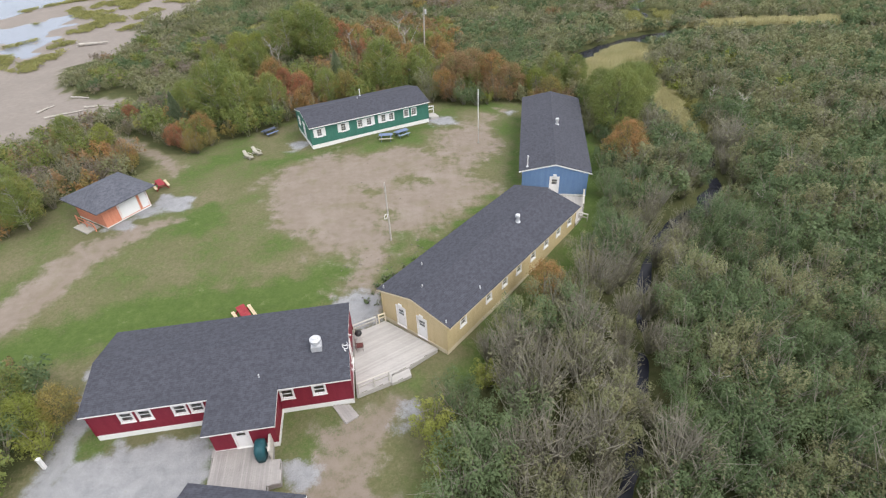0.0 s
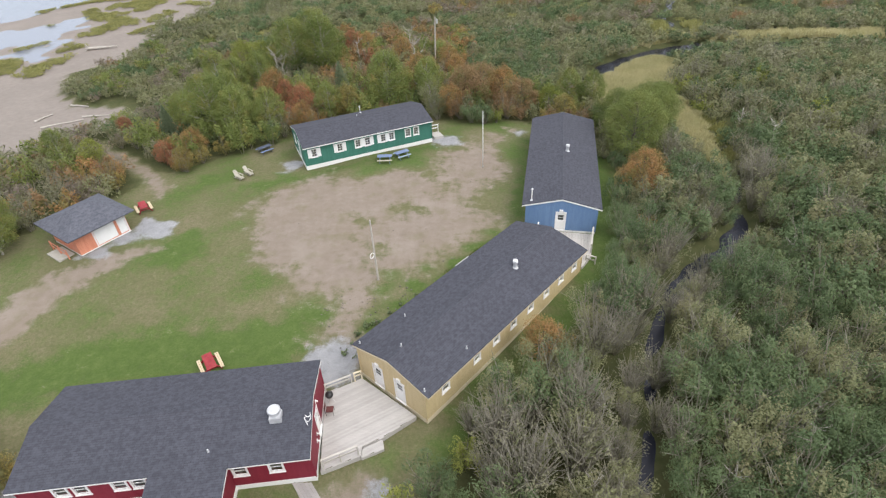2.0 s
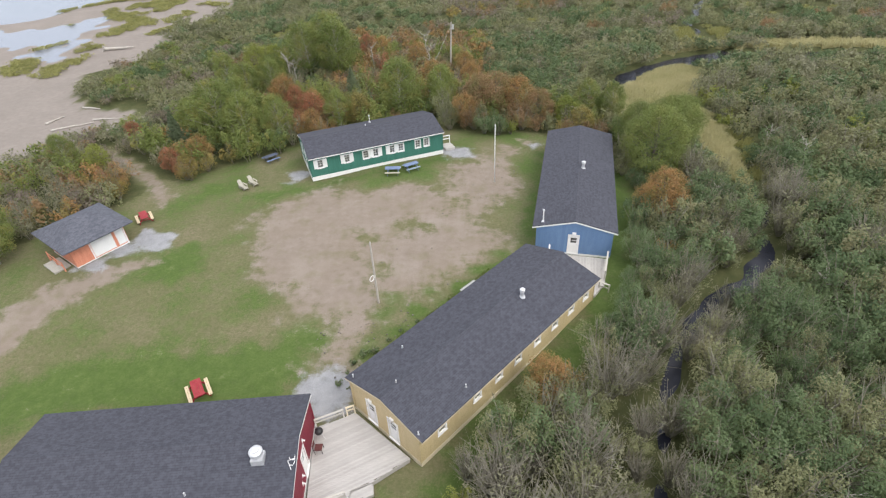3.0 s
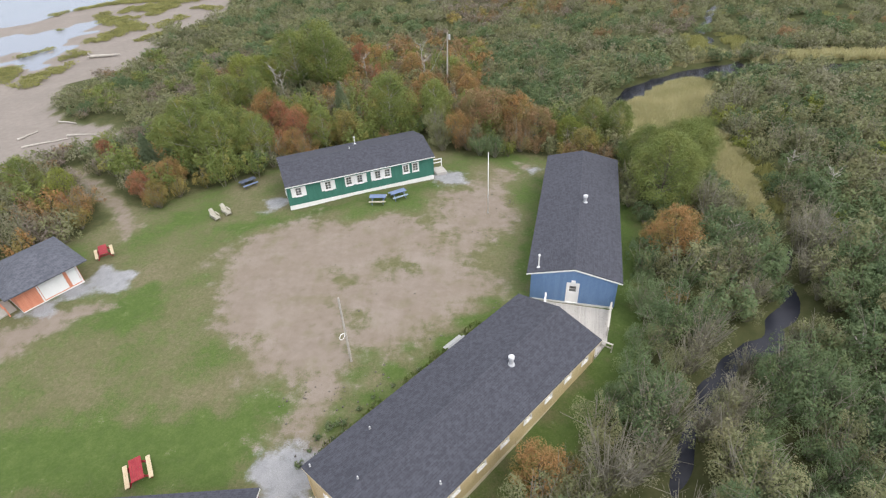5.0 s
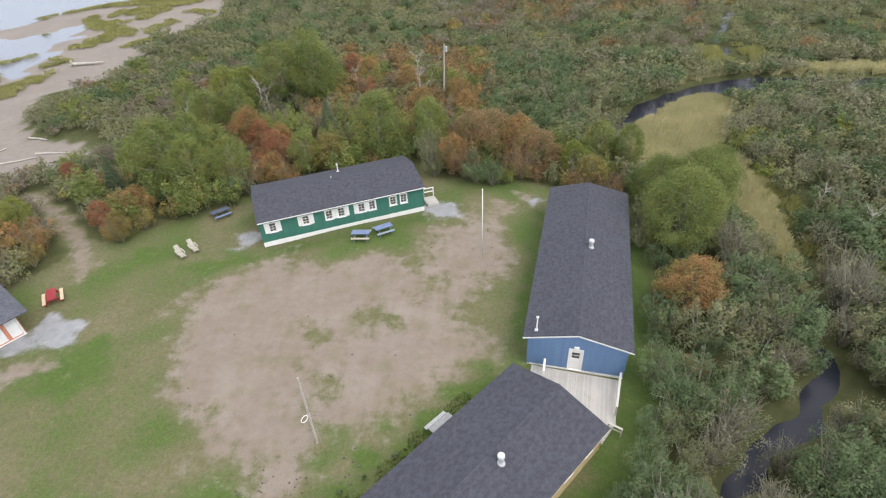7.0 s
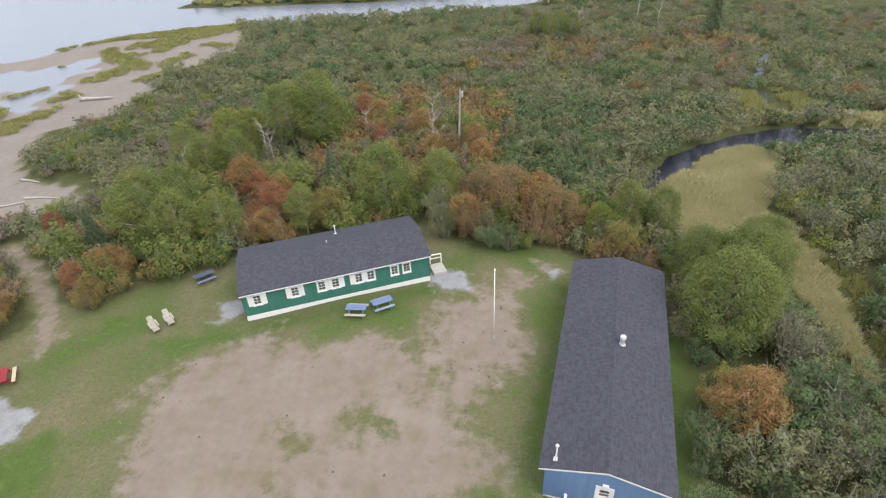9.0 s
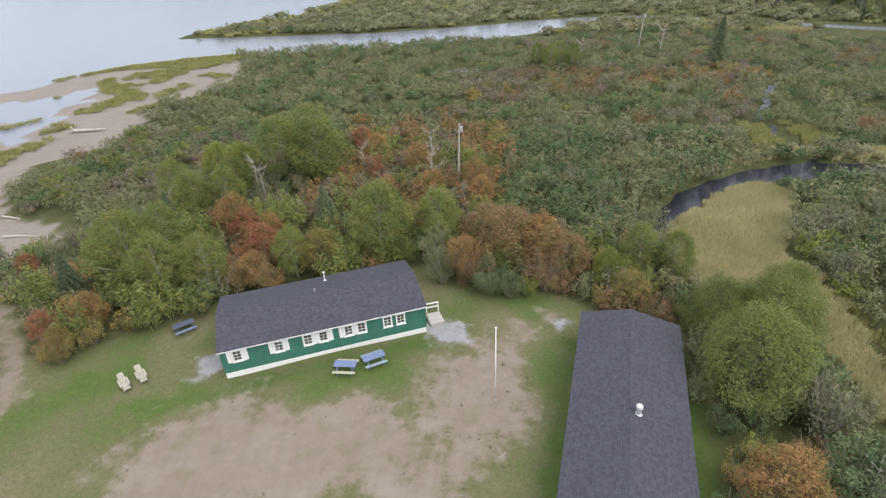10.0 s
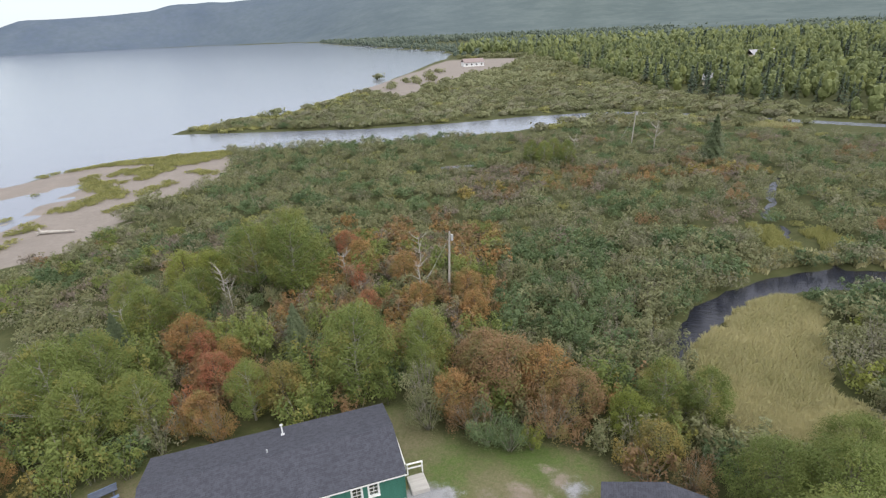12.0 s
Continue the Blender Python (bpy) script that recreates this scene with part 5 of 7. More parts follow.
def wall_fixture(label, ly, z, tall):
    ob = thing("wall_lamp", label, "lamp", pose(RED_AT[0] * K, RED_AT[1] * K, RED_AT[2], 0, 0, RED_AT[3]) @ pose(16.15 * K / 2 - 0.115, ly, z), "fittings on the red gable")
    bm = bmesh.new()
    box(bm, 0, -0.08, -tall / 2, 0.03, 0.08, tall / 2)
    part("back_plate", bm, WHITE, ob)
    bm = bmesh.new()
    tube(bm, (0.03, 0, tall * 0.2), (0.16, 0, -tall * 0.1), 0.045, 0.06, 10)
    part("shade", bm, WHITE, ob)


roof_cable()
wall_fixture("small white lamp on the red gable wall", -1.08, 1.4, 0.18)
wall_fixture("white bracket lamp low on the red gable wall", -1.42, 1.1, 0.34)
wall_fixture("white floodlight below the red cabin's gable", 0.45, 2.75, 0.26)


# ---- plants ----
def leaf_cloud(rng, lobes, count, size, up=0.5, shell=0.6):
    """Corner points of small leaf sprays over some lobes (x, y, z, radius, height)."""
    lobes = np.array(lobes, float)
    share = lobes[:, 3] * lobes[:, 3]
    pick = rng.choice(len(lobes), count, p=share / share.sum())
    d = rng.normal(size=(count, 3))
    d[:, 2] = np.where(d[:, 2] < 0, d[:, 2] * 0.75, d[:, 2]) + 0.15
    d /= np.linalg.norm(d, axis=1)[:, None]
    rad = shell + (1.06 - shell) * rng.random(count) ** 0.6
    lump = 1 + 0.16 * np.sin(d[:, 0] * 5 + pick) * np.sin(d[:, 1] * 6 + 2 * pick) + 0.1 * rng.normal(size=count)
    at = lobes[pick, :3] + d * (rad * lump)[:, None] * np.column_stack((lobes[pick, 3], lobes[pick, 3], lobes[pick, 4]))
    n = d + rng.normal(size=(count, 3)) * 0.45
    n[:, 2] += up
    n /= np.linalg.norm(n, axis=1)[:, None]
    t = np.cross(n, rng.normal(size=(count, 3)))
    t /= np.linalg.norm(t, axis=1)[:, None]
    b = np.cross(n, t)
    s = size * rng.uniform(0.55, 1.35, count)[:, None]
    at[:, 2] = np.maximum(at[:, 2], 0.12)
    pts = np.stack((at + t * s * 1.1, at + b * s * 0.6 - t * s * 0.6, at - b * s * 0.6 - t * s * 0.6), 1).reshape(-1, 3)
    return np.column_stack((pts, np.repeat((pick * 0.37) % 1.0, 3)))


def limbs(paths, sides=5):
    """Tapered limbs: each path is a list of (point, radius)."""
    verts, faces = [], []
    for path in paths:
        start = len(verts)
        for k, (p, r) in enumerate(path):
            p = Vector(p)
            ahead = Vector(path[min(k + 1, len(path) - 1)][0]) - Vector(path[max(k - 1, 0)][0])
            q = ahead.to_track_quat("Z", "Y")
            verts += [tuple(p + q @ Vector((r * math.cos(2 * math.pi * j / sides), r * math.sin(2 * math.pi * j / sides), 0))) for j in range(sides)]
        for k in range(len(path) - 1):
            for j in range(sides):
                a, b = start + k * sides + j, start + k * sides + (j + 1) % sides
                faces += [(a, b, b + sides), (a, b + sides, a + sides)]
    return np.array(verts, np.float32).reshape(-1, 3), np.array(faces, np.int32).reshape(-1, 3)


def threes(points):
    return np.arange(len(points), dtype=np.int32).reshape(-1, 3)


def bush(seed, high, wide, count, size, lobes=6, twigs=0, stems=99):
    """A many-stemmed shrub: crown points, stem faces."""
    rng = np.random.default_rng(seed)
    ls = []
    for k in range(lobes * 3 + 4):
        a, r = rng.uniform(0, 6.3), wide * 0.47 * math.sqrt(rng.random())
        rr = wide * rng.uniform(0.065, 0.135)
        z = high * rng.uniform(0.36, 0.86) * (1.08 - 0.55 * r / wide)
        ls.append((r * math.cos(a), r * math.sin(a), z, rr, high * rng.uniform(0.11, 0.24)))
    ls.append((0, 0, high * 0.35, wide * 0.27, high * 0.25))
    crown = leaf_cloud(rng, ls, count, size)
    paths = []
    for x, y, z, rr, h in ls[:stems:2]:
        paths.append([((0.08 * rng.normal(), 0.08 * rng.normal(), -0.1), 0.05), ((x * 0.45, y * 0.45, z * 0.5), 0.035), ((x, y, z + h * 0.6), 0.012)])
    for k in range(twigs):
        a, r = rng.uniform(0, 6.3), wide * 0.5 * math.sqrt(rng.random())
        x, y, z = r * math.cos(a), r * math.sin(a), high * rng.uniform(0.75, 1.18) * (1 - 0.25 * (r / wide))
        paths.append([((x * 0.15, y * 0.15, 0), 0.035), ((x * 0.6 + 0.1 * rng.normal(), y * 0.6 + 0.1 * rng.normal(), z * 0.6), 0.024), ((x, y, z), 0.01)])
        for j in range(2):
            s = rng.uniform(0.55, 0.85)
            paths.append([((x * s, y * s, z * s), 0.016), ((x * s + 0.5 * rng.normal(), y * s + 0.5 * rng.normal(), z * s + rng.uniform(0.3, 0.8)), 0.008)])
    return crown, limbs(paths, 3)


def broadleaf(seed, high, wide, count, size, bare=0.10, tufts=110, bony=0):
    """A tree with a tapered trunk, limbs and an oval crown of many leafy tufts, uneven and with gaps."""
    rng = np.random.default_rng(seed)
    ls, paths = [], []
    lean = rng.normal(size=2) * 0.03 * high
    paths.append([((0, 0, -0.2), high * 0.02), ((lean[0] * 0.3, lean[1] * 0.3, high * 0.35), high * 0.014), ((lean[0], lean[1], high * 0.66), high * 0.008), ((lean[0] * 1.2, lean[1] * 1.2, high * 0.9), high * 0.002)])
    middle, tall = high * (0.5 + bare / 2), high * (0.47 - bare / 2)
    swell = rng.uniform(0, 6.3, 6)
    for k in range(tufts):
        up = 1 - 1.9 * (k + 0.5) / tufts
        a = 2.39996 * k + rng.normal() * 0.35
        # boughs swell out here and there, and draw in towards the top
        bulge = 1 + 0.13 * math.sin(3 * a + swell[0]) * math.sin(4 * up + swell[1]) + 0.10 * math.sin(2 * a + 5 * up + swell[2])
        flat = math.sqrt(max(0.0, 1 - up * up)) * (1 - 0.18 * up)
        reach = wide * 0.5 * flat * 0.84 * bulge * rng.uniform(0.74, 1.04)
        tx, ty, tz = lean[0] + reach * math.cos(a), lean[1] + reach * math.sin(a), middle + tall * up * 0.9 * rng.uniform(0.9, 1.06)
        rr = wide * rng.uniform(0.07, 0.125)
        ls.append((tx, ty, max(tz, 0.35), rr, rr * rng.uniform(0.8, 1.25)))
        if k % 3 == 0:
            z0 = max(high * 0.1, tz - 0.35 * reach - 0.12 * high)
            paths.append([((lean[0] * z0 / high, lean[1] * z0 / high, z0), high * 0.005), ((tx * 0.6, ty * 0.6, z0 + 0.55 * (tz - z0)), high * 0.003), ((tx, ty, tz + rr * (1.0 if k < 3 * bony else 0.1)), high * 0.0012)])
    ls.append((lean[0], lean[1], middle, wide * 0.27, tall * 0.6))
    return leaf_cloud(rng, ls, count, size, shell=0.5), limbs(paths, 4)


def spruce(seed, high, wide, count, size):
    """A conical spruce: whorls of drooping sprays."""
    rng = np.random.default_rng(seed)
    s = rng.random(count) ** 1.35
    z = high * (0.06 + 0.94 * s)
    a = rng.integers(0, 9, count) * 0.698 + np.floor(s * 14) * 1.9 + rng.normal(size=count) * 0.16
    out = rng.random(count) ** 0.6
    r = wide * 0.5 * (1 - s) ** 0.85 * out * (0.8 + 0.2 * np.sin(s * 88))
    at = np.column_stack((r * np.cos(a), r * np.sin(a), z - 0.10 * high * (1 - s) * out ** 2))
    n = np.column_stack((0.5 * np.cos(a), 0.5 * np.sin(a), np.ones(count))) + rng.normal(size=(count, 3)) * 0.35
    n /= np.linalg.norm(n, axis=1)[:, None]
    t = np.column_stack((np.cos(a), np.sin(a), -0.45 * np.ones(count)))
    t -= n * (t * n).sum(1)[:, None]
    t /= np.linalg.norm(t, axis=1)[:, None]
    b = np.cross(n, t)
    k = size * rng.uniform(0.6, 1.3, count)[:, None]
    pts = np.stack((at + t * k, at + b * k * 0.45 - t * k * 0.5, at - b * k * 0.45 - t * k * 0.5), 1).reshape(-1, 3)
    return pts, limbs([[((0, 0, -0.2), high * 0.018), ((0, 0, high * 0.5), high * 0.01), ((0, 0, high * 0.97), high * 0.002)]], 6)


def dead_tree(seed, high):
    rng = np.random.default_rng(seed)
    paths = [[((0, 0, -0.2), 0.10), ((0.1, 0, high * 0.5), 0.07), ((0.25, 0.1, high), 0.02)]]
    for k in range(13):
        s, a = rng.uniform(0.3, 0.95), rng.uniform(0, 6.3)
        l = high * rng.uniform(0.14, 0.36)
        p = Vector((0.25 * s, 0.1 * s, high * s))
        q = p + Vector((l * math.cos(a), l * math.sin(a), l * rng.uniform(0.5, 1.1)))
        mid = (p + q) / 2 + Vector((0.06 * rng.normal(), 0.06 * rng.normal(), -0.08))
        paths.append([(tuple(p), 0.04), (tuple(mid), 0.026), (tuple(q), 0.01)])
        for j in range(2):
            end = mid + (q - p) * rng.uniform(0.3, 0.6) + Vector(rng.normal(size=3)) * 0.12 * l
            paths.append([(tuple(mid), 0.018), (tuple(end), 0.007)])
    return limbs(paths, 5)


PROTO = {}


def proto(key, made, leaf, bark):
    crown, (sv, sq) = made
    if crown.shape[1] == 3:
        crown = np.column_stack((crown, np.zeros(len(crown))))
    made_crown = quad_mesh(key + "_crown", crown[:, :3], threes(crown), [leaf])
    made_crown.attributes.new("tone", "FLOAT", "POINT").data.foreach_set("value", 0.3 * crown[:, 3].astype(np.float32))
    PROTO[key] = {"crown": made_crown, "stem": quad_mesh(key + "_stem", sv, sq, [bark]), "points": crown, "sv": sv, "sq": sq, "leaf": leaf, "bark": bark}


for key, args, leaf in (("willow", (11, 3.6, 3.4, 1471, 0.096, 7, 8), LEAF_WILLOW), ("willow_b", (12, 4.2, 3.2, 1471, 0.096, 6, 9), LEAF_WILLOW), ("alder", (13, 3.8, 3.6, 1562, 0.103, 7, 2), LEAF_ALDER),
                        ("alder_b", (14, 3.2, 3.2, 1425, 0.103, 6, 1), LEAF_ALDER), ("thin", (15, 4.2, 3.4, 597, 0.083, 7, 30), LEAF_GREY), ("thin_b", (16, 3.6, 3.4, 826, 0.083, 7, 22), LEAF_GREY),
                        ("lime_bush", (17, 3.0, 3.0, 2400, 0.072, 6, 2), LEAF_LIME), ("gold_bush", (18, 3.2, 3.2, 2500, 0.072, 6, 4), LEAF_GOLD), ("orange_bush", (19, 3.4, 3.8, 3400, 0.062, 7, 16), LEAF_ORANGE),
                        ("red_bush", (20, 3.2, 3.2, 2700, 0.068, 6, 5), LEAF_RED), ("rust_bush", (21, 4.6, 4.6, 5000, 0.068, 8, 14), LEAF_RUST), ("bare_bush", (22, 3.8, 3.2, 260, 0.075, 6, 60), LEAF_GREY)):
    proto(key, bush(*args), leaf, TWIG)
for key, args, leaf, bark in (("birch", (31, 8.4, 5.6, 13000, 0.082), LEAF_BIRCH, BIRCH), ("birch_b", (32, 8.2, 6.8, 16000, 0.084, 0.08, 120, 7), LEAF_BIRCH, BIRCH), ("big_alder", (33, 7.6, 7.2, 30000, 0.064, 0.02, 190), LEAF_BROAD, BARK),
                              ("maple_orange", (34, 6.0, 5.0, 8000, 0.085), LEAF_ORANGE, BARK), ("maple_red", (35, 5.5, 4.6, 7500, 0.085), LEAF_RED, BARK), ("maple_gold", (36, 6.0, 5.0, 8000, 0.085), LEAF_GOLD, BARK),
                              ("lime_tree", (37, 6.5, 4.8, 8500, 0.085), LEAF_LIME, BARK), ("rust_tree", (38, 6.2, 6.0, 11000, 0.082, 0.04, 120, 2), LEAF_RUST, BARK)):
    proto(key, broadleaf(*args), leaf, bark)
proto("spruce", spruce(41, 8.4, 6.6, 9000, 0.19), LEAF_SPRUCE, BARK)
# finer leaves for the shrubs nearest below the camera
FINE = {"willow": (11, 3.6, 3.4, 3300, 0.06, 7, 10), "willow_b": (12, 4.2, 3.2, 3300, 0.06, 6, 11), "alder": (13, 3.8, 3.6, 3700, 0.062, 8, 5), "alder_b": (14, 3.2, 3.2, 3200, 0.062, 7, 4),
        "thin": (15, 4.2, 3.4, 1000, 0.06, 7, 52), "thin_b": (16, 3.6, 3.4, 1400, 0.06, 7, 34)}
for key, args in FINE.items():
    proto("fine_" + key, bush(*args), PROTO[key]["leaf"], TWIG)
# lighter kinds for the middle distance
for key, args, leaf in (("mid_willow", (51, 3.0, 3.4, 700, 0.135, 6, 2, 4), LEAF_WILLOW), ("mid_alder", (52, 3.1, 3.4, 720, 0.135, 6, 1, 4), LEAF_ALDER), ("mid_thin", (53, 3.1, 3.2, 480, 0.12, 6, 9, 4), LEAF_GREY), ("mid_lime", (54, 2.6, 3.0, 640, 0.13, 5, 0, 2), LEAF_LIME),
                        ("mid_rust", (55, 3.1, 3.4, 680, 0.13, 6, 3, 4), LEAF_RUST), ("mid_orange", (56, 2.9, 3.2, 680, 0.13, 6, 3, 4), LEAF_ORANGE), ("mid_mauve", (59, 3.0, 3.4, 560, 0.125, 6, 9, 4), LEAF_MAUVE), ("mid_gold", (60, 2.7, 3.0, 640, 0.13, 5, 1, 2), LEAF_GOLD), ("mid_birch", (57, 4.4, 3.4, 900, 0.135, 7, 1, 4), LEAF_BIRCH), ("low_sedge", (58, 1.0, 2.6, 224, 0.199, 5, 0, 0), SEDGE)):
    proto(key, bush(*args), leaf, TWIG)
# the lightest, seen from over a hundred metres
for key, args, leaf in (("rough_willow", (61, 2.7, 4.4, 420, 0.2, 6, 1, 0), LEAF_WILLOW), ("rough_alder", (62, 2.8, 4.4, 420, 0.2, 6, 0, 0), LEAF_ALDER), ("rough_thin", (63, 2.7, 4.4, 340, 0.19, 6, 3, 0), LEAF_GREY), ("rough_rust", (64, 2.8, 4.2, 380, 0.2, 6, 1, 0), LEAF_RUST), ("rough_orange", (66, 2.7, 4.2, 380, 0.2, 6, 1, 0), LEAF_ORANGE),
                        ("rough_mauve", (68, 2.8, 4.4, 360, 0.19, 6, 4, 0), LEAF_MAUVE), ("rough_gold", (67, 2.5, 4.0, 360, 0.2, 5, 0, 0), LEAF_GOLD), ("rough_birch", (69, 3.6, 4.2, 440, 0.2, 6, 0, 0), LEAF_BIRCH), ("rough_sedge", (65, 0.9, 4.0, 260, 0.17, 6, 0, 0), SEDGE)):
    proto(key, bush(*args), leaf, TWIG)

LABELS = {"willow": "grey-green willow shrub with thin stems", "willow_b": "tall slender grey-green willow shrub", "alder": "dense dark green alder shrub", "alder_b": "rounded leafy green alder shrub",
          "thin": "thin-leaved shrub with many grey twigs", "thin_b": "sparse greyish shrub with bare stems", "lime_bush": "low yellow-green leafy shrub", "gold_bush": "golden leafy autumn shrub", "orange_bush": "orange autumn shrub with bare twigs",
          "red_bush": "low red-leaved autumn shrub", "rust_bush": "broad rust-brown autumn shrub", "bare_bush": "nearly leafless grey twiggy shrub", "birch": "green birch tree with a pale trunk", "birch_b": "broad green birch tree with pale limbs",
          "big_alder": "large dense green alder tree", "maple_orange": "small bright orange autumn maple tree", "maple_red": "small deep red autumn maple tree", "maple_gold": "small golden autumn maple tree", "lime_tree": "light yellow-green young tree",
          "rust_tree": "broad rust-brown autumn tree", "spruce": "dark green conical spruce tree"}


def plant(key, x, y, scale=1.0, turn=0.0, group=""):
    tree = key in ("birch", "birch_b", "big_alder", "maple_orange", "maple_red", "maple_gold", "lime_tree", "rust_tree", "spruce")
    ob = thing("tree" if tree else "shrub", LABELS[key], "tree" if tree else "shrub", plan(x, y, 0, turn) @ Matrix.Diagonal((scale, scale, scale, 1)), group)
    made = PROTO["fine_" + key if key in FINE else key]
    for name, me in (("trunk" if tree else "stem", made["stem"]), ("crown", made["crown"])):
        new(name, me).parent = ob
    return ob


def thicket(name, label, rows):
    """Many plants (key, x, y, z, scale, turn) as one joined object."""
    mats, verts, quads, which, tones, count = [], [], [], [], [], 0
    ground = land_height(np.array([r[1] for r in rows], float), np.array([r[2] for r in rows], float))
    for (key, x, y, z, scale, turn), floor in zip(rows, ground):
        z = z + max(float(floor), LEVEL - 0.1)
        p = PROTO[key]
        c, s = math.cos(turn) * scale, math.sin(turn) * scale
        for v, q, m in ((p["points"], threes(p["points"]), p["leaf"]), (p["sv"], p["sq"], p["bark"])):
            if m not in mats:
                mats.append(m)
            verts.append(np.column_stack((v[:, 0] * c - v[:, 1] * s + x * K, v[:, 0] * s + v[:, 1] * c + y * K, v[:, 2] * scale + z)))
            quads.append(q + count)
            which.append(np.full(len(q), mats.index(m)))
            own = 0.3 * v[:, 3] if v.shape[1] > 3 else 0.0
            tones.append((np.full(len(v), (x * 7.31 + y * 3.77) % 1.0) + own).astype(np.float32))
            count += len(v)
    me = quad_mesh(name, np.concatenate(verts), np.concatenate(quads), mats, np.concatenate(which))
    me.attributes.new("tone", "FLOAT", "POINT").data.foreach_set("value", np.concatenate(tones))
    return tagged(new(name, me), label, "vegetation", kind="stuff")


def scatter(rng, x0, x1, y0, y1, gap):
    """A jittered grid of places."""
    xs, ys = np.meshgrid(np.arange(x0, x1, gap), np.arange(y0, y1, gap * 0.87))
    xs = xs + (np.arange(xs.shape[0]) % 2)[:, None] * gap * 0.5
    return (xs + rng.uniform(-0.42, 0.42, xs.shape) * gap).ravel(), (ys + rng.uniform(-0.42, 0.42, ys.shape) * gap).ravel()


def free(x, y, room=0.0):
    """True where bushes may stand: off the yard, the water, the reeds and the sand."""
    ok = (poly_gap(x, y, CLEAR) > 0.35 + room) & (poly_gap(x, y, SHORE) > 2) & (band_gap(x, y, RIVER) > 2.0) & (band_gap(x, y, CREEK) > 0.3) & (band_gap(x, y, BRANCH) > 0.5)
    ok &= ~((band_gap(x, y, CREEK) < 2.6) & (y < 103) & (x > 33) & (x < 54))
    ok &= (band_gap(x, y, STREAM) > np.where(y > 40, 0.25, 0.05)) & ~((x > -8) & (y > 150) & (band_gap(x, y, RIVER) < np.interp(x, [-8, 5, 20, 30], [5.0, 9.0, 14.0, 19.0])) & (y < 236)) & (band_gap(x, y, POND) > 1.0) & (poly_gap(x, y, REEDS) > 0.8) & (poly_gap(x, y, SAND) > 0.5)
    ok &= band_gap(x, y, [(-46, 70, 0.5), (-40, 65.7, 0.5), (-33.6, 60, 0.6), (-30.8, 56.6, 0.8)]) > 1.0
    for bank in BANKS:
        ok &= poly_gap(x, y, bank) > 0.6
    return ok


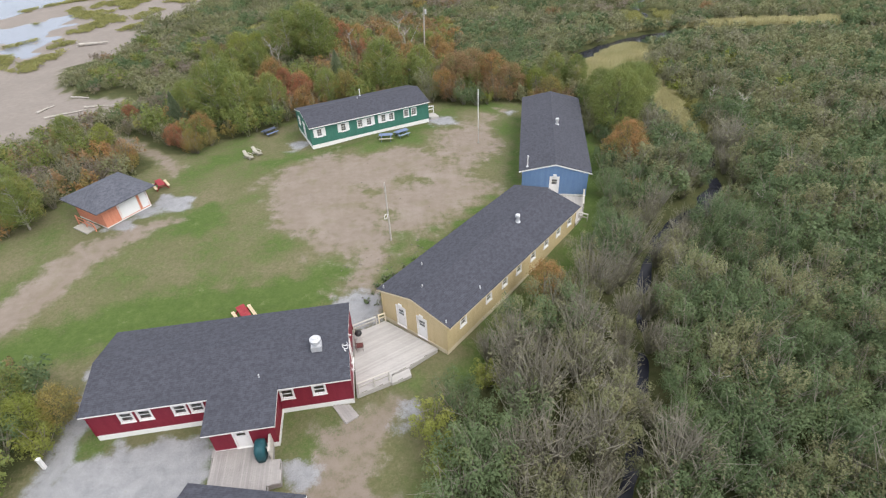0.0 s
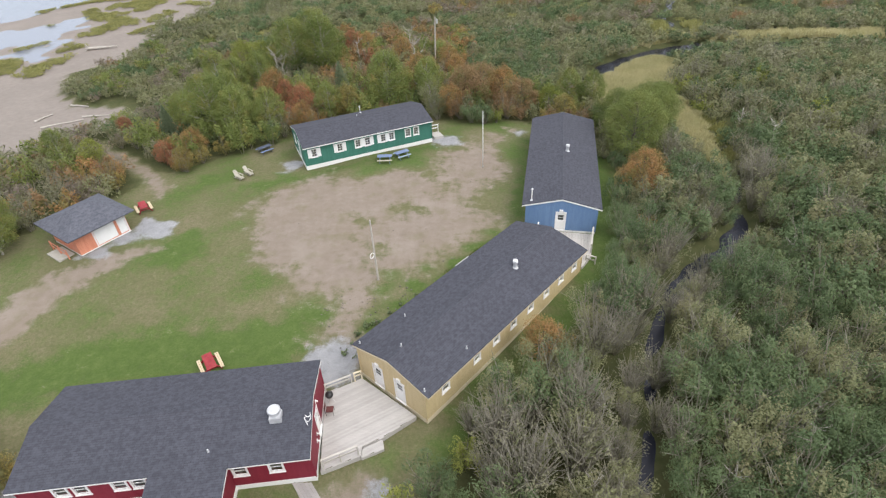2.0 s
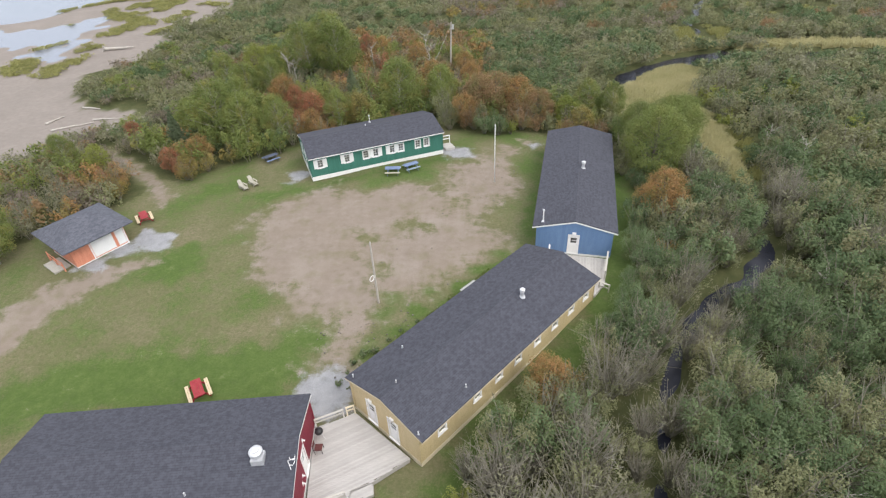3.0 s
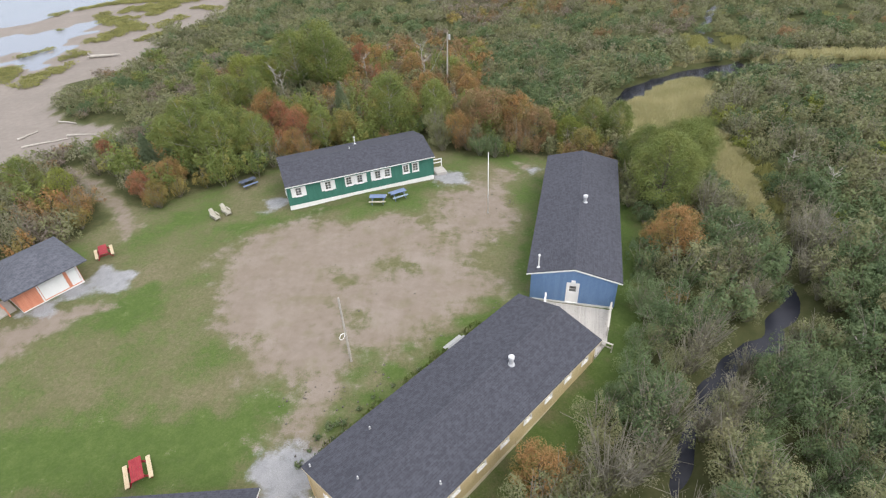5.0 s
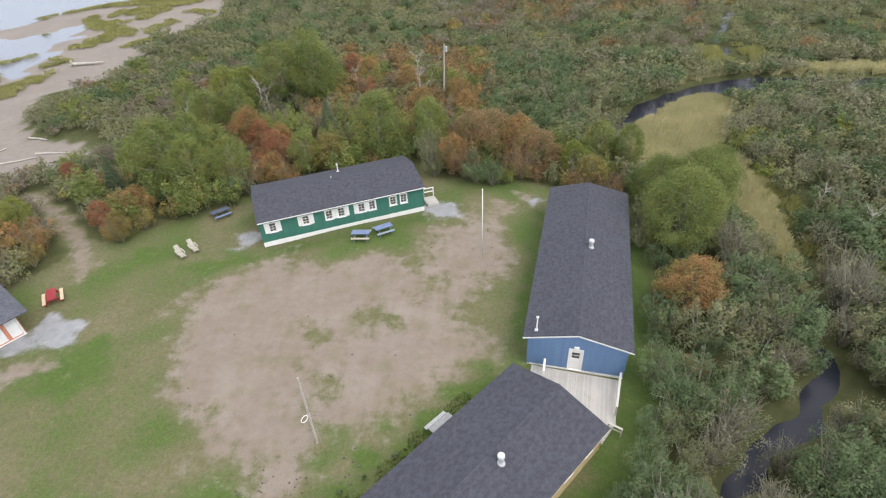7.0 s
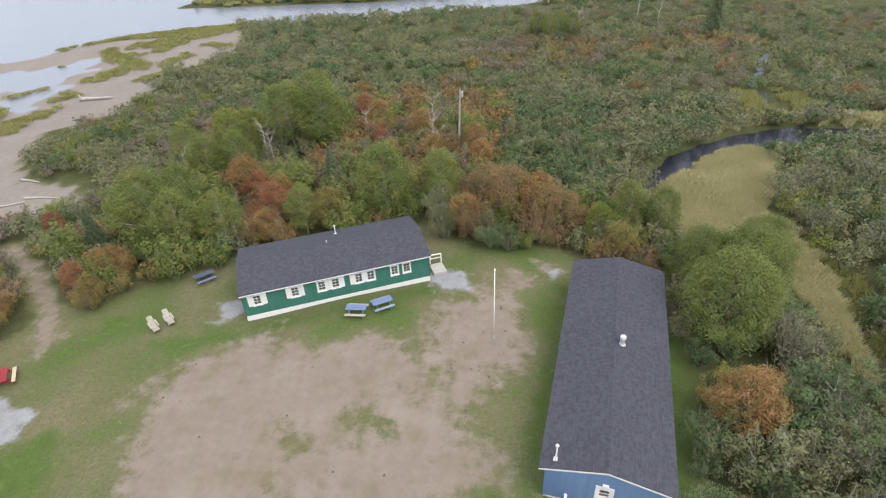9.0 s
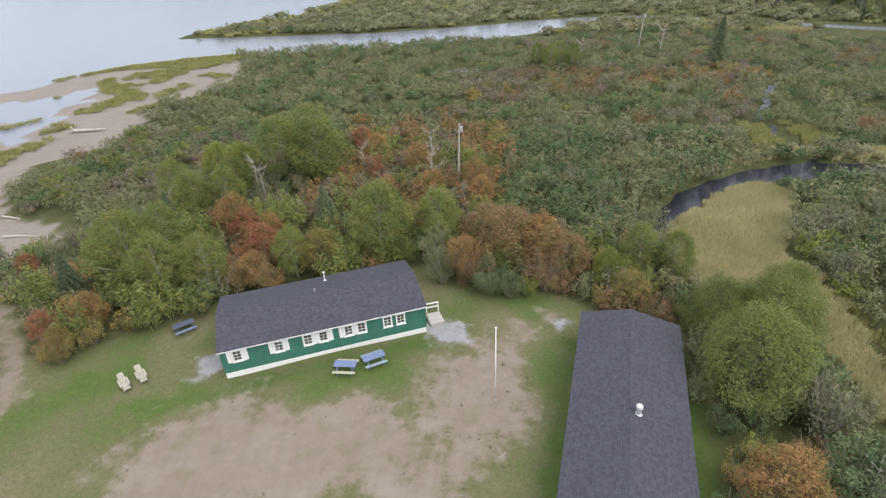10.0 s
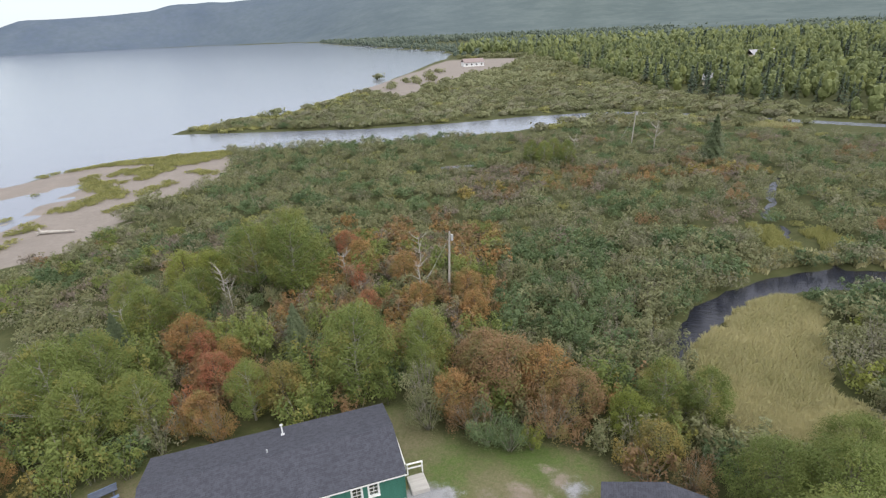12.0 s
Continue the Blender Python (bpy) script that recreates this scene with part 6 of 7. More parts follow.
NAMED = [("birch_b", -7.6, 78.6, 1.12), ("maple_gold", -12.6, 74.6, 0.9), ("birch", -14.8, 73.8, 0.75), ("birch_b", -29.4, 71.0, 1.15), ("birch", -25.8, 69.6, 0.95), ("birch_b", -25.0, 97.2, 1.2), ("birch_b", -20.2, 96.6, 1.25), ("birch_b", -22.6, 101.5, 1.25), ("birch", -28.2, 74.8, 1.0), ("spruce", -34.2, 68.4, 0.72), ("spruce", -32.1, 81.4, 0.7), ("spruce", -15.0, 83.8, 0.72),
         ("willow_b", -1.2, 75.4, 1.25), ("willow", -0.6, 73.6, 1.1), ("maple_orange", 1.4, 75.0, 0.82), ("rust_bush", 2.6, 73.8, 0.9), ("rust_tree", 5.4, 77.4, 1.2), ("rust_tree", 3.2, 79.6, 1.0), ("maple_orange", 8.4, 77.2, 1.1), ("rust_tree", 10.6, 75.4, 0.85),
         ("rust_bush", 8.6, 73.4, 0.95), ("alder", 4.0, 72.2, 1.05), ("alder_b", 5.6, 71.8, 0.9), ("lime_bush", 7.2, 72.0, 0.75), ("lime_tree", 14.0, 73.6, 0.75), ("maple_gold", 15.6, 70.6, 0.75), ("rust_bush", 17.4, 68.8, 0.75), ("gold_bush", 13.8, 70.8, 0.9),
         ("maple_red", -19.2, 76.4, 0.95), ("maple_red", -22.4, 79.8, 0.9), ("maple_orange", -24.2, 81.0, 1.05), ("maple_orange", -18.0, 72.0, 0.72), ("rust_tree", -16.4, 77.0, 0.62), ("maple_orange", -20.2, 80.4, 0.72), ("orange_bush", -16.4, 71.0, 1.0), ("red_bush", -20.4, 74.0, 1.15), ("orange_bush", -19.4, 71.2, 1.0),
         ("maple_red", -32.9, 63.3, 0.62), ("red_bush", -31.6, 62.2, 0.9), ("orange_bush", -29.8, 60.6, 0.8), ("maple_gold", -29.9, 61.5, 0.52), ("gold_bush", -28.4, 62.8, 0.9), ("maple_orange", -29.8, 64.8, 0.72), ("lime_tree", -32.6, 94.4, 1.1), ("lime_tree", -30.2, 95.8, 1.0),
         ("birch", -22.0, 70.8, 0.85), ("maple_red", -42.0, 72.0, 0.6), ("orange_bush", -37.0, 58.6, 1.0), ("gold_bush", -35.8, 56.8, 0.9), ("red_bush", -39.6, 60.6, 0.95), ("rust_bush", -38.4, 56.0, 0.7), ("lime_tree", -41.0, 62.6, 0.72), ("gold_bush", -29.2, 60.4, 0.85),
         ("maple_red", -9.5, 90.5, 0.75), ("maple_orange", -7.2, 99.0, 0.85), ("maple_orange", 0.6, 95.0, 0.8), ("red_bush", -12.5, 97.5, 1.4), ("maple_orange", -13.5, 103.0, 0.85), ("maple_red", -17.0, 108.0, 0.8), ("maple_orange", 2.0, 90.0, 0.75), ("maple_orange", -4.0, 92.5, 0.7),
         ("big_alder", 21.6, 61.2, 1.12), ("big_alder", 24.6, 66.0, 1.05), ("big_alder", 27.4, 70.6, 0.8), ("big_alder", 21.2, 67.4, 0.85), ("lime_bush", 20.8, 56.2, 0.85), ("maple_orange", 20.2, 52.6, 0.95), ("orange_bush", 21.6, 53.4, 1.2), ("gold_bush", 19.2, 54.6, 0.8), ("orange_bush", 19.2, 46.9, 0.55),
         ("rust_bush", 23.6, 55.8, 0.7), ("maple_orange", 7.9, 31.3, 0.74), ("orange_bush", 9.4, 32.6, 0.6), ("maple_gold", -25.0, 22.4, 0.6), ("lime_tree", -26.4, 21.4, 0.62), ("lime_bush", -25.2, 20.0, 0.95), ("alder", -27.4, 19.6, 1.05), ("birch", -28.6, 23.0, 0.6), ("birch_b", -40.4, 44.8, 0.75), ("birch", -42.4, 47.4, 0.8),
         ("lime_bush", -1.3, 19.8, 1.1), ("lime_bush", -0.5, 17.6, 1.0), ("alder", 0.2, 21.6, 0.95), ("lime_bush", 2.4, 23.4, 0.85), ("alder_b", 1.6, 19.4, 1.1)]


FARTHER = {"mid_willow": "rough_willow", "mid_alder": "rough_alder", "mid_thin": "rough_thin", "mid_lime": "rough_alder", "mid_rust": "rough_rust", "mid_orange": "rough_orange", "mid_mauve": "rough_mauve", "mid_gold": "rough_gold", "mid_birch": "rough_birch"}
COARSE = {"willow": "mid_willow", "willow_b": "mid_willow", "alder": "mid_alder", "alder_b": "mid_alder", "thin": "mid_thin", "thin_b": "mid_thin", "bare_bush": "mid_thin", "lime_bush": "mid_lime"}


def plant_all():
    rng = np.random.default_rng(77)
    taken = np.array([(x, y) for _, x, y, _ in NAMED])
    for key, x, y, s in NAMED:
        plant(key, x, y, s, float(rng.uniform(0, 360)), "trees round the yard")
    near, mid = [], []
    crowd = lambda px, py: np.min(np.hypot(px - taken[:, 0], py - taken[:, 1]))
    # the shrub swamp east of the cabins, nearest the camera
    x, y = scatter(rng, -4, 62, 4, 76, 1.95)
    keep = free(x, y) & ~((x < 18) & (y > 58)) & (np.hypot(x - 4, y - 22) < 54) & (wave(x, y, 4.5, 67) < 0.95)
    x, y = x[keep], y[keep]
    tone, tone2 = wave(x, y, 11, 61), wave(x, y, 6, 62)
    edge, stream = poly_gap(x, y, CLEAR), band_gap(x, y, STREAM)
    for i in range(len(x)):
        px, py, r = x[i], y[i], rng.random()
        if crowd(px, py) < 1.9:
            continue
        bank = stream[i] < 1.7 or px < 11 and py < 29 and px > 2.5 and tone2[i] > -0.3
        beyond = px > np.interp(py, [12, 20.5, 31, 36.6, 41.2], [8, 11.8, 15.2, 17.8, 21.6])
        if stream[i] < 4.0 and not beyond and 10 < py < 34:
            key = "bare_bush" if r < 0.14 else "thin" if r < 0.45 else "thin_b" if r < 0.75 else "willow"
        elif bank:
            key = "thin" if r < 0.30 else "bare_bush" if r < 0.38 else "thin_b" if r < 0.68 else "willow" if r < 0.86 else "alder"
        elif px > 13 and py < 46:
            key = "alder" if r < 0.48 else "alder_b" if r < 0.80 else "willow"
        elif tone[i] > 0.1:
            key = "alder" if r < 0.45 else "alder_b" if r < 0.78 else "willow" if r < 0.93 else "lime_bush"
        else:
            key = "willow" if r < 0.36 else "willow_b" if r < 0.62 else "alder" if r < 0.86 else "thin_b"
        near.append((key, px, py, 0.0, rng.uniform(0.72, 1.38) * (0.75 if edge[i] < 1.6 or stream[i] < 1.2 else 1), rng.uniform(0, 6.3), math.hypot(px - 4, py - 22)))
    # the woods round the yard and the shrubs farther off
    x, y = scatter(rng, -62, 100, 14, 114, 2.25)
    keep = free(x, y) & ((x < 18) & (y > 58) | (x < -20) | (np.hypot(x - 4, y - 22) > 54))
    x, y = x[keep], y[keep]
    tone = wave(x, y, 14, 65)
    for px, py, t in zip(x, y, tone):
        r = rng.random()
        if crowd(px, py) < 1.5:
            continue
        size = rng.uniform(0.75, 1.25)
        if px < 18 and py > 58 or px < -20:
            if math.hypot((px + 19.2) / 5.6, (py - 76.5) / 6.5) < 1:
                key = "mid_orange" if r < 0.30 else "mid_rust" if r < 0.58 else "mid_mauve" if r < 0.76 else "mid_birch" if r < 0.92 else "mid_gold"
                size *= 0.95
            elif py > 84 and -20 < px < 5:
                key = "mid_orange" if r < 0.22 else "mid_rust" if r < 0.46 else "mid_mauve" if r < 0.62 else "mid_birch" if r < 0.80 else "mid_gold" if r < 0.84 else "mid_willow"
            elif px > 3 and py > 80:
                key = "mid_alder" if r < 0.6 else "mid_willow" if r < 0.9 else "mid_thin"
            elif px < -34 and py < 68:
                key = "mid_willow" if r < 0.24 else "mid_thin" if r < 0.44 else "mid_birch" if r < 0.66 else "mid_rust" if r < 0.80 else "mid_mauve" if r < 0.93 else "mid_orange"
            elif py < 86 and px > -38:
                key = "mid_birch" if r < 0.42 else "mid_alder" if r < 0.62 else "mid_willow" if r < 0.76 else "mid_rust" if r < 0.84 else "mid_gold" if r < 0.89 else "mid_thin" if r < 0.96 else "mid_orange"
            else:
                key = "mid_willow" if r < 0.32 else "mid_alder" if r < 0.46 else "mid_birch" if r < 0.54 else "mid_thin" if r < 0.74 else "mid_mauve" if r < 0.95 else "mid_rust"
                size *= 0.85
        else:
            key = "mid_willow" if r < 0.40 else "mid_alder" if r < (0.82 if t > 0 else 0.60) else "mid_thin" if r < 0.96 else "mid_lime"
            size *= 1.1
        if math.hypot(px - 5, py - 48) > 56 and rng.random() < 0.12:
            continue
        if math.hypot(px - 5, py - 48) > 56:
            key, size = FARTHER[key], size * 0.92
        mid.append((key, px, py, 0.0, size, rng.uniform(0, 6.3)))
    # taller trees standing over the undergrowth
    x, y = scatter(rng, -46, 18, 62, 104, 4.5)
    keep = free(x, y, 1.2)
    for px, py in zip(x[keep], y[keep]):
        r = rng.random()
        if crowd(px, py) < 3.0 or px > 4 and py > 78 or px < -36 and py > 72 or py > 82 and px > -27 or math.hypot((px + 19.2) / 5.8, (py - 76.5) / 7) < 1:
            continue
        key = "birch" if r < 0.44 else "birch_b" if r < 0.80 else "lime_tree" if r < 0.86 else "rust_tree" if r < 0.92 else "maple_gold" if r < 0.95 else "birch"
        plant(key, px, py, rng.uniform(0.62, 0.95), math.degrees(rng.uniform(0, 6.3)), "trees of the woods")
    near.sort(key=lambda row: row[6])
    for key, px, py, pz, s, turn, _ in near[:290]:
        plant(key, px, py, s, math.degrees(turn), "shrubs of the swamp")
    thicket("swamp_shrubs", "dense grey-green willow and alder swamp thicket", [(COARSE.get(row[0], row[0]) if row[6] > 46 else row[0], *row[1:6]) for row in near[290:]])
    thicket("woodland_shrubs", "mixed green and autumn-coloured undergrowth and shrubs", mid)
    # farther scrub up to the river, and along the shore
    rows = []
    x, y = scatter(rng, -95, 135, 112, 227, 3.3)
    keep = free(x, y)
    x, y = x[keep], y[keep]
    tone = wave(x, y, 22, 63)
    for px, py, t in zip(x, y, tone):
        r = rng.random()
        if math.hypot(px - 3, (py - 143) * 0.6) < 8:
            key = "rough_mauve" if r < 0.7 else "rough_rust" if r < 0.85 else "rough_gold"
        elif 8 < px < 56 and abs(py - 140 - 0.28 * px) < 7:
            key = "rough_rust" if r < 0.34 else "rough_mauve" if r < 0.52 else "rough_gold" if r < 0.60 else "rough_orange" if r < 0.66 else "rough_thin" if r < 0.8 else "rough_willow"
        elif -22 < px < 4 and py < 120:
            key = "rough_orange" if r < 0.3 else "rough_rust" if r < 0.7 else "rough_willow"
        else:
            key = ("rough_mauve" if r < 0.25 else "rough_rust" if r < 0.36 else "rough_thin") if t > 0.45 and px > -10 else ("rough_willow" if r < 0.42 else "rough_alder" if r < 0.66 else "rough_thin" if r < 0.88 else "rough_sedge")
        rows.append((key, px, py, 0.0, rng.uniform(0.6, 1.15) * (0.8 if py > 165 and px > 0 else 1.0), rng.uniform(0, 6.3)))
    x, y = scatter(rng, -112, -44, 60, 190, 1.3)
    lines = ([(-80.2, 128.5, 1.8), (-79, 133, 2.8), (-77.5, 138, 2.6)], [(-83, 142, 1.0), (-82.4, 143.6, 1.4)], [(-80, 120.2, 0.9), (-76, 119.8, 1.1)], [(-74.3, 112.5, 1.0), (-75.8, 108, 1.8), (-75.5, 102.5, 2.6)],
             [(-86, 110, 2.4), (-83, 104, 2.8)], [(-90, 118.5, 0.8), (-87.2, 124, 0.5)], [(-107, 159, 0.8), (-101.6, 165, 1.6), (-97, 168.5, 2.5), (-85, 172, 4.6), (-76, 178, 5)], [(-89, 160.5, 1.6), (-84, 158.4, 2.6), (-79.5, 160, 3)],
             [(-94, 154.5, 1.4), (-87.3, 146, 1.4)], [(-107.4, 155.7, 0.6), (-106.4, 155.7, 0.8)], [(-97.2, 140.4, 0.4), (-96.6, 140.4, 0.6)], [(-69.7, 129, 0.9), (-66.2, 133.4, 1.1)], [(-72, 143.1, 0.8), (-69.8, 147.6, 1.0)], [(-85.2, 150.2, 1.0), (-82, 149.5, 1.2)], [(-89.3, 156, 1.5), (-84.9, 162.5, 2.6), (-77.6, 168, 3), (-73.2, 174, 3)],
             [(-94, 154.7, 1.2), (-84.2, 144.7, 2.2), (-76, 139, 2.5)], [(-71, 140, 1.2), (-70, 148.8, 1.4)], [(-79.6, 152.6, 1.5), (-78.7, 155.6, 1.5)], [(-69.9, 158.9, 1.3), (-64.6, 157.1, 1.5)], [(-78.5, 117, 1.2), (-77.3, 119.7, 1.4)])
    strips = np.minimum.reduce([band_gap(x, y, line) for line in lines]) + 0.6 * wave(x, y, 3.5, 88)
    for px, py, s in zip(x, y, strips):
        if s < 0 and rng.random() < 0.92:
            rows.append(("rough_sedge", px, py, 0.0, rng.uniform(0.5, 0.95), rng.uniform(0, 6.3)))
    thicket("river_scrub", "low mixed scrub and sedge towards the river mouth", rows)


plant_all()


def blades(name, label, poly, count, high, wide, mat, seed):
    """Upright blades over a patch, as one object."""
    rng = np.random.default_rng(seed)
    px, py = np.array([p[0] for p in poly]), np.array([p[1] for p in poly])
    x, y = rng.uniform(px.min(), px.max(), count * 2), rng.uniform(py.min(), py.max(), count * 2)
    keep = poly_gap(x, y, poly) + 0.8 * wave(x, y, 3, 8) < 0
    x, y = x[keep] * K, y[keep] * K
    n = len(x)
    a, h = rng.uniform(0, 6.3, n), high * rng.uniform(0.6, 1.25, n)
    lean = rng.normal(size=(n, 2)) * 0.28 * high + np.array([0.05, 0.08]) * high
    tx, ty = np.cos(a) * wide, np.sin(a) * wide
    zero = land_height(x / K, y / K)
    h = h + zero
    v = np.stack((np.column_stack((x - tx, y - ty, zero)), np.column_stack((x + tx, y + ty, zero)), np.column_stack((x + tx * 0.9 + lean[:, 0] * 0.5, y + ty * 0.9 + lean[:, 1] * 0.5, zero + (h - zero) * 0.7)), np.column_stack((x + lean[:, 0], y + lean[:, 1], h))), 1).reshape(-1, 3)
    tagged(new(name, quad_mesh(name, v, np.arange(len(v)).reshape(-1, 4), [mat])), label, "grass", kind="stuff")


blades("tall_reeds", "tall straw-coloured reeds beside the creek", REEDS, 100000, 0.75, 0.03, REED, 5)
blades("green_sedges", "bright green sedge on the creek bank", [(33.6, 74), (35.5, 70), (34.6, 64), (32.6, 58), (33.0, 64), (33.2, 70)], 3000, 0.6, 0.05, SEDGE, 6)


blades("branch_reeds", "straw-coloured tall grass along the side channel", BANKS[0], 2600, 0.8, 0.06, SEDGE, 12)
blades("branch_grass", "dry pale grass beside the side channel", BANKS[1], 1300, 0.8, 0.06, SEDGE, 13)
blades("meadow_grass", "pale dry grass strip behind the creek", BANKS[2], 8000, 1.0, 0.07, REED, 15)
blades("river_grass", "straw-coloured grass along the river bank", BANKS[3], 17000, 0.8, 0.12, REED, 16)
blades("creek_sedges", "dry straw-green sedge along the creek", [(20, 90), (24, 96), (29, 101.2), (36, 104.5), (44, 107.4), (51, 106.4), (51, 110), (44, 110.5), (35, 108), (27, 104), (21, 97)], 14000, 0.9, 0.07, REED, 7)


def far_country():
    """Woods, scrub and a few houses beyond the river."""
    rng = np.random.default_rng(90)
    none = {"sv": np.zeros((0, 3)), "sq": np.zeros((0, 3), int), "bark": BARK}

    def crowned(leaf, lobes, sprays, size, rough=0.2):
        """Far crowns: lumpy lobes (x, y, z, radius, height) set with some leaf sprays."""
        points = []
        for lx, ly, lz, r, h in lobes:
            bm = bmesh.new()
            bmesh.ops.create_icosphere(bm, subdivisions=2, radius=1.0)
            for v in bm.verts:
                v.co *= 1 + rough * rng.normal()
            for f in bm.faces:
                points += [(lx + v.co.x * r, ly + v.co.y * r, lz + v.co.z * h, (lz * 0.37) % 1.0) for v in f.verts]
            bm.free()
        points = np.array(points)
        if sprays:
            points = np.concatenate((points, leaf_cloud(rng, lobes, sprays, size, 0.8, 0.9)))
        return {**none, "points": points, "leaf": leaf}

    PROTO["far_round"] = crowned(FAR_WOODS, [(0.3, 0.2, 3.6, 1.8, 2.6), (-0.5, -0.3, 5.9, 1.4, 2.0)], 170, 0.3)
    pts, stem = spruce(91, 11.5, 4.8, 230, 0.66)
    PROTO["far_spruce"] = {**none, "points": pts, "sv": stem[0], "sq": stem[1], "leaf": FAR_SPRUCE}
    PROTO["mid_round"] = crowned(FAR_WOODS, [(0.2, 0, 3.6, 2.0, 2.8), (-0.4, -0.4, 6.2, 1.5, 2.0)], 70, 0.4)
    PROTO["green_round"] = crowned(FAR_WOODS, [(0, 0, 4.6, 2.2, 3.4)], 0, 0, 0.24)
    # the farthest crowns use the leaves with haze in their colour
    PROTO["hazy_round"] = crowned(FAR_HAZE, [(0, 0, 4.4, 2.4, 3.2)], 0, 0, 0.24)
    PROTO["far_bush"] = {"points": leaf_cloud(rng, [(0, 0, 1.2, 2.0, 1.1), (1.4, 0.5, 1.0, 1.5, 0.9), (-1.2, 0.9, 1.1, 1.5, 1.0)], 90, 0.58), "sv": np.zeros((0, 3)), "sq": np.zeros((0, 3), int), "leaf": LEAF_WILLOW, "bark": TWIG}
    PROTO["far_brown"] = {**PROTO["far_bush"], "leaf": LEAF_GREY}
    PROTO["far_sedge"] = {"points": leaf_cloud(rng, [(0, 0, 0.5, 2.0, 0.5), (1.5, 0.5, 0.4, 1.6, 0.4)], 80, 0.48), "sv": np.zeros((0, 3)), "sq": np.zeros((0, 3), int), "leaf": SEDGE, "bark": TWIG}
    beach = [(-80, 326), (-69, 330), (-45, 296), (-36, 366), (0, 470), (14, 600), (-52, 620), (-62, 580), (-75, 400)]
    rows = []
    x, y = scatter(rng, -120, 230, 205, 330, 4.4)
    ok = (poly_gap(x, y, SHORE) > 1.5) & (band_gap(x, y, RIVER) > 1.5) & (y < np.interp(x, [59, 70, 82, 94, 107, 140, 330], [355, 292, 266, 250, 222, 212, 196])) & (poly_gap(x, y, beach) > 2) & (y > 190 + 0.0 * x)
    for px, py, lake in zip(x[ok], y[ok], poly_gap(x, y, SHORE)[ok]):
        rows.append(("far_sedge" if lake < 16 and rng.random() < 0.75 or rng.random() < 0.14 else "far_brown" if rng.random() < 0.35 else "far_bush", px, py, 0, rng.uniform(0.7, 1.25), rng.uniform(0, 6.3)))
    x, y = scatter(rng, -50, 130, 318, 640, 7.5)
    ok = (poly_gap(x, y, SHORE) > 5) & (poly_gap(x, y, beach) > 3)
    for px, py, size in ((-58, 372, 1.6), (-53, 382, 1.4), (-47, 398, 1.8), (-62, 350, 1.5), (-52, 430, 1.6), (-45, 440, 1.5), (-49, 452, 1.4), (-84, 413, 1.8), (-56, 392, 1.3), (-60, 338, 1.5), (-50, 365, 1.5), (-44, 380, 1.6)):
        rows.append(("far_bush", px, py, 0, size, rng.uniform(0, 6.3)))
    for px, py in zip(x[ok], y[ok]):
        rows.append(("far_bush" if rng.random() < 0.7 else "far_sedge", px, py, 0, rng.uniform(1.2, 2.2), rng.uniform(0, 6.3)))
    thicket("far_scrub", "low scrub and sedge on the far river bank", rows)
    rows = []
    for lo, hi, left, right, gap in ((195, 420, 50, 330, 7.0), (420, 700, 5, 560, 11.0), (700, 1250, -60, 950, 15.0), (1250, 2300, -900, 1600, 30.0)):
        x, y = scatter(rng, left, right, lo, hi, gap)
        ok = (poly_gap(x, y, SHORE) > 6) & (poly_gap(x, y, beach) > 8) & (poly_gap(x, y, [(330, 1340), (520, 1180), (820, 1900), (490, 1880)]) > 0) & (np.abs(np.arctan2(x, y)) < 1.0)
        edge = np.interp(x, [9, 40, 59, 70, 82, 94, 107, 140, 330], [620, 508, 349, 280, 252, 234, 205, 196, 180])
        ok &= (y > edge) & (band_gap(x, y, RIVER) > 4)
        ok &= wave(x, y, 70, 66) > -0.75
        sp = wave(x, y, 60, 64) + 1.2 * (y - edge < 60) * (x > 64)
        for px, py, s in zip(x[ok], y[ok], sp[ok]):
            if lo < 700:
                key = "far_spruce" if rng.random() < (0.62 if s > 0.6 else 0.0) else "far_round" if lo < 420 else "mid_round"
            else:
                key = "far_spruce" if rng.random() < (0.25 if s > 0.9 else 0.0) else "green_round" if rng.random() < (1250 - py) / 500 else "hazy_round"
            rows.append((key, px, py, 0, rng.uniform(0.7, 1.25) * min(1.6, (gap / 6.6) ** 0.4), rng.uniform(0, 6.3)))
    x, y = scatter(rng, -900, -30, 640, 2300, 16.0)
    inland = poly_gap(x, y, SHORE)
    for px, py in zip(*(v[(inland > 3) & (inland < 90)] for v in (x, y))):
        rows.append(("hazy_round", px, py, 0, rng.uniform(0.6, 1.1), rng.uniform(0, 6.3)))
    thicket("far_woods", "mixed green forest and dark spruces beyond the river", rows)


far_country()


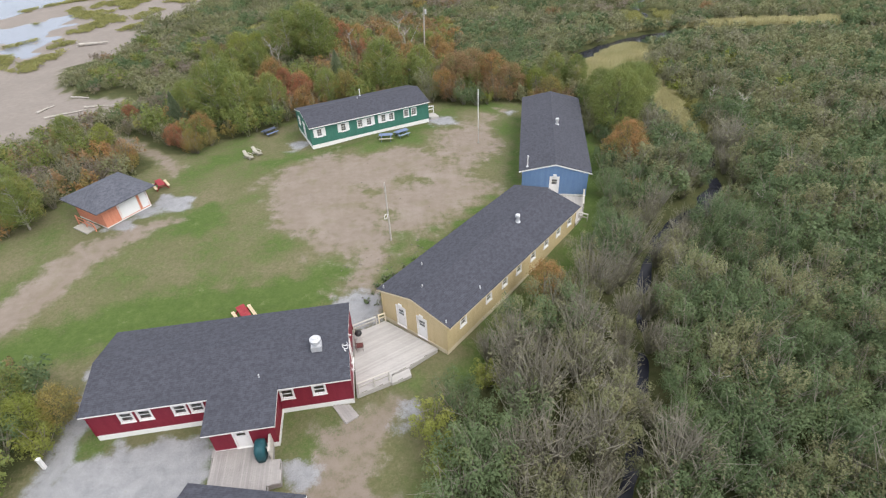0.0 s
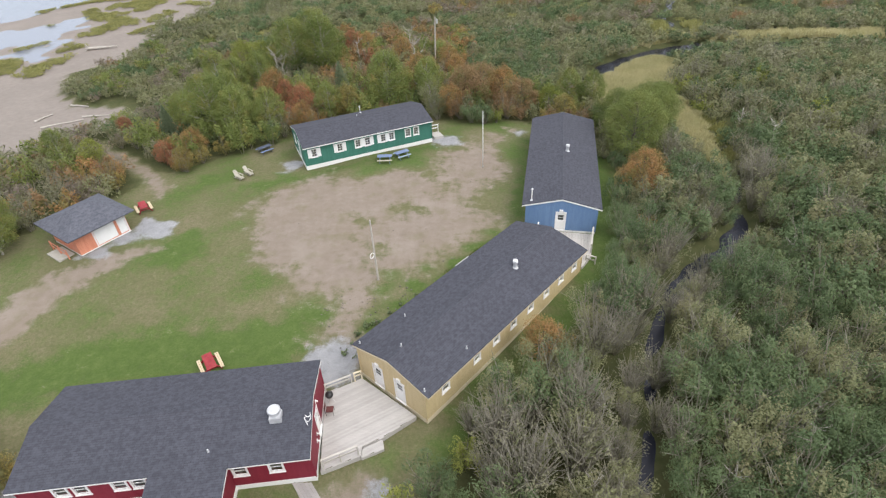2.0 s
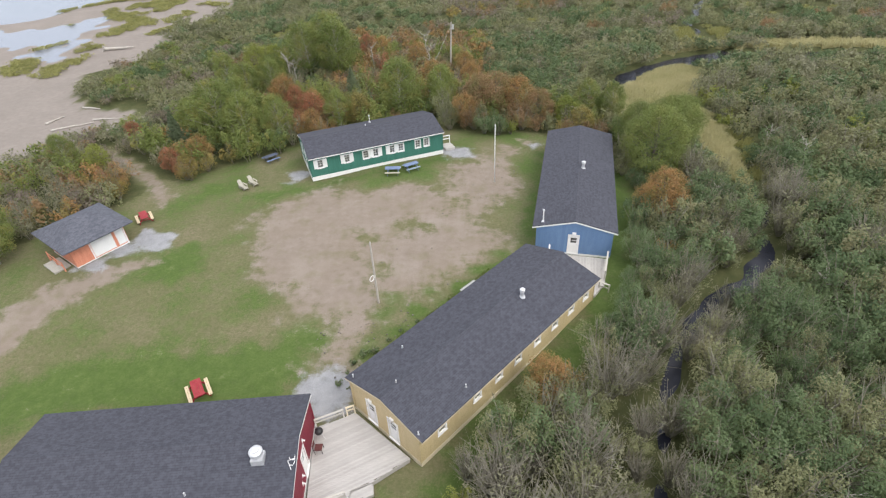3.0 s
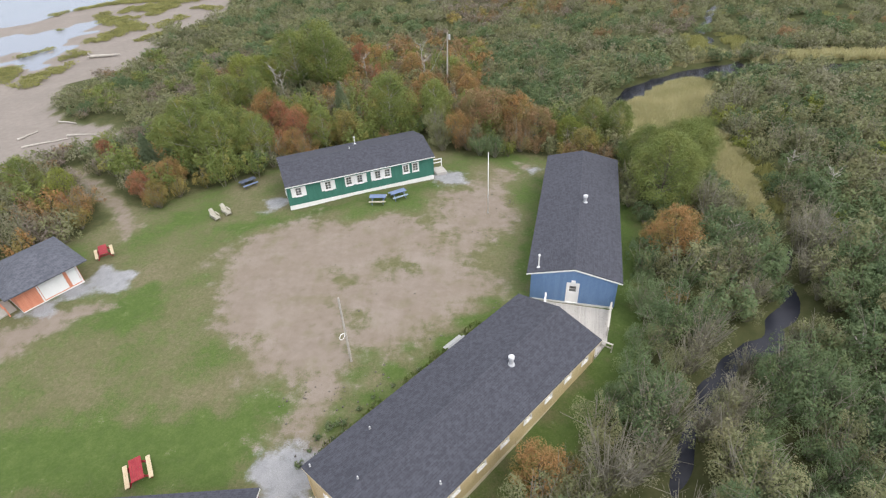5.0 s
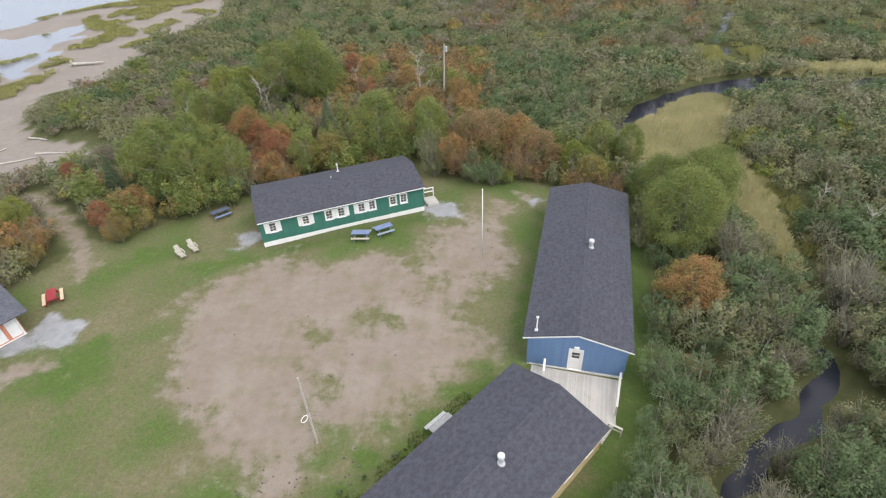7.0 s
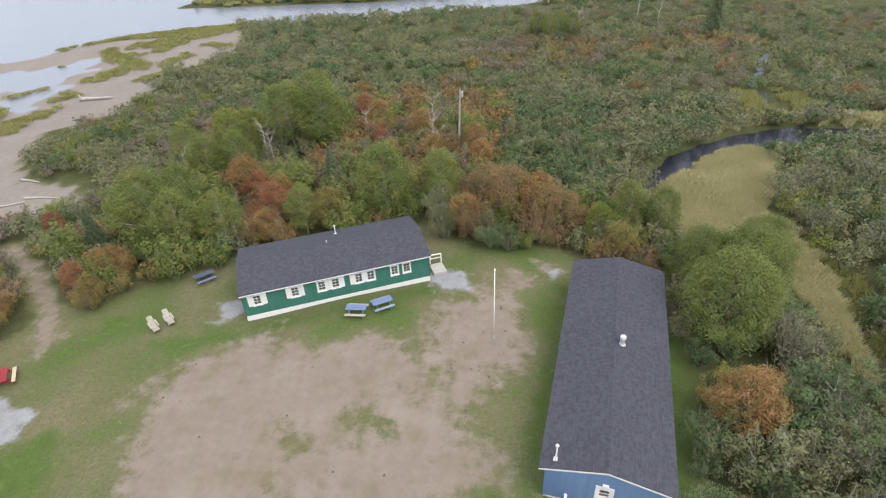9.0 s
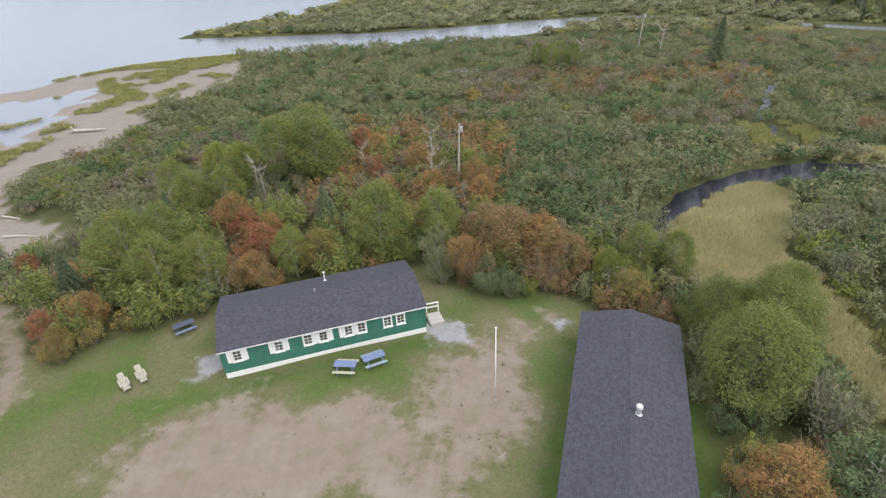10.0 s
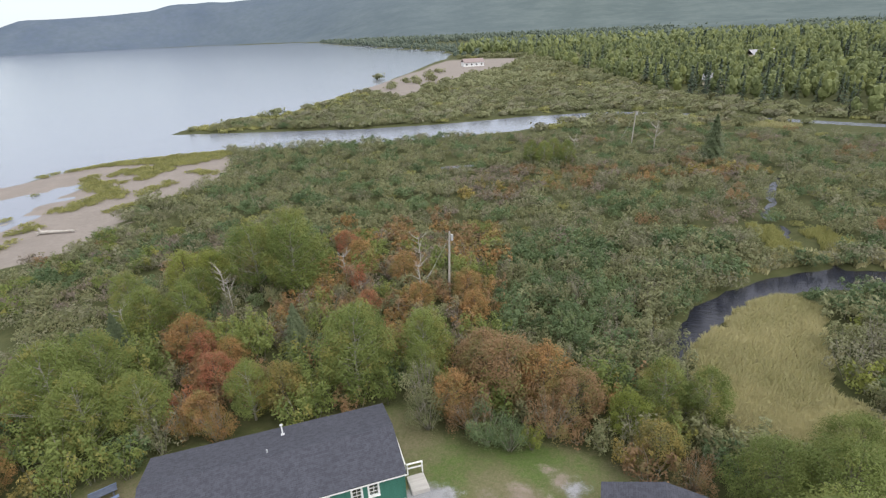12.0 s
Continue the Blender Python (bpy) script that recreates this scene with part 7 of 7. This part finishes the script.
def far_house(name, label, x, y, turn, long, wide, high, wall, roof):
    ob = thing(name, label, "house", plan(x, y, 0, turn))
    bm = bmesh.new()
    box(bm, -long / 2, -wide / 2, -0.3, long / 2, wide / 2, high)
    part("wall", bm, wall, ob)
    for s in (-1, 1):
        bm = bmesh.new()
        prism(bm, [(-long / 2 - 0.5, s * (wide / 2 + 0.6), high - 0.2), (long / 2 + 0.5, s * (wide / 2 + 0.6), high - 0.2), (long / 2 + 0.5, 0, high + wide * 0.28), (-long / 2 - 0.5, 0, high + wide * 0.28)],
              [(-long / 2 - 0.5, s * (wide / 2 + 0.6), high), (long / 2 + 0.5, s * (wide / 2 + 0.6), high), (long / 2 + 0.5, 0, high + wide * 0.28 + 0.2), (-long / 2 - 0.5, 0, high + wide * 0.28 + 0.2)])
        part("roof", bm, roof, ob)
    for k in range(4):
        bm = bmesh.new()
        u = -long / 2 + long * (k + 0.5) / 4
        box(bm, u - 0.7, -wide / 2 - 0.05, 1.0, u + 0.7, -wide / 2 - 0.01, 2.3)
        part("window", bm, BLACK, ob, "dark window")
    return ob


PALE_ROOF = worn("pale_roof", (0.30, 0.30, 0.32), (0.38, 0.38, 0.40))
far_house("beach_pavilion", "white beach pavilion with a faded grey-brown roof", -27, 505, 20, 18, 10, 3.4, WHITE, worn("faded_brown_roof", (0.24, 0.19, 0.18), (0.32, 0.26, 0.25)))
far_house("woodland_house", "pale house half hidden in the far woods", 98, 306, -20, 14, 9, 3.4, CREAM, PALE_ROOF)
far_house("woodland_house", "grey-roofed house among the far trees", 172, 448, 15, 20, 12, 4.4, CREAM, PALE_ROOF)


def snags():
    sv, sq = dead_tree(71, 5.2)
    mesh = quad_mesh("snag", sv, sq, [DEADWOOD])
    for x, y, s in ((-4.6, 95.5, 1.0), (38.6, 171.5, 1.3), (-33.5, 84.5, 0.9), (-14.5, 99.0, 0.9), (19.1, 162.7, 1.1), (26, 54.6, 0.6), (-27.0, 92.5, 1.0), (-6.0, 103.8, 1.0), (-25.6, 91.2, 0.9), (14.0, 34.0, 0.5), (20.5, 30.0, 0.55), (24.5, 37.0, 0.5), (10.5, 25.5, 0.6), (29.0, 41.0, 0.55), (22.0, 24.0, 0.55), (16.5, 21.5, 0.5), (31.5, 33.0, 0.55), (27.0, 29.0, 0.5), (12.2, 18.0, 0.6), (9.0, 21.0, 0.55), (37.5, 62.5, 0.7), (36.0, 67.0, 0.6)):
        ob = tagged(new("dead_tree", mesh), "bleached dead tree with bare forked branches", "dead tree", "bare snags")
        ob.matrix_world = plan(x, y, 0, x * 37) @ Matrix.Diagonal((s, s, s, 1))
    plant("spruce", 48.6, 162.0, 1.3, 0.0)
    for x, y in ((12.5, 158), (14.8, 161), (9.8, 160), (17.4, 158.5)):
        plant("birch", x, y, 0.78, x * 50)


snags()


def stones():
    """Small stones and clods strewn over the bare soil."""
    rng = np.random.default_rng(33)
    x, y = rng.uniform(-20, 8, 6000), rng.uniform(31, 66, 6000)
    gap = poly_gap(x, y, DIRT)
    odds = np.where((np.hypot(x + 4.6, y - 36) < 4.2) | (np.hypot(x - 5, y - 59.5) < 4.5), 0.4, 0.04) + 0.14 * (np.abs(gap) < 1.2)
    keep = (gap < 0.6) & (rng.random(6000) < odds)
    x, y = x[keep][:900], y[keep][:900]
    six = np.array([(1, 0, 0), (0, 1, 0), (-1, 0, 0), (0, -1, 0), (0, 0, 1), (0, 0, -1)], float)
    tri = np.array([(0, 1, 4), (1, 2, 4), (2, 3, 4), (3, 0, 4), (1, 0, 5), (2, 1, 5), (3, 2, 5), (0, 3, 5)])
    size = 0.025 + 0.085 * rng.random(len(x)) ** 3
    v = six[None] * (size[:, None, None] * rng.uniform(0.6, 1.3, (len(x), 6, 1))) * np.array([1.0, 1.0, 0.6])
    v += np.column_stack((x * K, y * K, land_height(x, y) + 0.3 * size))[:, None, :]
    f = (tri[None] + 6 * np.arange(len(x))[:, None, None]).reshape(-1, 3)
    tagged(new("loose_stones", quad_mesh("loose_stones", v.reshape(-1, 3), f, [worn("field_stone", (0.09, 0.08, 0.068), (0.17, 0.155, 0.135), 1.3)])), "small dark stones strewn over the bare yard", "stones", kind="stuff")


stones()
blades("wall_weeds", "green weeds along the yellow cabin's wall", [(-5.9, 32.4), (-5.2, 31.9), (6.4, 44.6), (5.6, 45.4), (-2.6, 36.6)], 9000, 0.22, 0.03, LEAF_BROAD, 14)


def weed_clumps():
    """Low dark weeds that have come up through the stony soil by the yellow cabin's corner."""
    rng = np.random.default_rng(35)
    crown, stem = bush(81, 0.4, 0.62, 260, 0.045, 3)
    proto("weed", (crown, stem), LEAF_ALDER, TWIG)
    for x, y in ((-5.6, 34.2), (-5.0, 34.9), (-5.9, 33.3), (-4.2, 35.2), (-5.1, 33.0), (-3.4, 36.3), (-4.5, 34.0), (-2.6, 37.2), (-6.3, 32.3), (-1.4, 38.2), (0.2, 39.6), (-3.9, 34.6)):
        m = plan(x, y, 0, float(rng.uniform(0, 360))) @ Matrix.Diagonal((*[float(rng.uniform(0.7, 1.5))] * 3, 1))
        ob = thing("weed", "low dark green weed in the stony soil", "weed", m, "weeds by the yellow cabin")
        new("stem", PROTO["weed"]["stem"]).parent = ob
        new("leaves", PROTO["weed"]["crown"]).parent = ob


weed_clumps()
